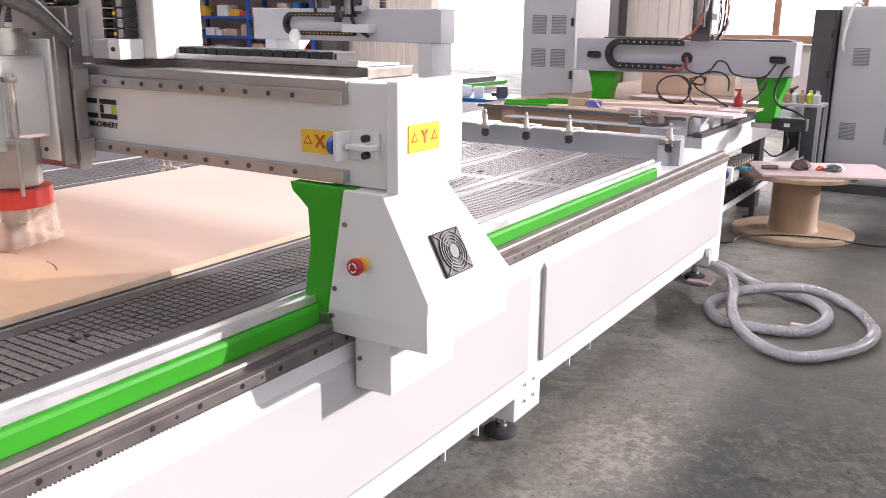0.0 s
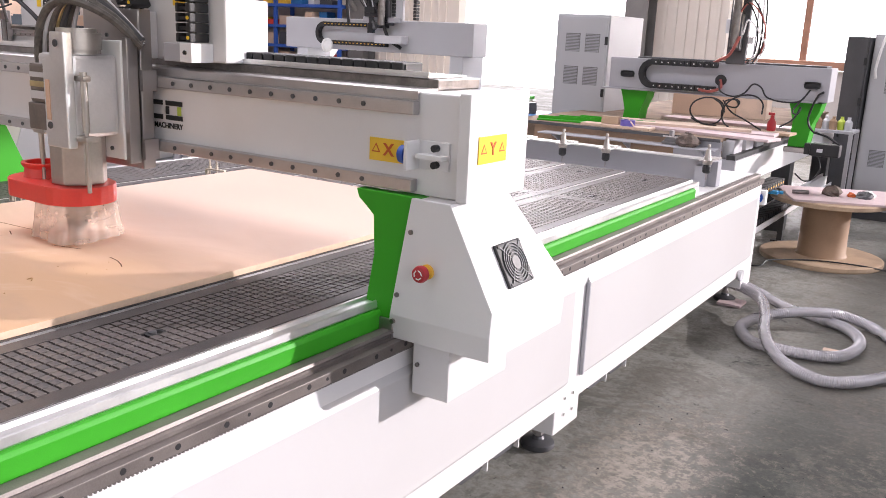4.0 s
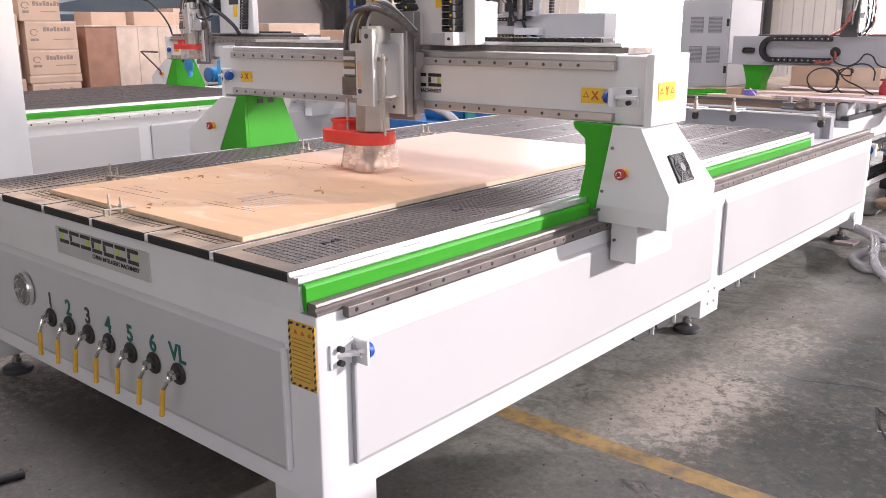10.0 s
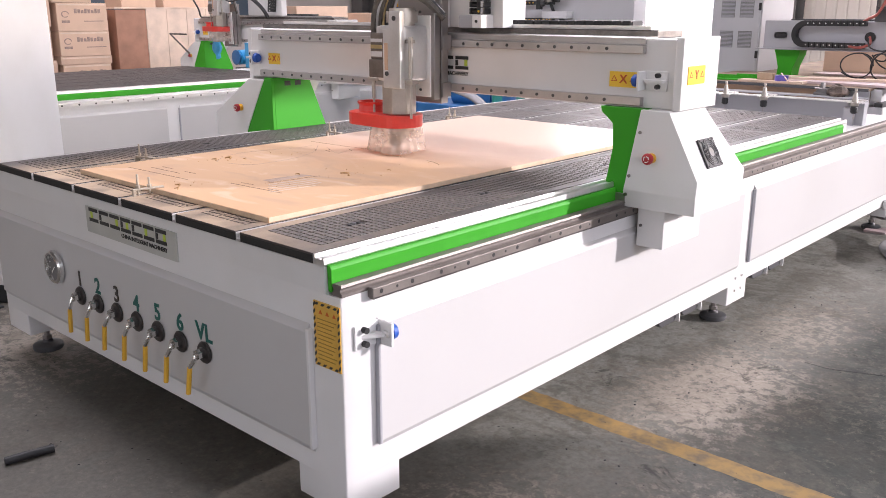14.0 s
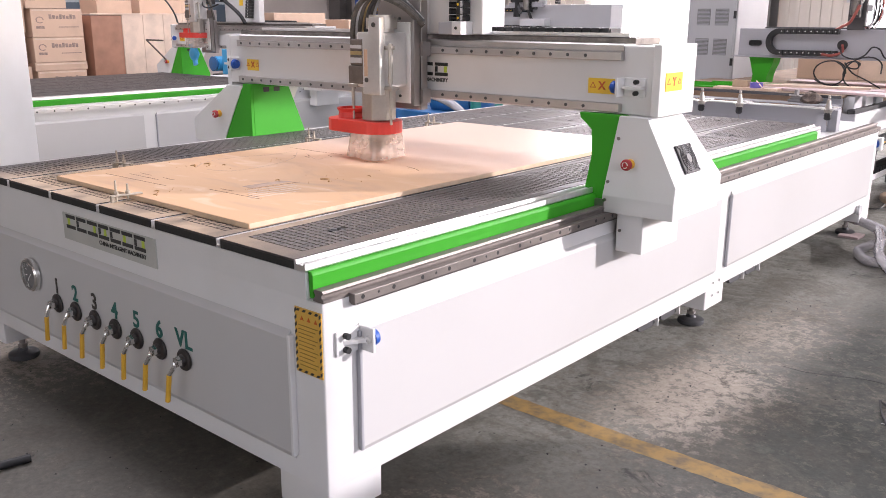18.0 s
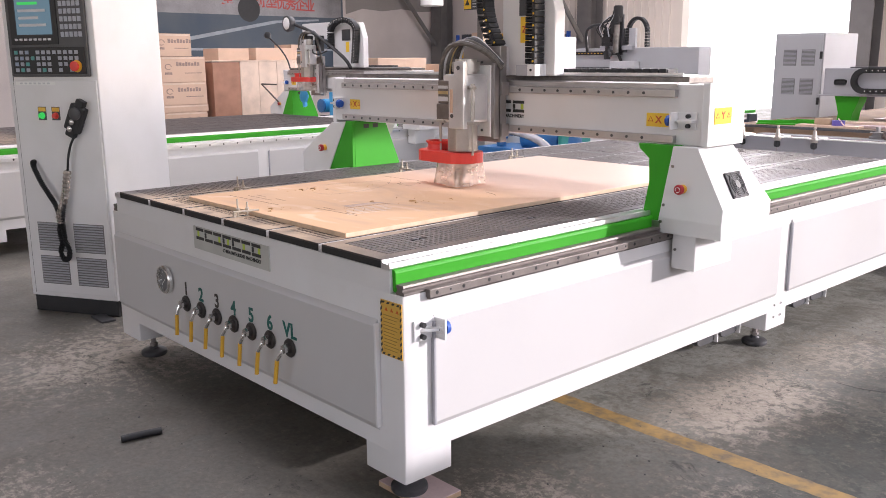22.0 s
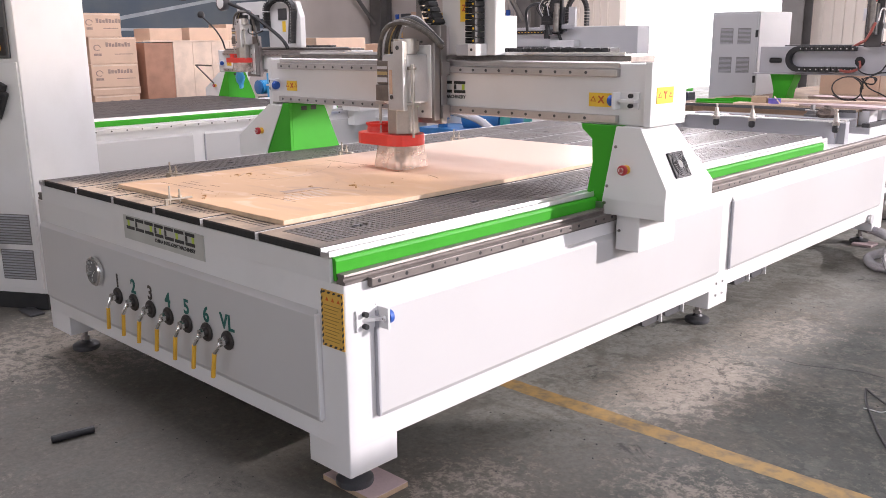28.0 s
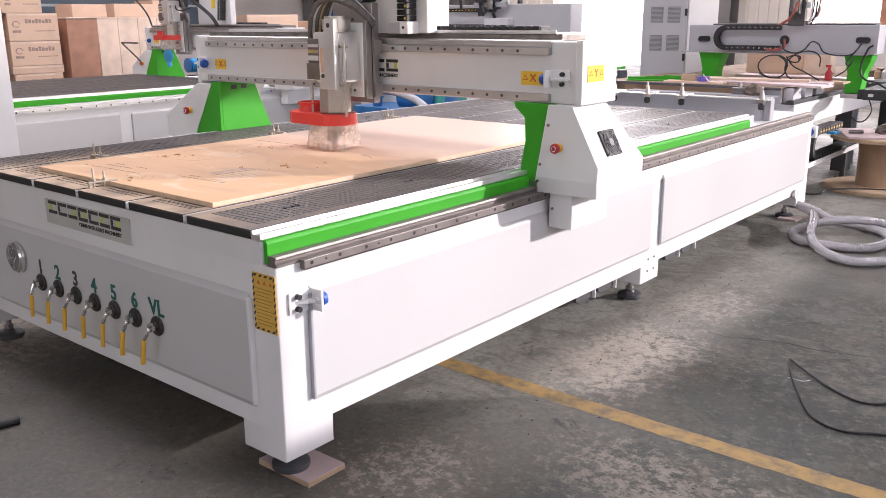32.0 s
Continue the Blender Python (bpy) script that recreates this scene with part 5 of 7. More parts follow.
    part("hose_collar", mesh(lathe([(0.062, 1.058 + Z), (0.058, 1.085 + Z), (0.066, 1.095 + Z), (0.066, 1.102 + Z), (0.054, 1.102 + Z), (0.052, 1.06 + Z)], (X - 0.13, g0 - 0.155, 0), n=28)), RED, sp, smooth=True)
    # wavy soft curtain under the shoe
    ring = 144

    def curtain(bm):
        rows = []
        for z, ro in ((1.0045, 0.104), (0.985, 0.106), (0.95, 0.110), (0.925, 0.114), (0.90, 0.118)):
            low = (1.0045 - z) / 0.1
            rows.append([])
            for k in range(ring):
                a = 2 * math.pi * k / ring
                q = ro / max(abs(math.cos(a)), abs(math.sin(a)), 0.90) * 0.97 + (0.0010 + 0.0022 * low) * math.sin(18 * a) + 0.002 * low * math.sin(5 * a + 1.0)
                rows[-1].append(bm.verts.new((X + 0.022 + q * math.cos(a), g0 - 0.155 + q * math.sin(a), z + Z + 0.004 * low * math.sin(3 * a + 0.7))))
        for u, v in zip(rows, rows[1:]):
            for k in range(ring):
                bm.faces.new((u[k], u[(k + 1) % ring], v[(k + 1) % ring], v[k]))
        bmesh.ops.solidify(bm, geom=bm.faces[:], thickness=0.0012)
    part("clear_skirt", mesh(curtain), SKIRT, sp, "clear plastic skirt with dust", True)
    part("collet", mesh(lathe([(0.03, 0.955 + Z), (0.03, 0.93 + Z), (0.02, 0.915 + Z), (0.006, 0.912 + Z), (0.006, 0.892 + Z)], (X + 0.012, g0 - 0.150, 0), n=16)), DARKSTEEL, sp, smooth=True)
    # cables arching from the spindle to the carriage
    for k in range(7):
        o = k * 0.014
        part("cable", mesh(pipe([(X - 0.088 + o * 0.4, g0 - 0.17 + o, 1.28 + Z), (X - 0.098 + o * 0.4, g0 - 0.17 + o, 1.42 + Z), (X - 0.085 + o * 0.5, g0 - 0.165 + o, 1.51 + Z + o * 0.2), (X - 0.035 + o * 0.6, g0 - 0.155 + o * 0.8, 1.565 + Z + o * 0.35), (X + 0.045 + o * 0.3, g0 - 0.13 + o * 0.6, 1.572 + Z + o * 0.3),
                                 (X + 0.125, g0 - 0.08 + o * 0.3, 1.53 + Z + o * 0.2), (X + 0.185, g0 - 0.025, 1.455 + o * 0.3)], (0.012, 0.009, 0.012, 0.007, 0.011, 0.008, 0.006)[k], 8)), (SLEEVE, GREY, SLEEVE, BRASS, DARK, SLEEVE, GREY)[k], sp, smooth=True)
    return r, beam


main, main_beam = router("white and green flat-bed router with a gantry and vacuum bed", (0, 0, 0), 2.09, True, 1.42, -0.98, 0.0)


def router_front():
    """Gauge, valves, numbers, label and mark on the main router's front end."""
    zs = 0.443
    xs = [-1.382 + k * 0.1405 for k in range(7)]
    leans = (0.004, 0.0, -0.006, -0.004, -0.003, -0.007, -0.010)
    for x, n, lean in zip(xs, ("1", "2", "3", "4", "5", "6", "VL"), leans):
        valve(main, x, zs, lean)
        letters("number", n, 0.082, Matrix.Translation((x - 0.002, -0.0148, zs + 0.064)) @ FRONT, BROWNINK if n in "13" else INK, main)
    g = part("vacuum_gauge", mesh(lathe([(0.05, -0.012), (0.062, -0.016), (0.067, -0.02), (0.066, -0.034), (0.060, -0.040), (0.053, -0.040), (0.051, -0.026)], (-1.567, 0, 0.521), "y", 32)), CHROME, main, "chrome vacuum gauge with a dial darkened as by reflection", True)
    # pale dial coloured dark grey to carry the reflection on it
    part("dial", mesh(rod((-1.567, -0.02, 0.521), (-1.567, -0.0265, 0.521), 0.0525, n=32)), VENTGREY, g)
    for k in range(9):
        a = math.radians(225 - k * 33.75)
        c, s = math.cos(a), math.sin(a)
        part("dial_mark", mesh(rod((-1.567 + 0.036 * c, -0.027, 0.521 + 0.036 * s), (-1.567 + 0.045 * c, -0.027, 0.521 + 0.045 * s), 0.0015, n=4)), DIAL, g)
    part("needle", mesh(rod((-1.567, -0.028, 0.521), (-1.592, -0.028, 0.498), 0.0018, n=4)), DIAL, g)
    p = part("mark_plate", mesh(box(-1.30, -0.685, -0.001, 0.005, 0.708, 0.806, 0.001)), material("mark_plate_film", (0.50, 0.50, 0.47), 0.35, vary=0.06, scale=8), main)
    logo(p, Matrix.Translation((-1.275, -0.0015, 0.752)) @ FRONT, 0.57)
    w = part("warning_label", mesh(box(-0.006, 0.100, 0.0005, 0.0045, 0.551, 0.738)), NOTICE, main, "yellow safety notice with a striped border")
    strip = []
    for k in range(9):
        z = 0.556 + k * 0.0205
        for x in (-0.006, 0.093):
            strip.append(prism([(x, z), (x + 0.007, z + 0.007), (x + 0.007, z + 0.017), (x, z + 0.010)], -0.0008, 0.0006, "y"))
    for k in range(4):
        x = 0.0 + k * 0.025
        for z in (0.553, 0.728):
            strip.append(prism([(x, z), (x + 0.011, z), (x + 0.017, z + 0.007), (x + 0.006, z + 0.007)], -0.0009, 0.0006, "y"))
    part("label_border", mesh(*strip), BLACKINK, w)
    for k in range(11):
        z = 0.688 - k * 0.0115
        part("text_bar", mesh(box(0.008, 0.086 - (k % 3) * 0.009, -0.0006, 0.0006, z, z + 0.0018)), TEXTBROWN, w)
    for k in range(3):
        x = 0.016 + k * 0.028
        part("warning_triangle", mesh(prism([(x, 0.704), (x + 0.014, 0.704), (x + 0.007, 0.716)], -0.0006, 0.0006, "y")), ORANGEINK, w)
    bumper(main, 0.102, 0.09, 0.640, "y", 1)
    logo(main_beam, Matrix.Translation((-1.318, 1.4685, 1.245)) @ FRONT, 0.64)
    # tool rack across the far end of the bed
    t = part("tool_rack", mesh(box(-2.06, 0.03, 4.40, 4.47, 0.78, 0.93, 0.004), box(-2.06, 0.03, 4.34, 4.47, 0.93, 0.936)), MIDGREY, main, "grey tool rack with spare tool holders")
    part("rack_top", mesh(box(-2.10, 0.03, 4.33, 4.40, 0.9365, 0.944, 0.002)), ALU, t)
    for k in range(2):
        part("rack_post", mesh(box(-0.08 - k * 1.98, -0.02 - k * 1.98, 4.36, 4.46, 0.752, 0.90)), MIDGREY, t)
    for x in (-1.936, -1.64, -1.373, -1.109, -0.84, -0.572, 0.0):
        h = part("tool_holder", mesh(lathe([(0.019, 0.918), (0.025, 0.922), (0.026, 0.942), (0.020, 0.946), (0.0165, 0.962), (0.0105, 1.000), (0.006, 1.003), (0.006, 1.011), (0.009, 1.015), (0.008, 1.026)], (x, 4.30, 0), n=18)), SPINDLECASE, main, "steel tool holder with a black nut", True)
        part("collet_nut", mesh(lathe([(0.008, 0.872), (0.016, 0.875), (0.022, 0.883), (0.022, 0.908), (0.017, 0.9175)], (x, 4.30, 0), n=12)), BLACK, h, "black collet nut")
        part("fork", mesh(box(x - 0.035, x - 0.02, 4.27, 4.40, 0.938, 0.946), box(x + 0.02, x + 0.035, 4.27, 4.40, 0.938, 0.946), box(x - 0.04, x + 0.04, 4.36, 4.42, 0.9445, 0.952)), ALU, h)
        part("cutter", mesh(rod((x, 4.30, 0.838), (x, 4.30, 0.876), 0.004, 0.003, 8)), STEEL, h)


router_front()

left, left_beam = router("white and green flat-bed router standing behind the control cabinet", (-5.25, 0.08, 0), 2.09, False, 4.30, -1.50, 0.26, pitch=0.049, arch=True)


def gooseneck():
    g = part("gooseneck_lamp", mesh(pipe([(-0.77, 4.28, 1.42), (-0.82, 4.26, 1.50), (-0.92, 4.24, 1.58), (-1.15, 4.22, 1.71), (-1.45, 4.20, 1.85), (-1.74, 4.17, 1.94)], 0.020, 8, 8)), BLACK, left, "black gooseneck lamp with a round pale lens", True)
    part("lamp_head", mesh(lathe([(0.03, 0.06), (0.085, 0.02), (0.098, -0.04), (0.092, -0.055), (0.07, -0.056)], (-1.81, 4.16, 1.95), "y")), DARK, g, smooth=True)
    part("lamp_lens", mesh(lathe([(0.071, -0.0562), (0.064, -0.062), (0.03, -0.064)], (-1.81, 4.16, 1.95), "y")), DIAL, g, smooth=True)
    t = part("reading_lamp", mesh(pipe([(-1.95, 4.22, 1.42), (-1.97, 4.20, 1.52), (-2.05, 4.17, 1.64), (-2.20, 4.15, 1.75), (-2.30, 4.15, 1.80)], 0.010, 8, 6)), BLACK, left, "thin black bendable lamp arm", True)
    part("lamp_head", mesh(lathe([(0.014, 0.0), (0.040, 0.012), (0.044, 0.05), (0.026, 0.08)], (-2.32, 4.15, 1.785), n=14)), BLACK, t, smooth=True)


gooseneck()


def fibreboard():
    b = thing("fibreboard_sheet", "tan fibreboard sheet with shallow routed patterns and sawdust", "board", (0, 0, 0))
    part("sheet", mesh(box(-1.578, -0.358, 0.124, 2.564, 0.8702, 0.888, 0.0015)), MDF, b)
    part("sheet_edge", mesh(box(-0.3579, -0.3569, 0.126, 2.562, 0.8715, 0.887), box(-1.576, -0.36, 0.1228, 0.1239, 0.8715, 0.887)), MDFEDGE, b)

    def groove(points, w=0.004):
        out = []
        for p, q in zip(points, points[1:]):
            d = Vector((q[0] - p[0], q[1] - p[1]))
            n = Vector((-d.y, d.x)).normalized() * w / 2
            out.append(prism([(p[0] + n.x, p[1] + n.y), (q[0] + n.x, q[1] + n.y), (q[0] - n.x, q[1] - n.y), (p[0] - n.x, p[1] - n.y)], 0.8881, 0.8884, "z"))
        return out
    for pts in ([(-1.48, 0.275), (-1.074, 0.291)], [(-1.41, 0.335), (-1.21, 0.34)], [(-1.39, 0.373), (-1.312, 0.373)], [(-1.233, 0.375), (-1.157, 0.377)], [(-1.49, 1.215), (-1.30, 1.222), (-1.096, 1.236)],
                [(-0.935, 1.163), (-0.838, 1.19)], [(-0.705, 1.19), (-0.66, 1.18), (-0.625, 1.165), (-0.60, 1.15)], [(-0.899, 0.358), (-0.621, 0.374)], [(-0.88, 0.391), (-0.808, 0.396)], [(-0.717, 0.388), (-0.65, 0.393)],
                [(-1.30, 1.075), (-1.275, 1.07), (-1.25, 1.04)], [(-1.255, 1.126), (-1.22, 1.10), (-1.23, 1.085), (-1.18, 1.07)], [(-1.18, 1.178), (-1.133, 1.156)]):
        part("routed_line", mesh(*groove(pts, 0.0032)), CUT, b)
    for k in range(5):
        x, y = -0.775 + 0.028 * k, 0.435 - 0.021 * k
        part("routed_strip", mesh(*groove([(x, y), (x + 0.026, y + 0.205 + random.uniform(-0.02, 0.02))], 0.009)), PLY, b)
        part("routed_line", mesh(*groove([(x + 0.007, y + 0.004), (x + 0.032, y + 0.200)], 0.0026)), MDFEDGE, b)
    part("routed_line", mesh(*groove([(-0.80, 0.45), (-0.772, 0.66), (-0.765, 0.665)], 0.003)), CUT, b)
    # long shallow curves and worn shallow pockets
    def curve(pts, w):
        fine = []
        ends = [pts[0]] + list(pts) + [pts[-1]]
        for a, p, q, e in zip(ends, ends[1:], ends[2:], ends[3:]):
            for k in range(6):
                u = k / 6
                fine.append(tuple(0.5 * (2 * p[i] + (q[i] - a[i]) * u + (2 * a[i] - 5 * p[i] + 4 * q[i] - e[i]) * u * u + (3 * p[i] - a[i] - 3 * q[i] + e[i]) * u ** 3) for i in (0, 1)))
        return groove(fine + [pts[-1]], w)
    for pts in ([(-1.334, 0.588), (-1.42, 0.69), (-1.446, 0.812), (-1.417, 0.936), (-1.38, 1.036), (-1.392, 1.156)],
                [(-1.263, 0.597), (-1.171, 0.634), (-1.152, 0.728), (-1.165, 0.865), (-1.239, 1.025), (-1.363, 1.151)],
                [(-1.29, 1.144), (-1.132, 1.066), (-1.145, 1.137)]):
        part("routed_curve", mesh(*curve(pts, 0.0026)), FAINTCUT, b)
    for pts in ([(-0.86, 0.47), (-0.845, 0.64), (-0.80, 0.655), (-0.805, 0.47)],):
        part("shallow_pocket", mesh(prism(pts, 0.8881, 0.8884, "z")), FAINTCUT, b)
    # curled swarf where two cuts end
    for x, y, s in ((-1.375, 0.61, 1.0), (-1.365, 0.672, 1.2), (-1.30, 0.707, 0.5), (-0.72, 0.76, 1.5), (-0.852, 0.633, 0.7), (-0.66, 0.93, 0.5), (-1.0, 0.21, 0.8), (-0.95, 0.175, 0.6)):
        o = part("curl", mesh(pipe([(x - 0.02 * s, y - 0.006, 0.8885), (x - 0.006 * s, y + 0.008 * s, 0.891), (x + 0.008 * s, y - 0.002, 0.8892), (x + 0.02 * s, y - 0.012 * s, 0.8895)], 0.0028 * s, 6, 5)), SAWDUST)
        tagged(o, "brown curl of wood swarf on the fibreboard", "swarf", group="swarf curls")
    dust = []
    for k in range(60):
        cx, cy = random.choice(((-1.34, 0.63), (-1.43, 0.60), (-0.72, 0.75), (-0.75, 0.48), (-1.0, 0.25), (-1.25, 0.9), (-0.62, 1.1)))
        x, y, s = cx + random.gauss(0, 0.06), cy + random.gauss(0, 0.05), random.uniform(0.001, 0.003)
        dust.append(rod((x, y, 0.8878), (x + random.uniform(-0.004, 0.004), y, 0.8885 + s * 0.8), s, s * 0.3, 6))
    d = part("sawdust", mesh(*dust), SAWDUST)
    tagged(d, "small heaps of sawdust on the fibreboard", "sawdust", kind="stuff")
    return b


fibreboard()


def clamp(x, y, turn):
    c = thing("bed_clamp", "small steel step clamp holding the fibreboard", "clamp", (x, y, 0.87), turn, group="bed clamps")
    part("strap", mesh(box(-0.040, 0.070, -0.008, 0.008, 0.0185, 0.025, 0.002)), CLAMPSTEEL, c)
    part("heel_block", mesh(box(-0.040, -0.03, -0.010, 0.010, 0.0, 0.0185)), CLAMPSTEEL, c)
    for dx in (-0.02, 0.02):
        part("stud", mesh(rod((dx, 0, 0.0), (dx, 0, 0.075 if dx < 0 else 0.060), 0.0038, n=10)), CLAMPSTEEL, c)
        part("nut", mesh(rod((dx, 0, 0.026), (dx, 0, 0.036), 0.008, n=6)), CLAMPSTEEL, c)


for x, y, turn in ((-1.645, 0.43, 12), (-1.645, 1.48, 0), (-1.645, 2.40, 6), (-1.02, 0.085, 80)):
    clamp(x, y, turn)


def foot_board():
    b = thing("foot_board", "pink-faced chipboard offcut under the machine foot", "board")
    part("chipboard_core", mesh(box(-0.135, 0.120, 0.075, 0.240, 0.001, 0.0190, 0.001)), DRUM, b, "raw brown chipboard edge")
    part("pink_face", mesh(box(-0.1345, 0.1195, 0.0755, 0.2395, 0.0191, 0.022, 0.0005)), PINKBOARD, b)


foot_board()


# ---- control cabinet ----
def control_cabinet():
    c = thing("control_cabinet", "tall white control cabinet with a screen, keypad and handwheel", "control cabinet", (-3.39, -0.07, 0), 30)
    w, d, h = 0.625, 0.60, 1.98
    part("plinth", mesh(box(0.01, w - 0.01, 0.01, d, 0, 0.10, 0.004)), BLACK, c)
    part("body", mesh(box(0.0, w, 0.0, d, 0.10, h, 0.008)), WHITE, c)
    part("seam", mesh(box(0.03, 0.034, -0.002, 0.001, 0.12, h - 0.02)), DARK, c)
    part("door", mesh(box(0.04, w - 0.008, -0.012, -0.0005, 0.13, 1.40, 0.004)), WHITE, c)
    con = part("console", mesh(box(0.05, w - 0.04, -0.02, -0.0005, 1.42, 1.93, 0.006)), DARK, c)
    part("screen_bezel", mesh(box(0.07, 0.40, -0.026, -0.0202, 1.60, 1.90, 0.004)), BLACK, con)
    part("screen", mesh(box(0.12, 0.365, -0.0285, -0.0262, 1.655, 1.86)), SCREEN, con)
    for k in range(4):
        part("screen_text", mesh(box(0.14, 0.33 - 0.05 * (k % 2), -0.0292, -0.0286, 1.70 + k * 0.04, 1.715 + k * 0.04)), GREENLAMP if k == 3 else GREY, con)
    for k in range(8):
        part("soft_key", mesh(box(0.10 + k * 0.033, 0.122 + k * 0.033, -0.030, -0.0262, 1.622, 1.634, 0.002)), GREY, con)
    part("keypad", mesh(box(0.065, w - 0.055, -0.026, -0.0202, 1.435, 1.585, 0.003)), BLACK, con)
    for i in range(12):
        for j in range(4):
            if (i == 3 or i == 7 or (i > 8 and j < 2)) and (i + j) % 5:
                continue
            part("key", mesh(box(0.085 + i * 0.038, 0.085 + i * 0.038 + 0.025, -0.030, -0.0262, 1.447 + j * 0.033, 1.447 + j * 0.033 + 0.021, 0.002)), (KEYGREY, BLUEGREY, KEYGREY, TEAL)[(i * 3 + j) % 4 if j < 1 or i < 4 else 0], con)
    for i in range(5):
        for j in range(6):
            part("key", mesh(box(0.42 + i * 0.030, 0.42 + i * 0.030 + 0.022, -0.026, -0.0202, 1.64 + j * 0.042, 1.64 + j * 0.042 + 0.028, 0.002)), KEYGREY, con)
    part("stop_ring", mesh(lathe([(0.034, -0.0262), (0.034, -0.030), (0.016, -0.031)], (0.512, 0, 1.478), "y")), YELLOW, con)
    part("stop_button", mesh(lathe([(0.018, -0.028), (0.027, -0.044), (0.027, -0.054), (0.012, -0.058)], (0.512, 0, 1.478), "y")), RED, con, "red stop button", True)
    part("name_strip", mesh(box(0.06, 0.34, -0.0135, -0.0122, 1.372, 1.392)), DIAL, c)
    for k in range(7):
        part("text_bar", mesh(box(0.09 + k * 0.032, 0.108 + k * 0.032, -0.0142, -0.0136, 1.377, 1.387)), GREY, c)
    for x, m in ((0.226, GREENLAMP), (0.322, RED)):
        part("push_button", mesh(lathe([(0.019, -0.012), (0.019, -0.02), (0.014, -0.022), (0.013, -0.034)], (x, 0, 1.198), "y")), m, c, smooth=True)
        part("button_tag", mesh(box(x - 0.026, x + 0.026, -0.0145, -0.0122, 1.222, 1.245, 0.001)), YELLOW, c)
        part("button_plate", mesh(box(x - 0.029, x + 0.029, -0.0137, -0.0122, 1.172, 1.249, 0.001)), DARK, c)
    lean = Matrix.Translation((0.485, -0.012, 1.195)) @ Matrix.Rotation(radians(26), 4, "Y")
    hw = part("handwheel_pendant", mesh(box(-0.05, 0.05, -0.05, -0.002, -0.09, 0.07, 0.014, lean), box(-0.026, 0.026, -0.045, -0.004, 0.065, 0.105, 0.008, lean), box(-0.03, 0.03, -0.045, -0.004, -0.125, -0.085, 0.010, lean)), BLACK, c, "black handwheel pendant")
    for z, r, m in ((0.022, 0.036, DARK), (-0.030, 0.017, CHROME), (-0.072, 0.017, CHROME)):
        q = lean @ Vector((0.004, 0, z))
        part("dial", mesh(lathe([(r, -0.050), (r, -0.062), (r * 0.7, -0.066)], (q.x, q.y, q.z), "y")), m, hw, smooth=True)
    part("thin_cable", mesh(pipe([(0.448, -0.035, 1.075), (0.425, -0.04, 1.03), (0.405, -0.045, 0.96), (0.395, -0.045, 0.90), (0.385, -0.045, 0.86)], 0.007, 8)), BLACK, hw, smooth=True)
    part("wrapped_cable", mesh(pipe([(0.388, -0.045, 0.885), (0.380, -0.05, 0.82), (0.365, -0.05, 0.76), (0.345, -0.05, 0.70), (0.31, -0.05, 0.62), (0.315, -0.05, 0.57)], 0.018, 7, 5, 0.007)), SKIRT, hw, "crumpled clear film round the cable")
    part("coiled_cable", mesh(pipe([(0.38, -0.045, 0.87), (0.355, -0.05, 0.72), (0.33, -0.05, 0.62), (0.32, -0.05, 0.56), (0.335, -0.055, 0.49), (0.325, -0.055, 0.44)], 0.010, 8, 14, 0.006)), BLACK, hw)
    part("coiled_cable", mesh(pipe([(0.133, -0.014, 0.925), (0.14, -0.035, 0.92), (0.16, -0.045, 0.88), (0.20, -0.05, 0.81), (0.245, -0.05, 0.74), (0.285, -0.05, 0.68), (0.305, -0.05, 0.60), (0.30, -0.055, 0.52), (0.315, -0.06, 0.45), (0.30, -0.06, 0.40), (0.32, -0.06, 0.355), (0.355, -0.06, 0.37), (0.36, -0.06, 0.42), (0.335, -0.06, 0.47)], 0.011, 8, 14, 0.006)), BLACK, hw)
    for gx, gw in ((0.105, 0.205), (0.365, 0.215)):
        for gz in (0.185, 0.39):
            v = part("vent", mesh(box(gx, gx + gw, -0.0135, -0.0122, gz, gz + 0.175)), VENTGREY, c, "dark louvred vent")
            for k in range(11):
                z = gz + 0.006 + k * 0.0155
                part("louvre", mesh(prism([(-0.0137, z), (-0.0137, z + 0.009), (-0.021, z + 0.002)], gx + 0.006, gx + gw - 0.006, "x")), MIDGREY, v)
    return c


control_cabinet()


# ---- things standing round the machine ----
def drag_chain_loop(parent, x0, x1, y, z0, z1, mark=YELLOW, share=1.0):
    """A plastic cable chain lying on its side: two runs and a bend at the left end."""
    r, links = (z1 - z0) / 2, []
    for z in (z0, z1):
        n = int((x1 - x0 - r) / 0.05)
        for k in range(n):
            x = x0 + r + k * 0.05
            links.append(box(x, x + 0.044, y - 0.03, y + 0.03, z - 0.022, z + 0.022, 0.004))
    for k in range(8):
        a = math.pi / 2 + math.pi * (k + 0.5) / 8
        m = Matrix.Translation((x0 + r + r * math.cos(a), y, (z0 + z1) / 2 + r * math.sin(a))) @ Matrix.Rotation(-a - math.pi / 2, 4, "Y")
        links.append(box(-0.022, 0.022, -0.03, 0.03, -0.022, 0.022, 0.004, m))
    ch = part("drag_chain", mesh(*links), BLACK, parent)
    pins = [box(x0 + r + k * 0.05 + 0.022 - 0.010 * share, x0 + r + k * 0.05 + 0.022 + 0.010 * share, y - 0.033, y - 0.0302, z - 0.004, z + 0.004) for z in (z0, z1) for k in range(int((x1 - x0 - r) / 0.05))]
    tagged(part("chain_mark", mesh(*pins), mark, ch), kind="stuff")


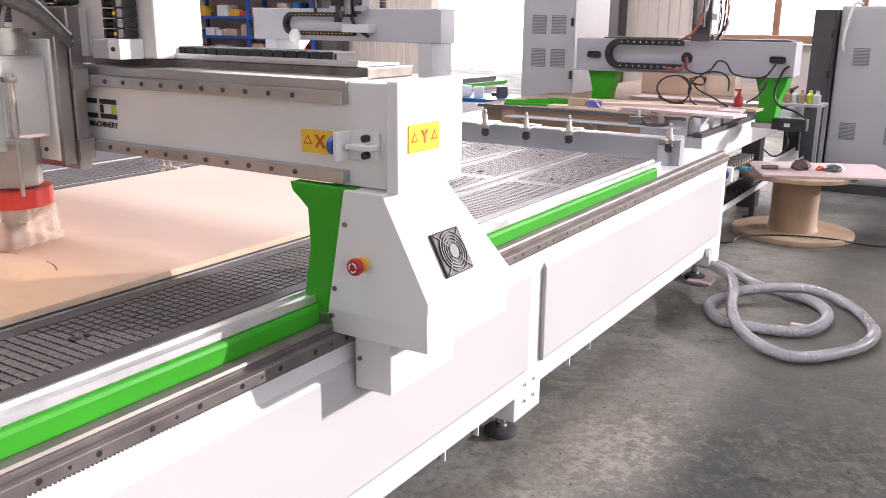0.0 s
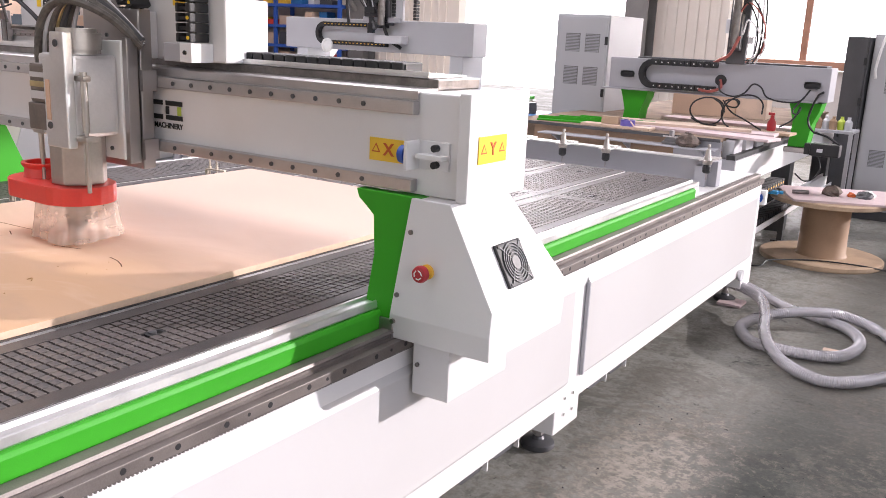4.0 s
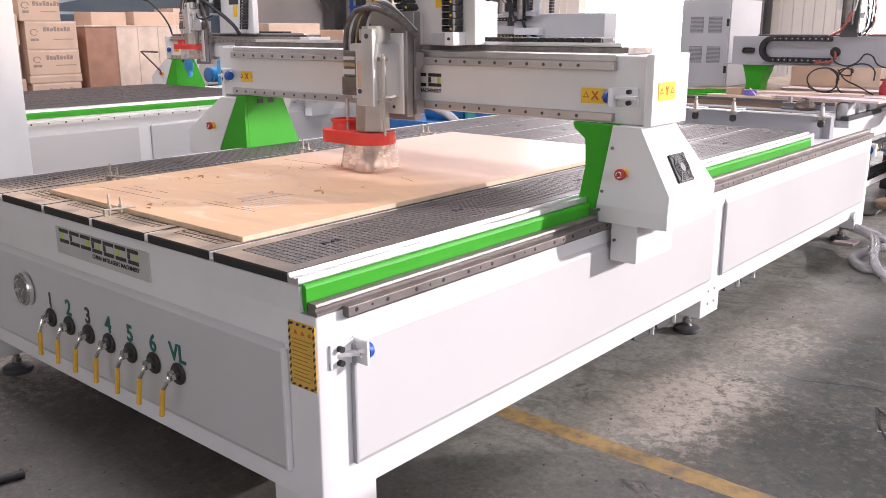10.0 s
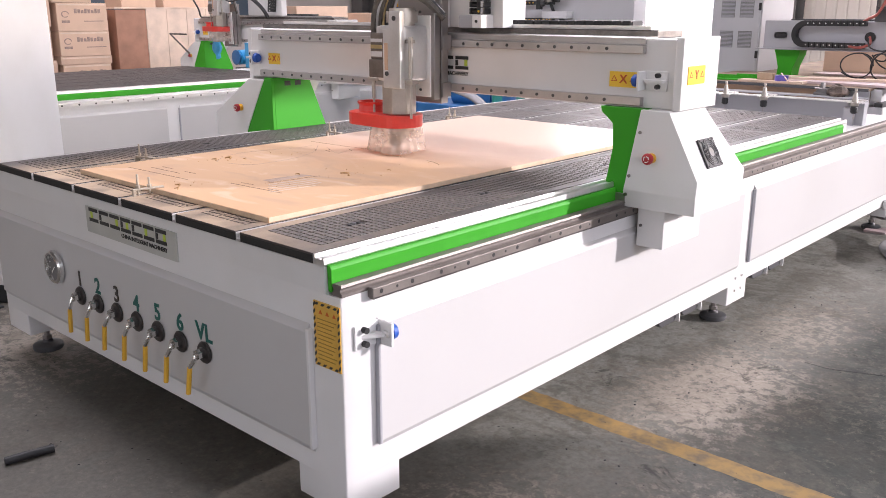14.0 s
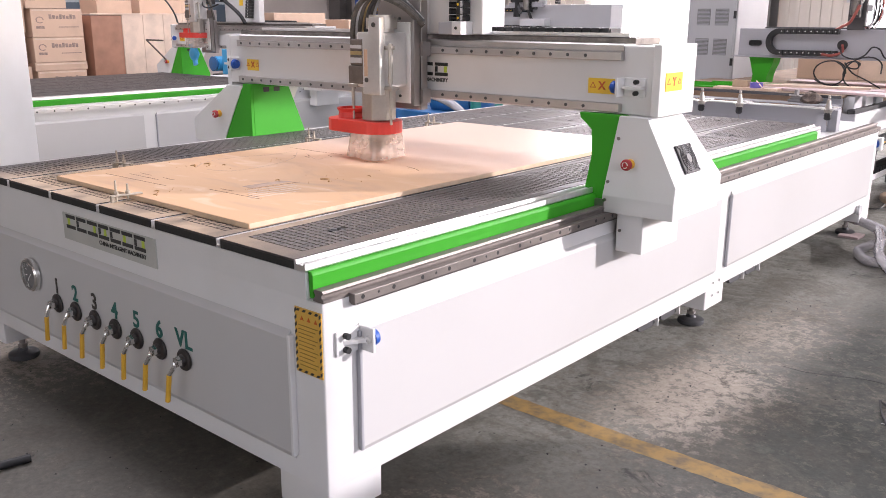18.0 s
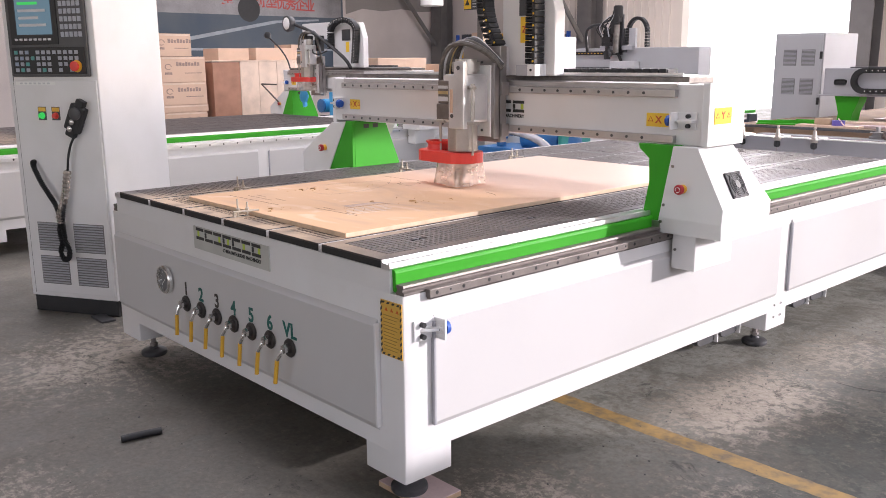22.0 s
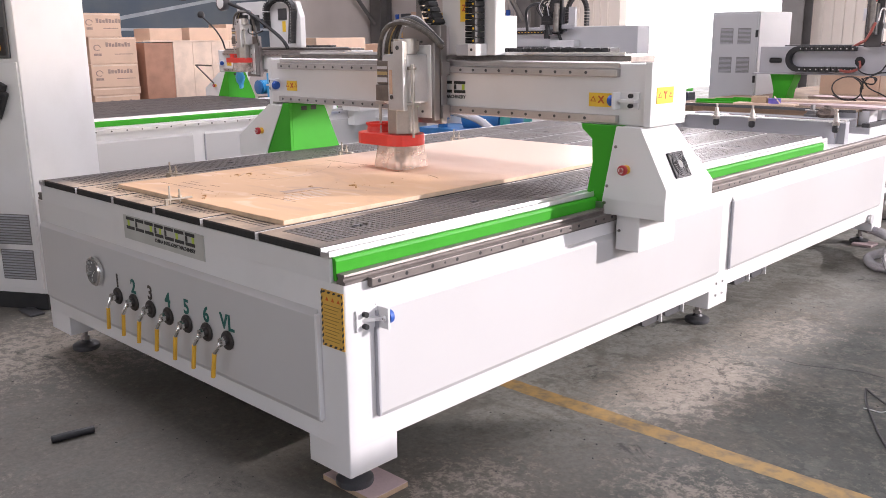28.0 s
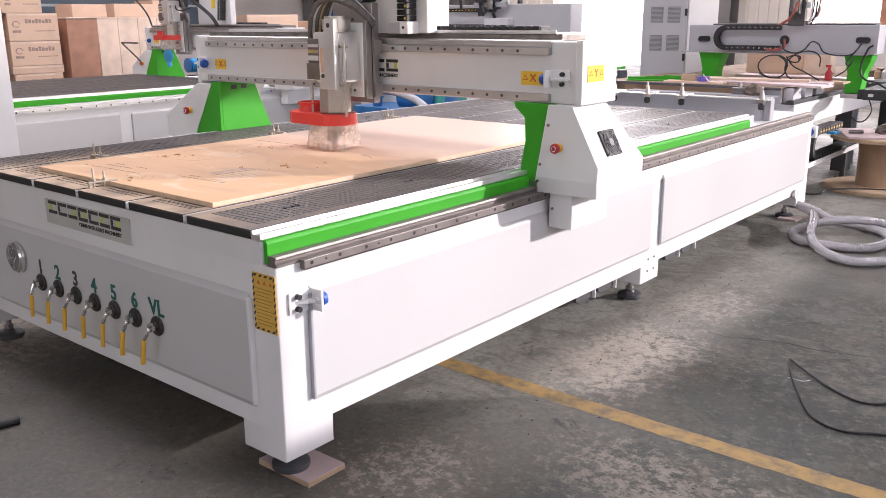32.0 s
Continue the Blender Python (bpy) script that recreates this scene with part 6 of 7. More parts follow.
def back_router():
    m = thing("cnc_router", "grey router seen behind with a cable chain on its gantry", "cnc machine", (0, 0, 0))
    x0, x1, y0, y1 = -5.6, -3.62, 5.25, 9.2
    part("bed_frame", mesh(box(x0 + 1.1, x1, y0 + 0.02, y1, 0.52, 0.84, 0.006)), WHITE, m)
    part("bed_plate", mesh(box(x0 + 1.05, x1 - 0.03, y0 + 0.35, y1 - 0.2, 0.8405, 0.90, 0.003)), DARK, m)
    part("green_band", mesh(box(x1, x1 + 0.012, y0 + 0.05, y1, 0.80, 0.84, 0.002)), GREEN, m)
    part("linear_rail", mesh(box(x1, x1 + 0.03, y0 + 0.05, y1, 0.755, 0.785, 0.002)), STEEL, m)
    for k in range(14):
        part("rail_bolt", mesh(rod((x1 + 0.03, y0 + 0.15 + k * 0.12, 0.77), (x1 + 0.034, y0 + 0.15 + k * 0.12, 0.77), 0.007, n=8)), DARK, m)
    for x in (x0 + 1.15, x1 - 0.16):
        for y in (y0 + 0.1, y1 - 0.3):
            part("leg", mesh(box(x, x + 0.13, y, y + 0.13, 0, 0.521, 0.005)), WHITE, m)
    part("tray", mesh(box(x0, x0 + 1.2, y0 - 0.05, y0 + 1.8, 0.80, 0.88, 0.01), box(x0, x0 + 1.3, y0 - 0.09, y0 - 0.0505, 0.74, 0.89, 0.006)), GREY, m, "grey steel side tray")
    for x in (x0 + 0.25, x0 + 0.85):
        part("tray_leg", mesh(box(x, x + 0.16, y0 + 0.3, y0 + 0.46, 0, 0.8002, 0.005)), GREY, m)
    beam = part("gantry_beam", mesh(box(-5.7, -3.22, 7.1, 7.36, 1.31, 1.635, 0.008)), CABGREY, m)
    for x in (-5.55, -3.5):
        part("gantry_post", mesh(box(x, x + 0.16, 7.12, 7.5, 0.84, 1.312, 0.006)), GREY, m)
    drag_chain_loop(beam, -5.18, -4.2, 7.06, 1.385, 1.575)
    part("junction_box", mesh(box(-4.35, -4.0, 6.98, 7.0995, 1.40, 1.48, 0.008)), GREY, beam)
    part("cable_loop", mesh(pipe([(-4.75, 7.05, 1.60), (-4.70, 6.98, 1.85), (-4.45, 6.95, 1.90), (-4.28, 6.97, 1.70), (-4.2, 7.02, 1.46), (-4.05, 7.04, 1.36)], 0.018, 8)), BLACK, beam, smooth=True)
    car = part("carriage", mesh(box(-4.40, -4.18, 7.03, 7.0995, 1.58, 1.86, 0.008), box(-4.30, -4.19, 7.0, 7.03, 1.60, 2.02, 0.006)), DARK, m)
    part("carriage_foot", mesh(box(-4.52, -4.05, 7.0, 7.06, 1.61, 1.66, 0.006)), MIDGREY, car)
    part("servo_motor", mesh(box(-4.29, -4.20, 6.92, 6.9995, 1.93, 2.06, 0.012)), BLACK, car)
    part("motor_cap", mesh(rod((-4.245, 6.96, 2.06), (-4.245, 6.96, 2.09), 0.03)), STEEL, car, smooth=True)
    part("valve_block", mesh(box(-4.45, -4.33, 6.95, 7.0295, 1.70, 1.80, 0.006)), BLACK, car)
    part("spindle_motor", mesh(rod((-4.24, 6.95, 1.58), (-4.24, 6.95, 1.90), 0.038)), DARKSTEEL, car, smooth=True)
    part("drive_housing", mesh(rod((-4.36, 6.94, 1.50), (-4.36, 6.94, 1.60), 0.04), rod((-4.36, 6.94, 1.60), (-4.36, 6.94, 1.66), 0.026)), BLACK, car, smooth=True)
    for k in range(5):
        x = -4.46 + k * 0.05
        part("valve_lead", mesh(pipe([(x, 6.96, 1.79), (x - 0.03, 6.93, 1.86 + 0.02 * (k % 3)), (x + 0.04, 6.93, 1.92 + 0.03 * (k % 2)), (-4.25, 6.94, 1.97)], 0.006, 6)), BLACK, car, smooth=True)
    for k in range(16):
        a = math.pi * (k + 0.5) / 16
        q = Matrix.Translation((-4.01 + 0.135 * math.cos(a), 7.05, 1.80 + 0.17 * math.sin(a))) @ Matrix.Rotation(-a, 4, "Y")
        part("chain_link", mesh(box(-0.018, 0.018, -0.03, 0.03, -0.015, 0.015, 0.003, q)), BLACK, car)
    for x, n in ((-4.145, 4), (-3.875, 5)):
        for k in range(n):
            part("chain_link", mesh(box(x - 0.018, x + 0.018, 7.02, 7.08, 1.768 - k * 0.032, 1.797 - k * 0.032, 0.003)), BLACK, car)
    part("chain_plate", mesh(box(-4.12, -4.03, 7.03, 7.07, 1.635, 1.86, 0.004)), CABGREY, car)
    part("valve_block", mesh(box(-4.48, -4.30, 6.97, 7.03, 1.66, 1.79, 0.012), box(-4.43, -4.31, 6.95, 7.0, 1.79, 1.86, 0.012)), BLACK, car)
    part("motor_body", mesh(rod((-4.27, 6.96, 1.80), (-4.27, 6.96, 1.99), 0.052, n=16, bevel=0.008), rod((-4.24, 6.97, 1.98), (-4.24, 6.97, 2.12), 0.058, n=16, bevel=0.01)), BLACK, car, smooth=True)
    part("plug", mesh(rod((-4.36, 6.95, 1.64), (-4.30, 6.93, 1.54), 0.022, n=10), rod((-4.38, 6.95, 1.60), (-4.24, 6.94, 1.58), 0.016, n=10)), DARK, car, smooth=True)
    for k in range(6):
        part("valve_lead", mesh(pipe([(-4.46 + 0.03 * k, 6.94, 1.76), (-4.50 + 0.04 * k, 6.91, 1.86 + 0.02 * (k % 3)), (-4.36 + 0.02 * k, 6.91, 1.96 + 0.025 * (k % 2)), (-4.24, 6.93, 2.02 + 0.015 * k)], 0.006, 6)), (BLACK, GREY)[k % 3 == 1], car, smooth=True)
    for k in range(3):
        part("motor", mesh(box(-4.35 + 0.12 * k, -4.26 + 0.12 * k, 6.6 + 0.05 * k, 6.74 + 0.05 * k, 0.9005, 1.02, 0.01), rod((-4.305 + 0.12 * k, 6.59 + 0.05 * k, 0.96), (-4.305 + 0.12 * k, 6.54 + 0.05 * k, 0.96), 0.04)), ALU, m)
    part("hose_end", mesh(lathe([(0.05, 0.0), (0.075, -0.012), (0.075, -0.03), (0.055, -0.035), (0.05, -0.02)], (-5.02, 7.04, 1.35), "y")), DIAL, beam, smooth=True)
    return m


back_router()


def parts_boxes():
    for x, y, m, label in ((-5.42, 5.35, RED, "red plastic parts bin on the grey tray"), (-5.12, 5.45, RED, "red plastic parts bin on the grey tray"), (-4.83, 5.55, RED, "red plastic parts bin on the grey tray")):
        b = thing("parts_bin", label, "bin", (x, y, 0.88), 8, group="parts bins")
        part("bin_body", mesh(box(0, 0.25, 0, 0.2, 0, 0.008), box(0, 0.008, 0, 0.2, 0, 0.09), box(0.242, 0.25, 0, 0.2, 0, 0.07), box(0.008, 0.242, 0, 0.008, 0, 0.075), box(0.008, 0.242, 0.192, 0.2, 0, 0.09)), m, b)
    c = thing("carton", "small white carton standing on the tray", "box", (-4.98, 5.8, 0.88), 12)
    part("carton_body", mesh(box(0, 0.16, 0, 0.14, 0, 0.2, 0.004)), DIAL, c)


parts_boxes()


def vacuum_pump():
    p = thing("vacuum_pump", "blue vacuum pump unit with a pipe elbow", "pump", (-4.35, 4.75, 0))
    part("tank", mesh(box(0.0, 1.25, 0.0, 0.6, 0.06, 0.62, 0.01)), BLUEPAINT, p)
    part("motor", mesh(rod((0.42, 0.3, 0.71), (0.95, 0.3, 0.71), 0.13, n=28, bevel=0.02)), BLUEPAINT, p, smooth=True)
    part("motor_cap", mesh(lathe([(0.13, 0.95), (0.135, 0.97), (0.13, 1.05), (0.06, 1.08)], (0, 0.3, 0.71), "x")), BLUEPAINT, p, smooth=True)
    part("pipe_elbow", mesh(rod((0.2, 0.15, 0.62), (0.2, 0.15, 0.80), 0.05), lathe([(0.07, 0.70), (0.07, 0.72)], (0.2, 0.15, 0)), lathe([(0.062, 0.79), (0.075, 0.80), (0.075, 0.83), (0.05, 0.86)], (0.2, 0.15, 0)), rod((0.2, 0.15, 0.78), (0.36, 0.15, 0.78), 0.045)), BLUEPAINT, p, smooth=True)
    part("belt_guard", mesh(box(1.02, 1.06, 0.08, 0.55, 0.621, 0.85, 0.02)), material("teal_guard", (0.02, 0.28, 0.24), 0.4), p)
    for x in (0.08, 1.1):
        part("skid", mesh(box(x, x + 0.08, -0.03, 0.63, 0, 0.061)), DARK, p)
    h = part("suction_hose", mesh(pipe([(-4.45, 4.45, 0.18), (-4.30, 4.42, 0.55), (-4.0, 4.42, 0.78), (-3.6, 4.45, 0.83), (-3.25, 4.5, 0.74), (-3.05, 4.5, 0.55), (-2.98, 4.45, 0.2), (-2.96, 4.42, 0.05)], 0.036, 12, 36, 0.003)), HOSE, None, smooth=True)
    tagged(h, "clear ribbed vacuum hose arching over the blue pump", "hose")
    t = part("hose_liner", mesh(pipe([(-4.45, 4.45, 0.18), (-4.30, 4.42, 0.55), (-4.0, 4.42, 0.78), (-3.6, 4.45, 0.83), (-3.25, 4.5, 0.74), (-3.05, 4.5, 0.55), (-2.98, 4.45, 0.2), (-2.96, 4.42, 0.05)], 0.031, 10, 36, 0.002)), HOSE, h, smooth=True)


vacuum_pump()


def cable_ring(cx, cz, rx, rz, y, turns, lean=0.0):
    """A loose loop of cable hanging in the air, as points."""
    return [(cx + rx * math.cos(a) + lean * math.sin(a), y + 0.03 * math.sin(1.7 * a), cz + rz * math.sin(a)) for a in (2 * math.pi * turns * k / (10 * turns) for k in range(int(10 * turns) + 1))]


def right_router():
    m = thing("cnc_router", "grey router with cable chain, green posts and a brown front board", "cnc machine", (0, 0, 0))
    # bed
    part("bed_frame", mesh(box(-1.95, -0.20, 5.62, 9.4, 0.60, 0.79, 0.006)), MIDGREY, m)
    part("front_board", mesh(box(-1.70, -0.62, 5.585, 5.6195, 0.79, 0.905, 0.004)), material("brown_board", (0.34, 0.22, 0.14), 0.6, vary=0.15, scale=4), m, "brown fibreboard front")
    part("front_plate", mesh(box(-0.6195, -0.30, 5.585, 5.6195, 0.79, 0.905, 0.004)), MIDGREY, m)
    part("bed_plate", mesh(box(-1.9, -0.30, 5.57, 9.3, 0.9055, 0.925, 0.003), box(-1.88, -0.32, 5.63, 9.28, 0.7905, 0.9055)), BEDBOARD, m)
    part("dark_edge", mesh(box(-1.9, -0.30, 5.562, 5.5695, 0.903, 0.925)), DARK, m)
    for k in range(3):
        part("clamp_pod", mesh(box(-0.46 + k * 0.0, -0.24, 5.70 + k * 0.30, 5.90 + k * 0.30, 0.7905, 0.915, 0.006)), GREY, m)
    part("linear_rail", mesh(box(-0.26, -0.20, 5.60, 9.3, 0.7905, 0.822, 0.003)), BLACK, m)
    part("side_plate", mesh(box(-0.1995, -0.19, 5.60, 9.4, 0.61, 0.788, 0.002)), WHITE, m)
    for x in (-1.8, -0.36):
        for y in (5.7, 7.4, 9.1):
            part("leg", mesh(box(x, x + 0.15, y, y + 0.15, 0, 0.6002, 0.005)), DARK, m)
    # cable trough beside the bed with its chain
    tr = part("cable_trough", mesh(box(-0.24, -0.05, 5.45, 9.2, 0.285, 0.293), box(-0.06, -0.05, 5.45, 9.2, 0.293, 0.325), box(-0.24, -0.23, 5.45, 9.2, 0.293, 0.325)), WHITE, m)
    for k in range(22):
        part("chain_link", mesh(box(-0.20, -0.09, 6.0 + k * 0.075, 6.066 + k * 0.075, 0.2935, 0.345, 0.004)), BLACK, tr)
    for k in range(7):
        a = -math.pi / 2 - math.pi * (k + 0.5) / 7
        q = Matrix.Translation((-0.145, 6.0 + 0.11 * math.cos(a), 0.43 + 0.11 * math.sin(a))) @ Matrix.Rotation(a, 4, "X")
        part("chain_link", mesh(box(-0.055, 0.055, -0.026, 0.026, -0.030, 0.030, 0.004, q)), BLACK, tr)
    for k in range(9):
        ln = part("chain_link", mesh(box(-0.20, -0.09, 6.0 + k * 0.075, 6.066 + k * 0.075, 0.515, 0.567, 0.004)), BLACK, tr)
        part("chain_mark", mesh(box(-0.0895, -0.0880, 6.02 + k * 0.075, 6.046 + k * 0.075, 0.534, 0.548)), YELLOW, ln)
    for y in (5.6, 7.0, 8.4):
        part("trough_leg", mesh(box(-0.16, -0.12, y, y + 0.04, 0, 0.2852), box(-0.20, -0.08, y - 0.02, y + 0.06, 0, 0.012)), DARK, tr)
    # gantry
    beam = part("gantry_beam", mesh(box(-1.5, 0.17, 6.45, 6.68, 1.165, 1.405, 0.006), box(-1.56, 0.10, 6.43, 6.7, 1.155, 1.1652, 0.003)), MIDGREY, m)
    part("beam_top", mesh(box(-1.28, 0.13, 6.47, 6.66, 1.4055, 1.418, 0.003)), DARK, beam)
    drag_chain_loop(beam, -1.21, -0.62, 6.41, 1.205, 1.385, DIAL, 0.4)
    for x in (-1.40, 0.0):
        part("slot", mesh(box(x, x + 0.11, 6.444, 6.4495, 1.255, 1.305, 0.02)), BLACK, beam)
    part("grommet", mesh(lathe([(0.042, 0.0), (0.042, -0.01), (0.026, -0.012)], (-0.60, 6.45, 1.275), "y")), BLACK, beam)
    for x, bow in ((-1.41, 0.0), (-0.10, 0.0)):
        part("green_post", mesh(prism([(x, 1.155), (x + 0.23, 1.155), (x + 0.22, 1.10), (x + 0.175, 1.00), (x + 0.16, 0.83), (x + 0.03, 0.83), (x + 0.05, 1.0), (x + 0.02, 1.10)], 6.49, 6.66, "y", 0.004)), GREEN, m)
        part("rail_carriage", mesh(box(x + 0.01, x + 0.19, 6.47, 6.72, 0.79, 0.8298, 0.004)), STEEL, m)
    mo = part("drive_motor", mesh(box(0.10, 0.30, 6.42, 6.53, 0.785, 0.875, 0.012), box(0.06, 0.10, 6.43, 6.52, 0.79, 0.87, 0.006)), BLACK, m, "black drive motor with a pale plate")
    part("type_plate", mesh(box(0.15, 0.19, 6.4175, 6.4195, 0.815, 0.84)), GREY, mo)
    part("motor_lead", mesh(pipe([(0.29, 6.47, 0.875), (0.20, 6.44, 0.93), (0.10, 6.44, 0.96), (0.06, 6.43, 1.05), (0.10, 6.43, 1.2), (0.14, 6.44, 1.24)], 0.008, 6)), BLACK, mo, smooth=True)
    part("motor_lead", mesh(pipe([(0.16, 6.43, 0.79), (0.19, 6.42, 0.70), (0.15, 6.42, 0.62), (0.09, 6.42, 0.60), (0.02, 6.45, 0.64)], 0.006, 6)), BLACK, mo, smooth=True)
    car = part("carriage", mesh(box(-0.57, -0.43, 6.40, 6.4495, 1.40, 1.9, 0.006), box(-0.55, -0.46, 6.33, 6.40, 1.50, 1.76, 0.01)), DARK, m)
    part("spindle_motor", mesh(rod((-0.505, 6.34, 1.52), (-0.505, 6.34, 1.95), 0.034)), DARKSTEEL, car, smooth=True)
    part("lead_bracket", mesh(box(-0.4295, -0.39, 6.41, 6.44, 1.55, 1.60, 0.003)), GREY, car)
    part("lead_bracket", mesh(box(-0.60, -0.5705, 6.41, 6.44, 1.62, 1.72, 0.003)), GREY, car)
    part("air_hose", mesh(pipe([(-0.60, 6.44, 1.275), (-0.58, 6.38, 1.22), (-0.66, 6.37, 1.19), (-0.74, 6.38, 1.20)], 0.012, 6)), OLDRED, beam, smooth=True)
    part("air_hose", mesh(pipe([(-0.66, 6.42, 1.40), (-0.60, 6.38, 1.43), (-0.52, 6.31, 1.47), (-0.46, 6.31, 1.60)], 0.012, 6)), OLDRED, beam, smooth=True)
    for pts in (cable_ring(-0.63, 1.05, 0.125, 0.10, 6.30, 1.2), cable_ring(-0.37, 1.06, 0.14, 0.13, 6.28, 0.8, 0.03), cable_ring(-0.45, 1.12, 0.05, 0.03, 6.29, 1.3),
                [(-0.52, 6.29, 1.14), (-0.45, 6.28, 1.06), (-0.34, 6.27, 1.01), (-0.22, 6.28, 0.945)], [(-0.60, 6.40, 1.27), (-0.56, 6.33, 1.20), (-0.46, 6.31, 1.17), (-0.38, 6.31, 1.20), (-0.33, 6.32, 1.265), (-0.27, 6.32, 1.25), (-0.22, 6.33, 1.18), (-0.10, 6.34, 1.155), (0.0, 6.37, 1.17), (0.05, 6.42, 1.25)],
                [(0.02, 6.40, 1.20), (-0.03, 6.32, 1.10), (0.01, 6.30, 1.08), (0.02, 6.32, 1.13), (-0.02, 6.31, 1.04), (-0.10, 6.29, 0.98)], [(-0.75, 6.30, 0.99), (-0.66, 6.29, 0.955), (-0.55, 6.30, 0.95)]):
        part("loose_cable", mesh(pipe(pts, 0.0062, 6, 6)), BLACK, beam, smooth=True)
    for k in range(7):
        w, h = random.uniform(0.10, 0.24), random.uniform(1.55, 1.95)
        part("cable", mesh(pipe([(-0.54 + k * 0.015, 6.34, h), (-0.47 + w * 0.3, 6.30, h + 0.10), (-0.44 + w * 0.7, 6.32, h - 0.04), (-0.43 + w * 0.6, 6.36, 1.50), (-0.48 + k * 0.02, 6.42, 1.415)], 0.006, 6)), (BLACK, DIAL, OLDRED, BLACK, GREY, BLACK, DIAL)[k], car, smooth=True)
    return m


right_router()


def on_the_right_bed():
    for x, y, w, d, z, turn, m in ((-0.62, 5.86, 1.25, 0.22, 0.9255, -9, PINKBOARD), (-0.52, 6.10, 0.9, 0.25, 0.9255, 4, PINKBOARD), (-1.08, 5.68, 0.52, 0.13, 0.9255, 2, PLY), (-0.35, 6.32, 0.7, 0.18, 0.9255, -3, DRUM),
                                   (-0.98, 6.28, 0.62, 0.20, 0.9255, 11, PLY), (-0.70, 5.98, 0.95, 0.10, 0.9437, 13, PLY), (-0.58, 6.82, 1.1, 0.24, 0.9255, -5, PINKBOARD)):
        p = thing("plank", "pale board offcut lying on the router bed", "plank", (x, y, z), turn, group="planks")
        part("board", mesh(box(-w / 2, w / 2, -d / 2, d / 2, 0, 0.018, 0.001)), m, p)
    for k in range(3):
        g = thing("green_profile", "bright green painted steel strip among the offcuts", "steel strip", (-1.42 + 0.10 * k, 5.72 + 0.13 * k, 0.9257), 14 - 6 * k, group="green strips")
        part("strip", mesh(box(-0.30, 0.30, -0.025, 0.025, 0.0, 0.012, 0.002), box(-0.30, 0.30, 0.020, 0.025, 0.012, 0.035)), GREEN, g)
    c = thing("wood_block", "small pale wooden block on a board", "block", (-1.20, 5.66, 0.944), 3)
    part("block", mesh(box(0, 0.13, 0, 0.06, 0, 0.055, 0.003)), DRUM, c)
    t = thing("tape_roll", "violet tape roll on the pale board", "tape roll", (-1.0, 5.67, 0.944))
    part("roll", mesh(lathe([(0.032, 0.0), (0.052, 0.0), (0.052, 0.042), (0.032, 0.042), (0.032, 0.0)], (0, 0, 0))), material("violet_tape", (0.14, 0.11, 0.45), 0.3), t, smooth=True)
    s = thing("wooden_stick", "thin pale stick leaning on the tape roll", "stick", (-0.96, 5.63, 0.944), -50)
    part("stick", mesh(rod((-0.08, 0, 0.055), (0.09, 0, 0.004), 0.005)), PLY, s)
    v = thing("bench_vice", "grey cast vice on the front edge of the bed", "vice", (-0.62, 5.50, 0.863))
    iron = material("cast_iron", (0.22, 0.21, 0.21), 0.5, 0.4)
    part("vice_body", mesh(box(-0.06, 0.05, 0, 0.06, 0, 0.02, 0.006), prism([(-0.05, 0.02), (0.04, 0.02), (0.03, 0.05), (-0.03, 0.05)], 0.01, 0.05, "y", 0.004)), iron, v)
    part("jaw", mesh(box(-0.012, 0.012, 0.0, 0.05, 0.05, 0.095, 0.004)), iron, v)
    part("vice_handle", mesh(rod((-0.05, 0.0, 0.052), (0.05, 0.0, 0.052), 0.005)), STEEL, v, smooth=True)
    sh = thing("front_shelf", "narrow grey steel shelf along the front board", "shelf", (0, 0, 0))
    part("shelf_plate", mesh(box(-1.6, -0.30, 5.44, 5.584, 0.852, 0.862, 0.003)), MIDGREY, sh)
    for x in (-1.5, -0.95, -0.42):
        part("shelf_bracket", mesh(prism([(5.46, 0.852), (5.584, 0.852), (5.584, 0.795)], x, x + 0.02, "x")), MIDGREY, sh)
    rag = part("rag", mesh(lathe([(0.055, 0.0), (0.075, 0.02), (0.06, 0.055), (0.04, 0.075), (0.01, 0.085)], (-0.50, 5.505, 0.8625), n=11)), RAG)
    for q in rag.data.vertices:
        if q.co.z > 0.866:
            q.co += Vector((random.uniform(-0.018, 0.018), random.uniform(-0.018, 0.018), random.uniform(-0.01, 0.01)))
    tagged(rag, "crumpled dark cloth lying beside the vice", "rag")
    bt = thing("spray_bottle", "small red spray bottle standing on the boards", "bottle", (-0.17, 6.36, 0.944))
    part("bottle", mesh(lathe([(0.03, 0), (0.032, 0.01), (0.032, 0.06), (0.014, 0.09), (0.012, 0.11)], (0, 0, 0))), CRIMSON, bt, smooth=True)
    part("trigger", mesh(box(-0.03, 0.015, -0.01, 0.01, 0.11, 0.13, 0.004)), CRIMSON, bt)
    b = thing("carton", "brown carton with a pale end behind the gantry", "box", (-1.28, 7.4, 0.926), 4)
    part("carton_body", mesh(box(0, 0.55, 0, 0.3, 0, 0.27, 0.004)), CARD, b)
    part("carton_end", mesh(box(0.551, 0.80, 0.02, 0.28, 0, 0.24, 0.004)), PLY, b)
    d = thing("parts_shelf", "grey steel shelf with small bottles and boxes", "shelf", (-0.32, 7.6, 0))
    part("shelf_frame", mesh(box(0, 0.52, 0, 0.35, 0.86, 0.88), *[box(x, x + 0.03, y, y + 0.03, 0, 0.8602) for x in (0, 0.49) for y in (0, 0.32)]), MIDGREY, d)
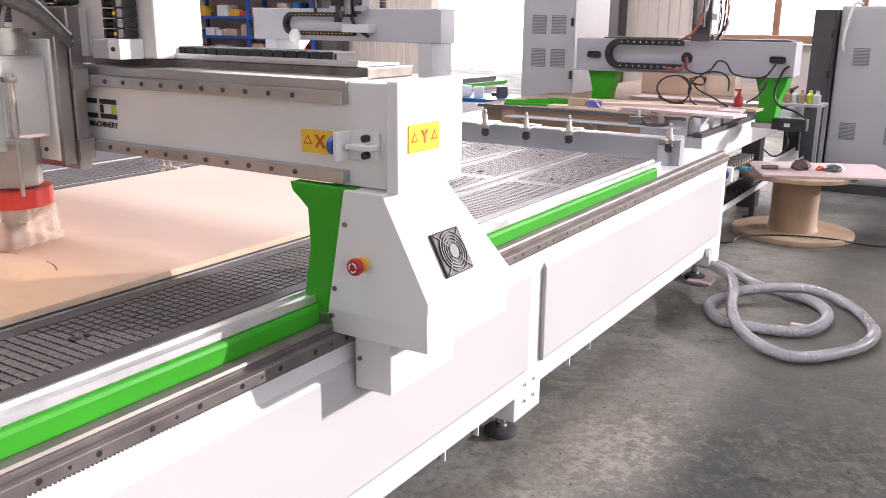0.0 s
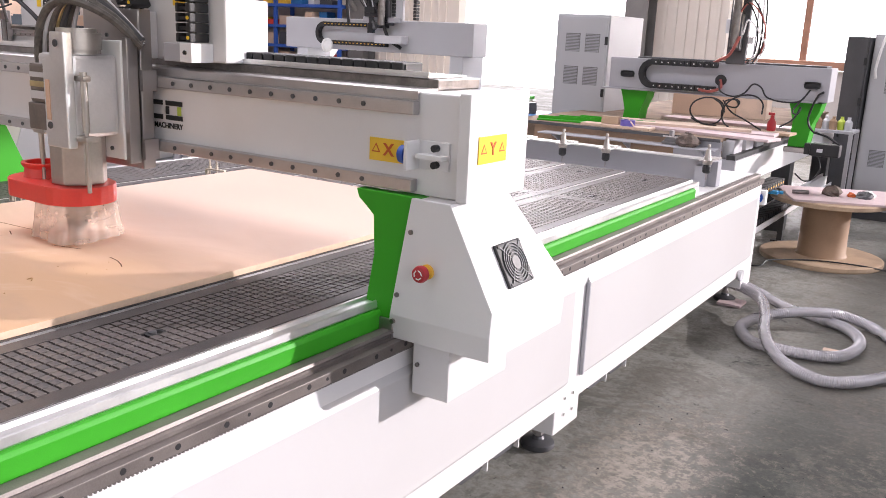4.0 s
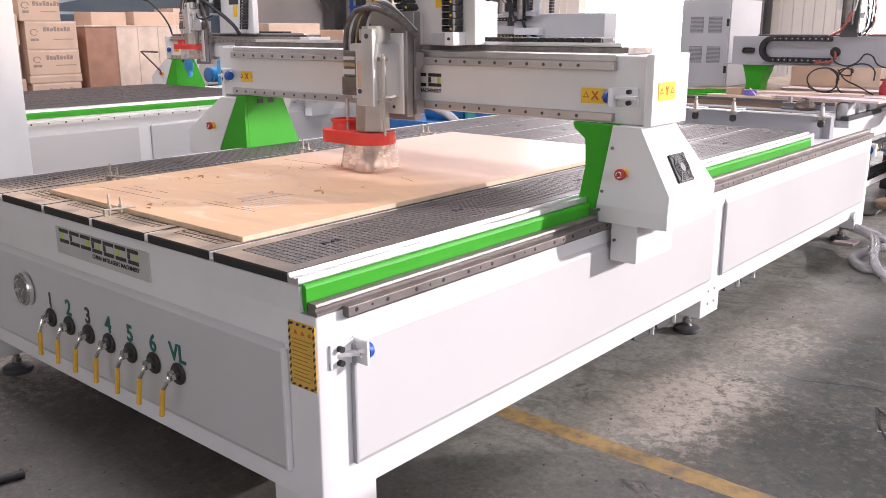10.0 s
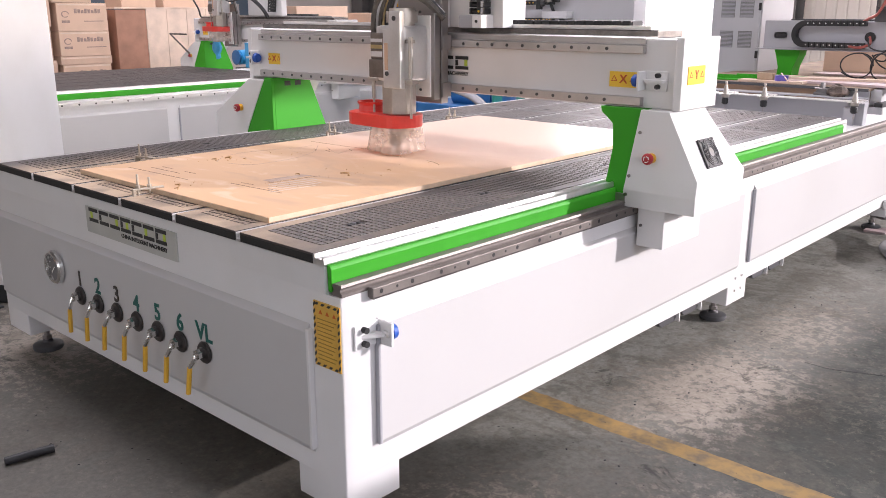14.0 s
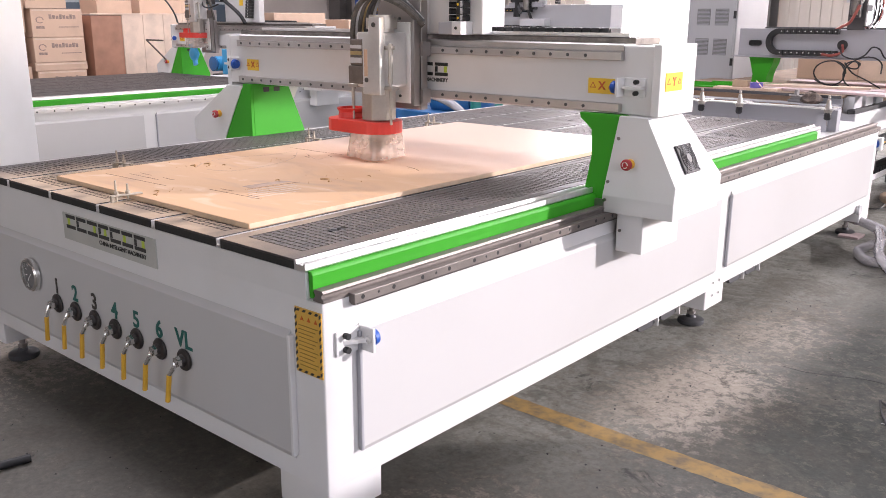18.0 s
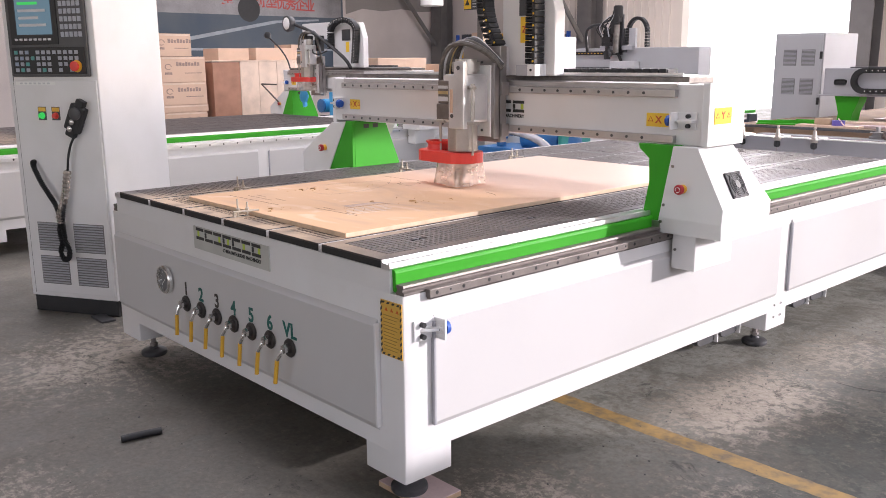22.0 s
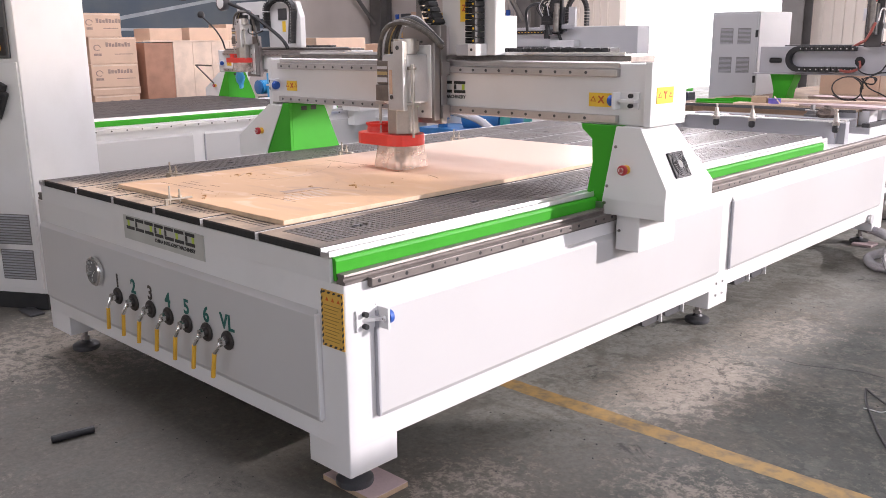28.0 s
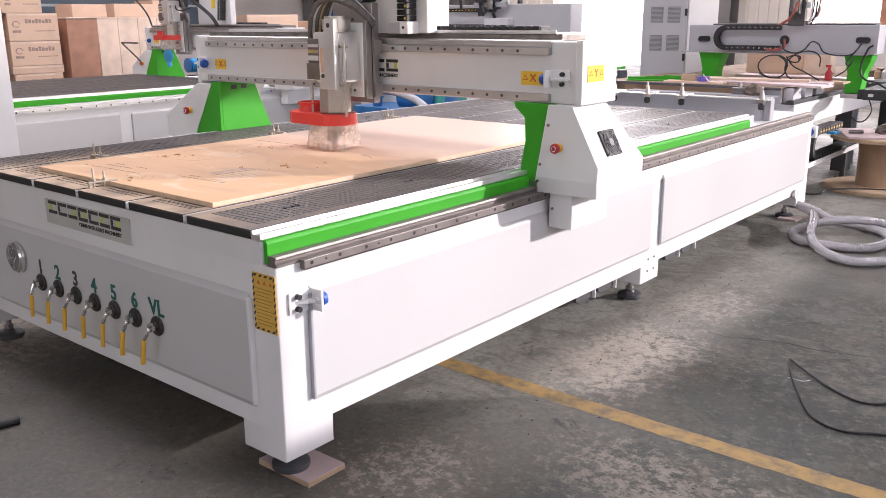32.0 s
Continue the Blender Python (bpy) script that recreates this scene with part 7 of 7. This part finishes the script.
    for k in range(5):
        o = thing("bottle", "small white and yellow bottle on the shelf", "bottle", (-0.10 + k * 0.06, 7.72 + 0.03 * (k % 2), 0.88), group="shelf bottles")
        part("flask", mesh(lathe([(0.03, 0), (0.032, 0.01), (0.032, 0.07), (0.014, 0.09), (0.014, 0.11)], (0, 0, 0), n=14)), (CORE, GREY, CORE, LIME, CABGREY)[k], o, smooth=True)


on_the_right_bed()


def isolator():
    s = thing("isolator_switch", "white switch box with a blue rotary knob on the machine end", "switch", (0.03, 5.135, 0.60))
    part("box", mesh(box(0, 0.10, 0, 0.05, 0, 0.09, 0.006)), DIAL, s)
    part("knob", mesh(lathe([(0.034, 0.0), (0.034, -0.012), (0.026, -0.018)], (0.052, 0.0, 0.045), "y"), box(0.046, 0.058, -0.034, -0.016, 0.018, 0.072, 0.003)), BLUE, s, "blue rotary knob", True)


isolator()


def tall_cabinet(name, label, at, turn, w, d, h, vents, mat, side=None):
    c = thing(name, label, "cabinet", at, turn)
    part("plinth", mesh(box(0.01, w - 0.01, 0.01, d - 0.01, 0, 0.09)), DARK, c)
    part("body", mesh(box(0, w, 0, d, 0.09, h, 0.006)), mat, c)
    part("door", mesh(box(0.015, w - 0.015, -0.014, -0.0005, 0.11, h - 0.02, 0.003)), mat, c)
    for vx, vz in vents:
        v = part("vent", mesh(box(vx, vx + 0.135, -0.0165, -0.0142, vz, vz + 0.155)), VENTGREY, c)
        for k in range(12):
            part("louvre", mesh(box(vx + 0.004, vx + 0.131, -0.019, -0.0166, vz + 0.004 + k * 0.0125, vz + 0.010 + k * 0.0125)), MIDGREY, v)
    for z in (0.55, 1.05, h - 0.25):
        part("hinge", mesh(box(w - 0.03, w - 0.005, -0.03, -0.0142, z, z + 0.07, 0.004)), BLACK, c)
    if side:
        part("side_sheet", mesh(box(-0.006, -0.0005, 0.02, d - 0.02, 0.1, h - 0.02)), side, c)
    return c


tall_cabinet("electric_cabinet", "tall grey electric cabinet with four louvred vents", (-2.2, 6.85, 0), 0, 0.50, 0.75, 1.74,
             [(0.10, 1.425), (0.285, 1.425), (0.10, 1.145), (0.285, 1.145)], CABGREY)
tall_cabinet("electric_cabinet", "tall grey cabinet with louvred vents beside the cable drum", (0.12, 8.6, 0), 0, 0.75, 0.6, 1.69,
             [(0.14, 1.17), (0.5, 1.13), (0.10, 0.50), (0.48, 0.48)], CABGREY)
k = tall_cabinet("narrow_cabinet", "narrow dark grey steel cabinet", (-0.10, 8.55, 0), -6, 0.20, 0.5, 1.66, [], DARK)
part("latch", mesh(box(0.03, 0.05, -0.03, -0.0142, 0.75, 0.88, 0.004)), BLACK, k)
p = part("lifting_rod", mesh(pipe([(0.18, 8.55, 1.30), (0.17, 8.54, 1.40), (0.22, 8.53, 1.69), (0.30, 8.53, 1.71)], 0.012, 8)), DIAL, None, smooth=True)
tagged(p, "bent white steel rod leaning on the grey cabinet", "rod")


def cable_drum():
    c = thing("cable_drum", "empty wooden cable drum used as a table", "cable drum", (0.25, 6.62, 0))
    part("lower_flange", mesh(lathe([(0.43, 0.0), (0.435, 0.01), (0.435, 0.035), (0.42, 0.04), (0.19, 0.041)], (0, 0, 0), n=40)), DRUM, c)
    part("core", mesh(lathe([(0.185, 0.041), (0.172, 0.06), (0.168, 0.2), (0.168, 0.36), (0.172, 0.44)], (0, 0, 0), n=32)), CORE, c, "brown drum core", True)
    part("upper_flange", mesh(lathe([(0.40, 0.44), (0.41, 0.445), (0.41, 0.47), (0.40, 0.475)], (0, 0, 0), n=40)), DRUM, c)
    b = thing("table_board", "thin pale board lying on the cable drum", "board", (0.36, 6.72, 0.475), 24)
    part("board", mesh(box(-0.46, 0.50, -0.36, 0.30, 0, 0.016, 0.002)), PINKBOARD, b)
    rng = random.Random(3)
    for x, y, m, s, nm, lab in ((0.26, 6.62, RAG, 0.05, "crumpled_paper", "crumpled brown paper on the table board"), (0.39, 6.66, ORANGEINK, 0.022, "orange_scrap", "orange plastic scrap on the table board"), (0.50, 6.72, DIAL, 0.035, "crumpled_bag", "crumpled white plastic bag on the table board"), (0.48, 6.66, DARK, 0.035, "dark_case", "small dark case on the table board")):
        o = part(nm, mesh(lathe([(s * 1.3, 0.0), (s * 1.5, s * 0.4), (s * 1.1, s * 0.9), (s * 0.4, s * 1.2)], (x, y, 0.4912), n=9)), m)
        for v in o.data.vertices:
            v.co += Vector((rng.uniform(-0.4, 0.4) * s, rng.uniform(-0.4, 0.4) * s, rng.uniform(0, 0.3) * s if v.co.z > 0.495 else 0))
        tagged(o, lab, "clutter")
    t = part("steel_tube", mesh(rod((0.02, 6.46, 0.506), (0.12, 6.52, 0.506), 0.015)), DARKSTEEL, None, smooth=True)
    tagged(t, "short dark steel tube on the table board", "tube")
    t = part("steel_tube", mesh(rod((-0.16, 6.42, 0.502), (-0.02, 6.40, 0.502), 0.011)), STEEL, None, smooth=True)
    tagged(t, "thin bright steel tube on the table board", "tube")
    o = part("blue_fitting", mesh(box(-0.12, -0.05, 6.30, 6.36, 0.4912, 0.515, 0.005), rod((-0.045, 6.33, 0.505), (-0.02, 6.34, 0.505), 0.012)), LIGHTBLUE)
    tagged(o, "small light blue plastic fitting on the board", "fitting")
    o = part("angle_bracket", mesh(box(-0.20, -0.13, 6.36, 6.366, 0.4912, 0.56, 0.001), box(-0.20, -0.13, 6.31, 6.3595, 0.4912, 0.497, 0.001)), GREY)
    tagged(o, "grey steel angle bracket on the board", "bracket")
    w = part("floor_wire", mesh(pipe([(-0.3, 5.95, 0.006), (-0.05, 5.98, 0.02), (0.0, 6.10, 0.047), (0.25, 6.32, 0.047), (0.55, 6.40, 0.047), (0.78, 6.52, 0.010), (0.95, 6.60, 0.006), (1.15, 6.95, 0.006), (1.6, 7.5, 0.006)], 0.006, 6)), BLACK, None, smooth=True)
    tagged(w, "thin black wire lying across the drum flange", "cable")


cable_drum()


def floor_hose():
    pts = [(0.0, 4.99, 0.135), (0.134, 4.945, 0.115), (0.252, 4.833, 0.10), (0.335, 4.58, 0.095), (0.40, 4.30, 0.085), (0.50, 4.10, 0.05), (0.628, 3.971, 0.034), (0.77, 3.91, 0.032), (0.898, 3.996, 0.032), (1.027, 4.207, 0.032), (1.066, 4.40, 0.032),
           (1.055, 4.54, 0.032), (0.948, 4.80, 0.032), (0.815, 4.95, 0.040), (0.67, 4.93, 0.075), (0.525, 4.80, 0.094), (0.375, 4.68, 0.080), (0.272, 4.60, 0.045), (0.240, 4.47, 0.033), (0.282, 4.352, 0.032), (0.359, 4.246, 0.032), (0.447, 4.23, 0.032),
           (0.609, 4.23, 0.032), (0.753, 4.292, 0.032), (0.815, 4.435, 0.032), (0.827, 4.602, 0.032), (0.785, 4.74, 0.032), (0.70, 4.85, 0.032), (0.547, 4.93, 0.032), (0.341, 5.03, 0.034), (0.182, 5.15, 0.05), (0.05, 5.20, 0.075)]
    h = part("vacuum_hose", mesh(pipe(pts, 0.0285, 12, 30, 0.0025)), HOSE, None, smooth=True)
    tagged(h, "clear ribbed plastic hose coiled on the floor", "hose")
    part("hose_lining", mesh(pipe(pts, 0.0245, 12, 30, 0.0015)), HOSE, h, smooth=True)
    part("hose_clip", mesh(rod((0.02, 4.985, 0.133), (0.085, 4.962, 0.124), 0.036, n=18)), STEEL, h, smooth=True)
    part("hose_port", mesh(rod((0.04, 4.84, 0.225), (0.125, 4.82, 0.225), 0.027, n=18), lathe([(0.034, 0.112), (0.034, 0.130), (0.022, 0.131)], (0, 4.82, 0.225), "x")), FILM, main, "clear plastic hose port under the frame", True)

    o = part("wood_chip", mesh(box(0.67, 0.79, 4.46, 4.50, 0.0, 0.006, 0.001)), PLY)
    tagged(o, "thin pale wood strip lying inside the hose coil", "offcut")


floor_hose()


def floor_bits():
    pts = [(0.985, 2.15, 0.012), (1.03, 2.02, 0.005), (1.12, 1.833, 0.005), (1.19, 1.70, 0.005), (1.256, 1.615, 0.005), (1.366, 1.582, 0.005), (1.52, 1.655, 0.005), (1.9, 1.75, 0.005), (2.6, 1.6, 0.005), (3.4, 1.9, 0.005)]
    c = part("floor_cable", mesh(pipe(pts, 0.0046, 8, 10)), BLACK, None, smooth=True)
    tagged(c, "thin black cable lying in a loop on the floor", "cable")
    pts = [(0.985, 2.15, 0.012), (1.06, 2.07, 0.014), (1.195, 1.962, 0.006), (1.324, 1.89, 0.005), (1.404, 1.907, 0.005), (1.48, 2.0, 0.005), (1.8, 2.25, 0.005), (2.6, 2.4, 0.005)]
    part("cable_return", mesh(pipe(pts, 0.0046, 8, 10)), BLACK, c, smooth=True)
    g = part("floor_wire", mesh(pipe([(0.547, 2.275, 0.0015), (0.658, 2.273, 0.0015), (0.765, 2.316, 0.0015), (0.887, 2.36, 0.0015), (1.003, 2.358, 0.0015), (1.086, 2.371, 0.0015), (1.25, 2.42, 0.0015)], 0.0009, 6, 5)), DARK)
    tagged(g, "thin dark wire lying on the concrete floor", "wire")
    g = part("string", mesh(pipe([(1.04, 1.959, 0.0018), (1.076, 1.955, 0.004), (1.104, 1.960, 0.0022), (1.124, 1.992, 0.0018)], 0.0018, 6, 5)), DIAL)
    tagged(g, "short white string on the floor beside the cable", "string")
    crumbs = []
    for k in range(90):
        if k < 60:
            x, y = 0.20 + abs(random.gauss(0, 0.17)), random.uniform(0.5, 3.2)
        else:
            x, y = random.uniform(-2.4, 1.3), random.uniform(-1.0, 0.4)
        q = random.choice((0.0015, 0.002, 0.0025, 0.004))
        crumbs.append(rod((x, y, 0.0), (x + random.uniform(-q, q), y + random.uniform(-q, q), q * 1.1), q, q * 0.55, 6))
    tagged(part("floor_grit", mesh(*crumbs), DARK), "dark crumbs of grit scattered on the concrete floor", "grit", kind="stuff")
    s = part("steel_rod", mesh(pipe([(-1.13, -0.455, 0.0145), (-1.118, -0.40, 0.0165), (-1.112, -0.355, 0.015), (-1.10, -0.30, 0.0145)], 0.0145, 14, 6, 0.0008)), BLACK, None, smooth=True)
    tagged(s, "short black hose offcut lying on the floor", "offcut")
    w = part("floor_offcut", mesh(box(-2.98, -2.80, 0.12, 0.2, 0, 0.012, 0.002)), DARK)
    tagged(w, "thin dark offcut on the floor by the cabinet", "offcut")
    b = part("foot_packing", mesh(box(-0.02, 0.12, 4.90, 5.05, 0.0, 0.015)), PINKBOARD)
    tagged(b, "chipboard packing near the far machine foot", "board")


floor_bits()


# ---- far things ----
def cartons():
    rows = ((-9.0, 3.44, 0.0, 0.62, 0.42), (-9.0, 3.46, 0.42, 0.62, 0.42), (-9.0, 3.44, 0.84, 0.66, 0.10), (-9.0, 3.45, 0.94, 0.64, 0.30), (-9.0, 3.45, 1.24, 0.64, 0.34), (-9.0, 3.40, 1.58, 0.50, 0.30),
            (-9.02, 2.72, 0.0, 0.66, 0.45), (-9.02, 2.74, 0.45, 0.66, 0.45), (-9.02, 2.72, 0.9, 0.64, 0.40), (-9.0, 2.73, 1.3, 0.64, 0.36))
    for x, y, z, w, h in rows:
        c = thing("carton", "brown cardboard carton in a stack with faint print", "box", (x, y, z), group="stacked cartons")
        part("carton_body", mesh(box(-0.5, 0, 0, w, 0.001, h - 0.003, 0.004)), CARD, c)
        part("tape", mesh(box(0.0, 0.002, 0.02, w - 0.02, h - 0.03, h - 0.012)), PLY, c)
        if h > 0.25:
            for k in range(8):
                part("print_bar", mesh(box(0.0005, 0.002, w * 0.34 + k * 0.043, w * 0.34 + k * 0.043 + 0.034, h - 0.125, h - 0.070 - 0.008 * (k % 3))), PRINT, c)
            part("print_line", mesh(box(0.0005, 0.002, w * 0.52, w * 0.92, h * 0.34, h * 0.34 + 0.010)), PRINT, c)
            part("printed_mark", mesh(prism([(w * 0.16 + q * math.cos(u * math.pi / 12), h * 0.60 + q * 0.8 * math.sin(u * math.pi / 12)) for q, seq in ((0.050, range(0, 22)), (0.036, range(21, -1, -1))) for u in seq], 0.0005, 0.002, "x")), PRINT, c)
            part("printed_mark", mesh(box(0.0005, 0.002, w * 0.08, w * 0.24, h * 0.30, h * 0.30 + 0.03)), PRINT, c)
    k = thing("plywood_crate", "large pale plywood crate with a red-brown end", "crate", (-9.0, 4.2, 0), group="crates")
    part("crate_end", mesh(box(-0.6, 0.0, 0.0, 0.42, 0, 1.5, 0.004)), REDPLY, k)
    for n in range(4):
        part("crate_board", mesh(box(-0.6, 0.003, 0.424 + n * 0.30, 0.424 + n * 0.30 + 0.296, 0, 1.51, 0.004)), PLY, k)
    part("crate_lid", mesh(box(-0.62, 0.01, -0.01, 1.64, 1.5105, 1.53, 0.002)), PLY, k)
    for y, w, h, t in ((4.35, 0.5, 0.16, 3), (4.95, 0.62, 0.17, -2), (5.55, 0.5, 0.22, 6)):
        c = thing("carton", "flat open cardboard carton lying on the crate", "box", (-9.1, y, 1.531), t, group="cartons on the crate")
        part("carton_body", mesh(box(-0.4, 0, 0, w, 0, h, 0.004)), CARD, c)
    c = thing("carton", "large brown carton behind the router", "box", (-9.6, 7.0, 0.0), -8, group="far cartons")
    part("carton_body", mesh(box(0, 0.9, 0, 0.9, 0, 1.55, 0.01)), CARD, c)
    c = thing("carton", "large brown carton behind the router", "box", (-9.3, 8.1, 0.0), 5, group="far cartons")
    part("carton_body", mesh(box(0, 0.8, 0, 0.8, 0, 1.45, 0.01)), CARD, c)


cartons()


def motor_pumps():
    for n, x in enumerate((-8.75, -8.1, -7.45)):
        p = thing("motor_pump", "light blue electric motor pump on a dark stand", "pump", (x, 5.75, 0), group="motor pumps")
        part("stand", mesh(box(0.02, 0.5, 0.02, 0.4, 0, 0.72, 0.004)), DARK, p)
        part("housing", mesh(box(0.22, 0.5, 0.05, 0.38, 0.7205, 1.06, 0.012)), LIGHTBLUE, p)
        part("motor", mesh(rod((0.12, 0.0, 0.86), (0.12, 0.4, 0.86), 0.10, n=22, bevel=0.015)), LIGHTBLUE, p, smooth=True)
        part("fan_cover", mesh(lathe([(0.09, 0.0), (0.1, -0.03), (0.06, -0.04)], (0.12, 0.0, 0.86), "y")), BLUEPAINT, p, smooth=True)


motor_pumps()


def shelf_rack():
    r = thing("shelf_rack", "blue steel storage rack filled with boxes and parts", "rack", (-13.8, 13.35, 0))
    for x in (0, 1.75, 3.5):
        for y in (0, 0.5):
            part("upright", mesh(box(x, x + 0.07, y, y + 0.06, 0, 2.12)), SHELFBLUE, r)
    levels = (0.25, 0.7, 1.1, 1.5, 1.92)
    for z in levels:
        part("shelf", mesh(box(-0.01, 3.58, -0.02, 0.58, z, z + 0.06, 0.004)), SHELFBLUE, r)
    rng = random.Random(4)
    for z in levels:
        x = 0.1
        while x < 3.3:
            w, h = rng.uniform(0.1, 0.35), rng.uniform(0.08, 0.28)
            m = rng.choice((CARD, CARD, DARK, DIAL, RED, GREY, BLUEPAINT, YELLOW))
            o = thing("stored_box", "small stored box of parts on the blue rack", "box", (-13.8 + x, 13.45, z + 0.06), rng.uniform(-8, 8), group="boxes on the rack")
            part("box_body", mesh(box(0, w, 0, rng.uniform(0.15, 0.35), 0, h, 0.006)), m, o)
            x += w + rng.uniform(0.02, 0.2)


shelf_rack()


def blue_table():
    t = thing("work_table", "blue steel work table with tools and offcuts", "work table", (-3.75, 7.55, 0))
    part("top", mesh(box(0, 0.95, 0, 0.6, 0.72, 0.76, 0.004)), BLUEPAINT, t)
    for x in (0.0, 0.89):
        for y in (0.0, 0.54):
            part("leg", mesh(box(x, x + 0.06, y, y + 0.06, 0, 0.7202)), SHELFBLUE, t)
    part("lower_shelf", mesh(box(0.061, 0.889, 0.061, 0.539, 0.30, 0.32)), DARK, t)
    rng = random.Random(9)
    for k in range(9):
        o = thing("hand_tool", "small workshop tool lying on the blue table", "tool", (-3.7 + k * 0.1, 7.65 + rng.uniform(0, 0.3), 0.76), rng.uniform(0, 90), group="tools on the blue table")
        part("tool_body", mesh(box(0, rng.uniform(0.05, 0.12), 0, 0.05, 0, rng.uniform(0.03, 0.12), 0.006)), rng.choice((DARK, RED, DIAL, BLUE, STEEL)), o)


blue_table()


def pallet_jack():
    j = thing("pallet_jack", "yellow hand pallet truck with a raised handle", "pallet truck", (-10.0, 9.6, 0), 30)
    part("forks", mesh(box(0.1, 1.2, -0.25, -0.1, 0.05, 0.11, 0.01), box(0.1, 1.2, 0.1, 0.25, 0.05, 0.11, 0.01)), YELLOW, j)
    part("pump_body", mesh(box(-0.1, 0.12, -0.25, 0.25, 0.05, 0.5, 0.03), prism([(-0.25, 0.5), (0.25, 0.5), (0.1, 0.85), (-0.1, 0.85)], -0.05, 0.08, "x", 0.01)), YELLOW, j)
    part("drawbar", mesh(rod((-0.05, 0, 0.7), (-0.18, 0, 1.15), 0.025)), DARK, j)
    part("handle_loop", mesh(pipe([(-0.18, 0, 1.13), (-0.19, -0.12, 1.22), (-0.2, -0.14, 1.33), (-0.2, -0.06, 1.40), (-0.2, 0.06, 1.40), (-0.2, 0.14, 1.33), (-0.19, 0.12, 1.22), (-0.18, 0.01, 1.13)], 0.018, 8)), DARK, j, smooth=True)
    for x in (-0.05, 1.1):
        part("wheel", mesh(rod((x, -0.06, 0.07), (x, 0.06, 0.07), 0.07)), BLACK, j, smooth=True)


pallet_jack()


def pallets():
    for x, y, z, n in ((-9.3, 10.4, 0, 0), (-9.3, 10.4, 0.13, 1), (-9.3, 10.4, 0.26, 2)):
        p = thing("wooden_pallet", "pale wooden pallet stacked beside the wall", "pallet", (x, y, z), 15, group="pallets")
        for k in range(7):
            part("slat", mesh(box(0, 1.1, k * 0.16, k * 0.16 + 0.11, 0.105, 0.126, 0.002)), PLY, p)
        for yy in (0, 0.48, 0.96):
            part("stringer", mesh(box(0, 1.1, yy, yy + 0.09, 0.0, 0.105, 0.002)), PLY, p)
    s = thing("white_sheet_stack", "stack of white sheet panels leaning upward", "panel", (-8.6, 8.9, 0), 20)
    part("panel", mesh(prism([(0.0, 0.0), (0.5, 0.0), (1.5, 1.35), (1.42, 1.4)], 0, 0.9, "y", 0.005)), DIAL, s)
    part("base_block", mesh(box(0.0, 1.2, 0.0, 0.9, 0.0, 0.55, 0.02)), DIAL, s)


pallets()
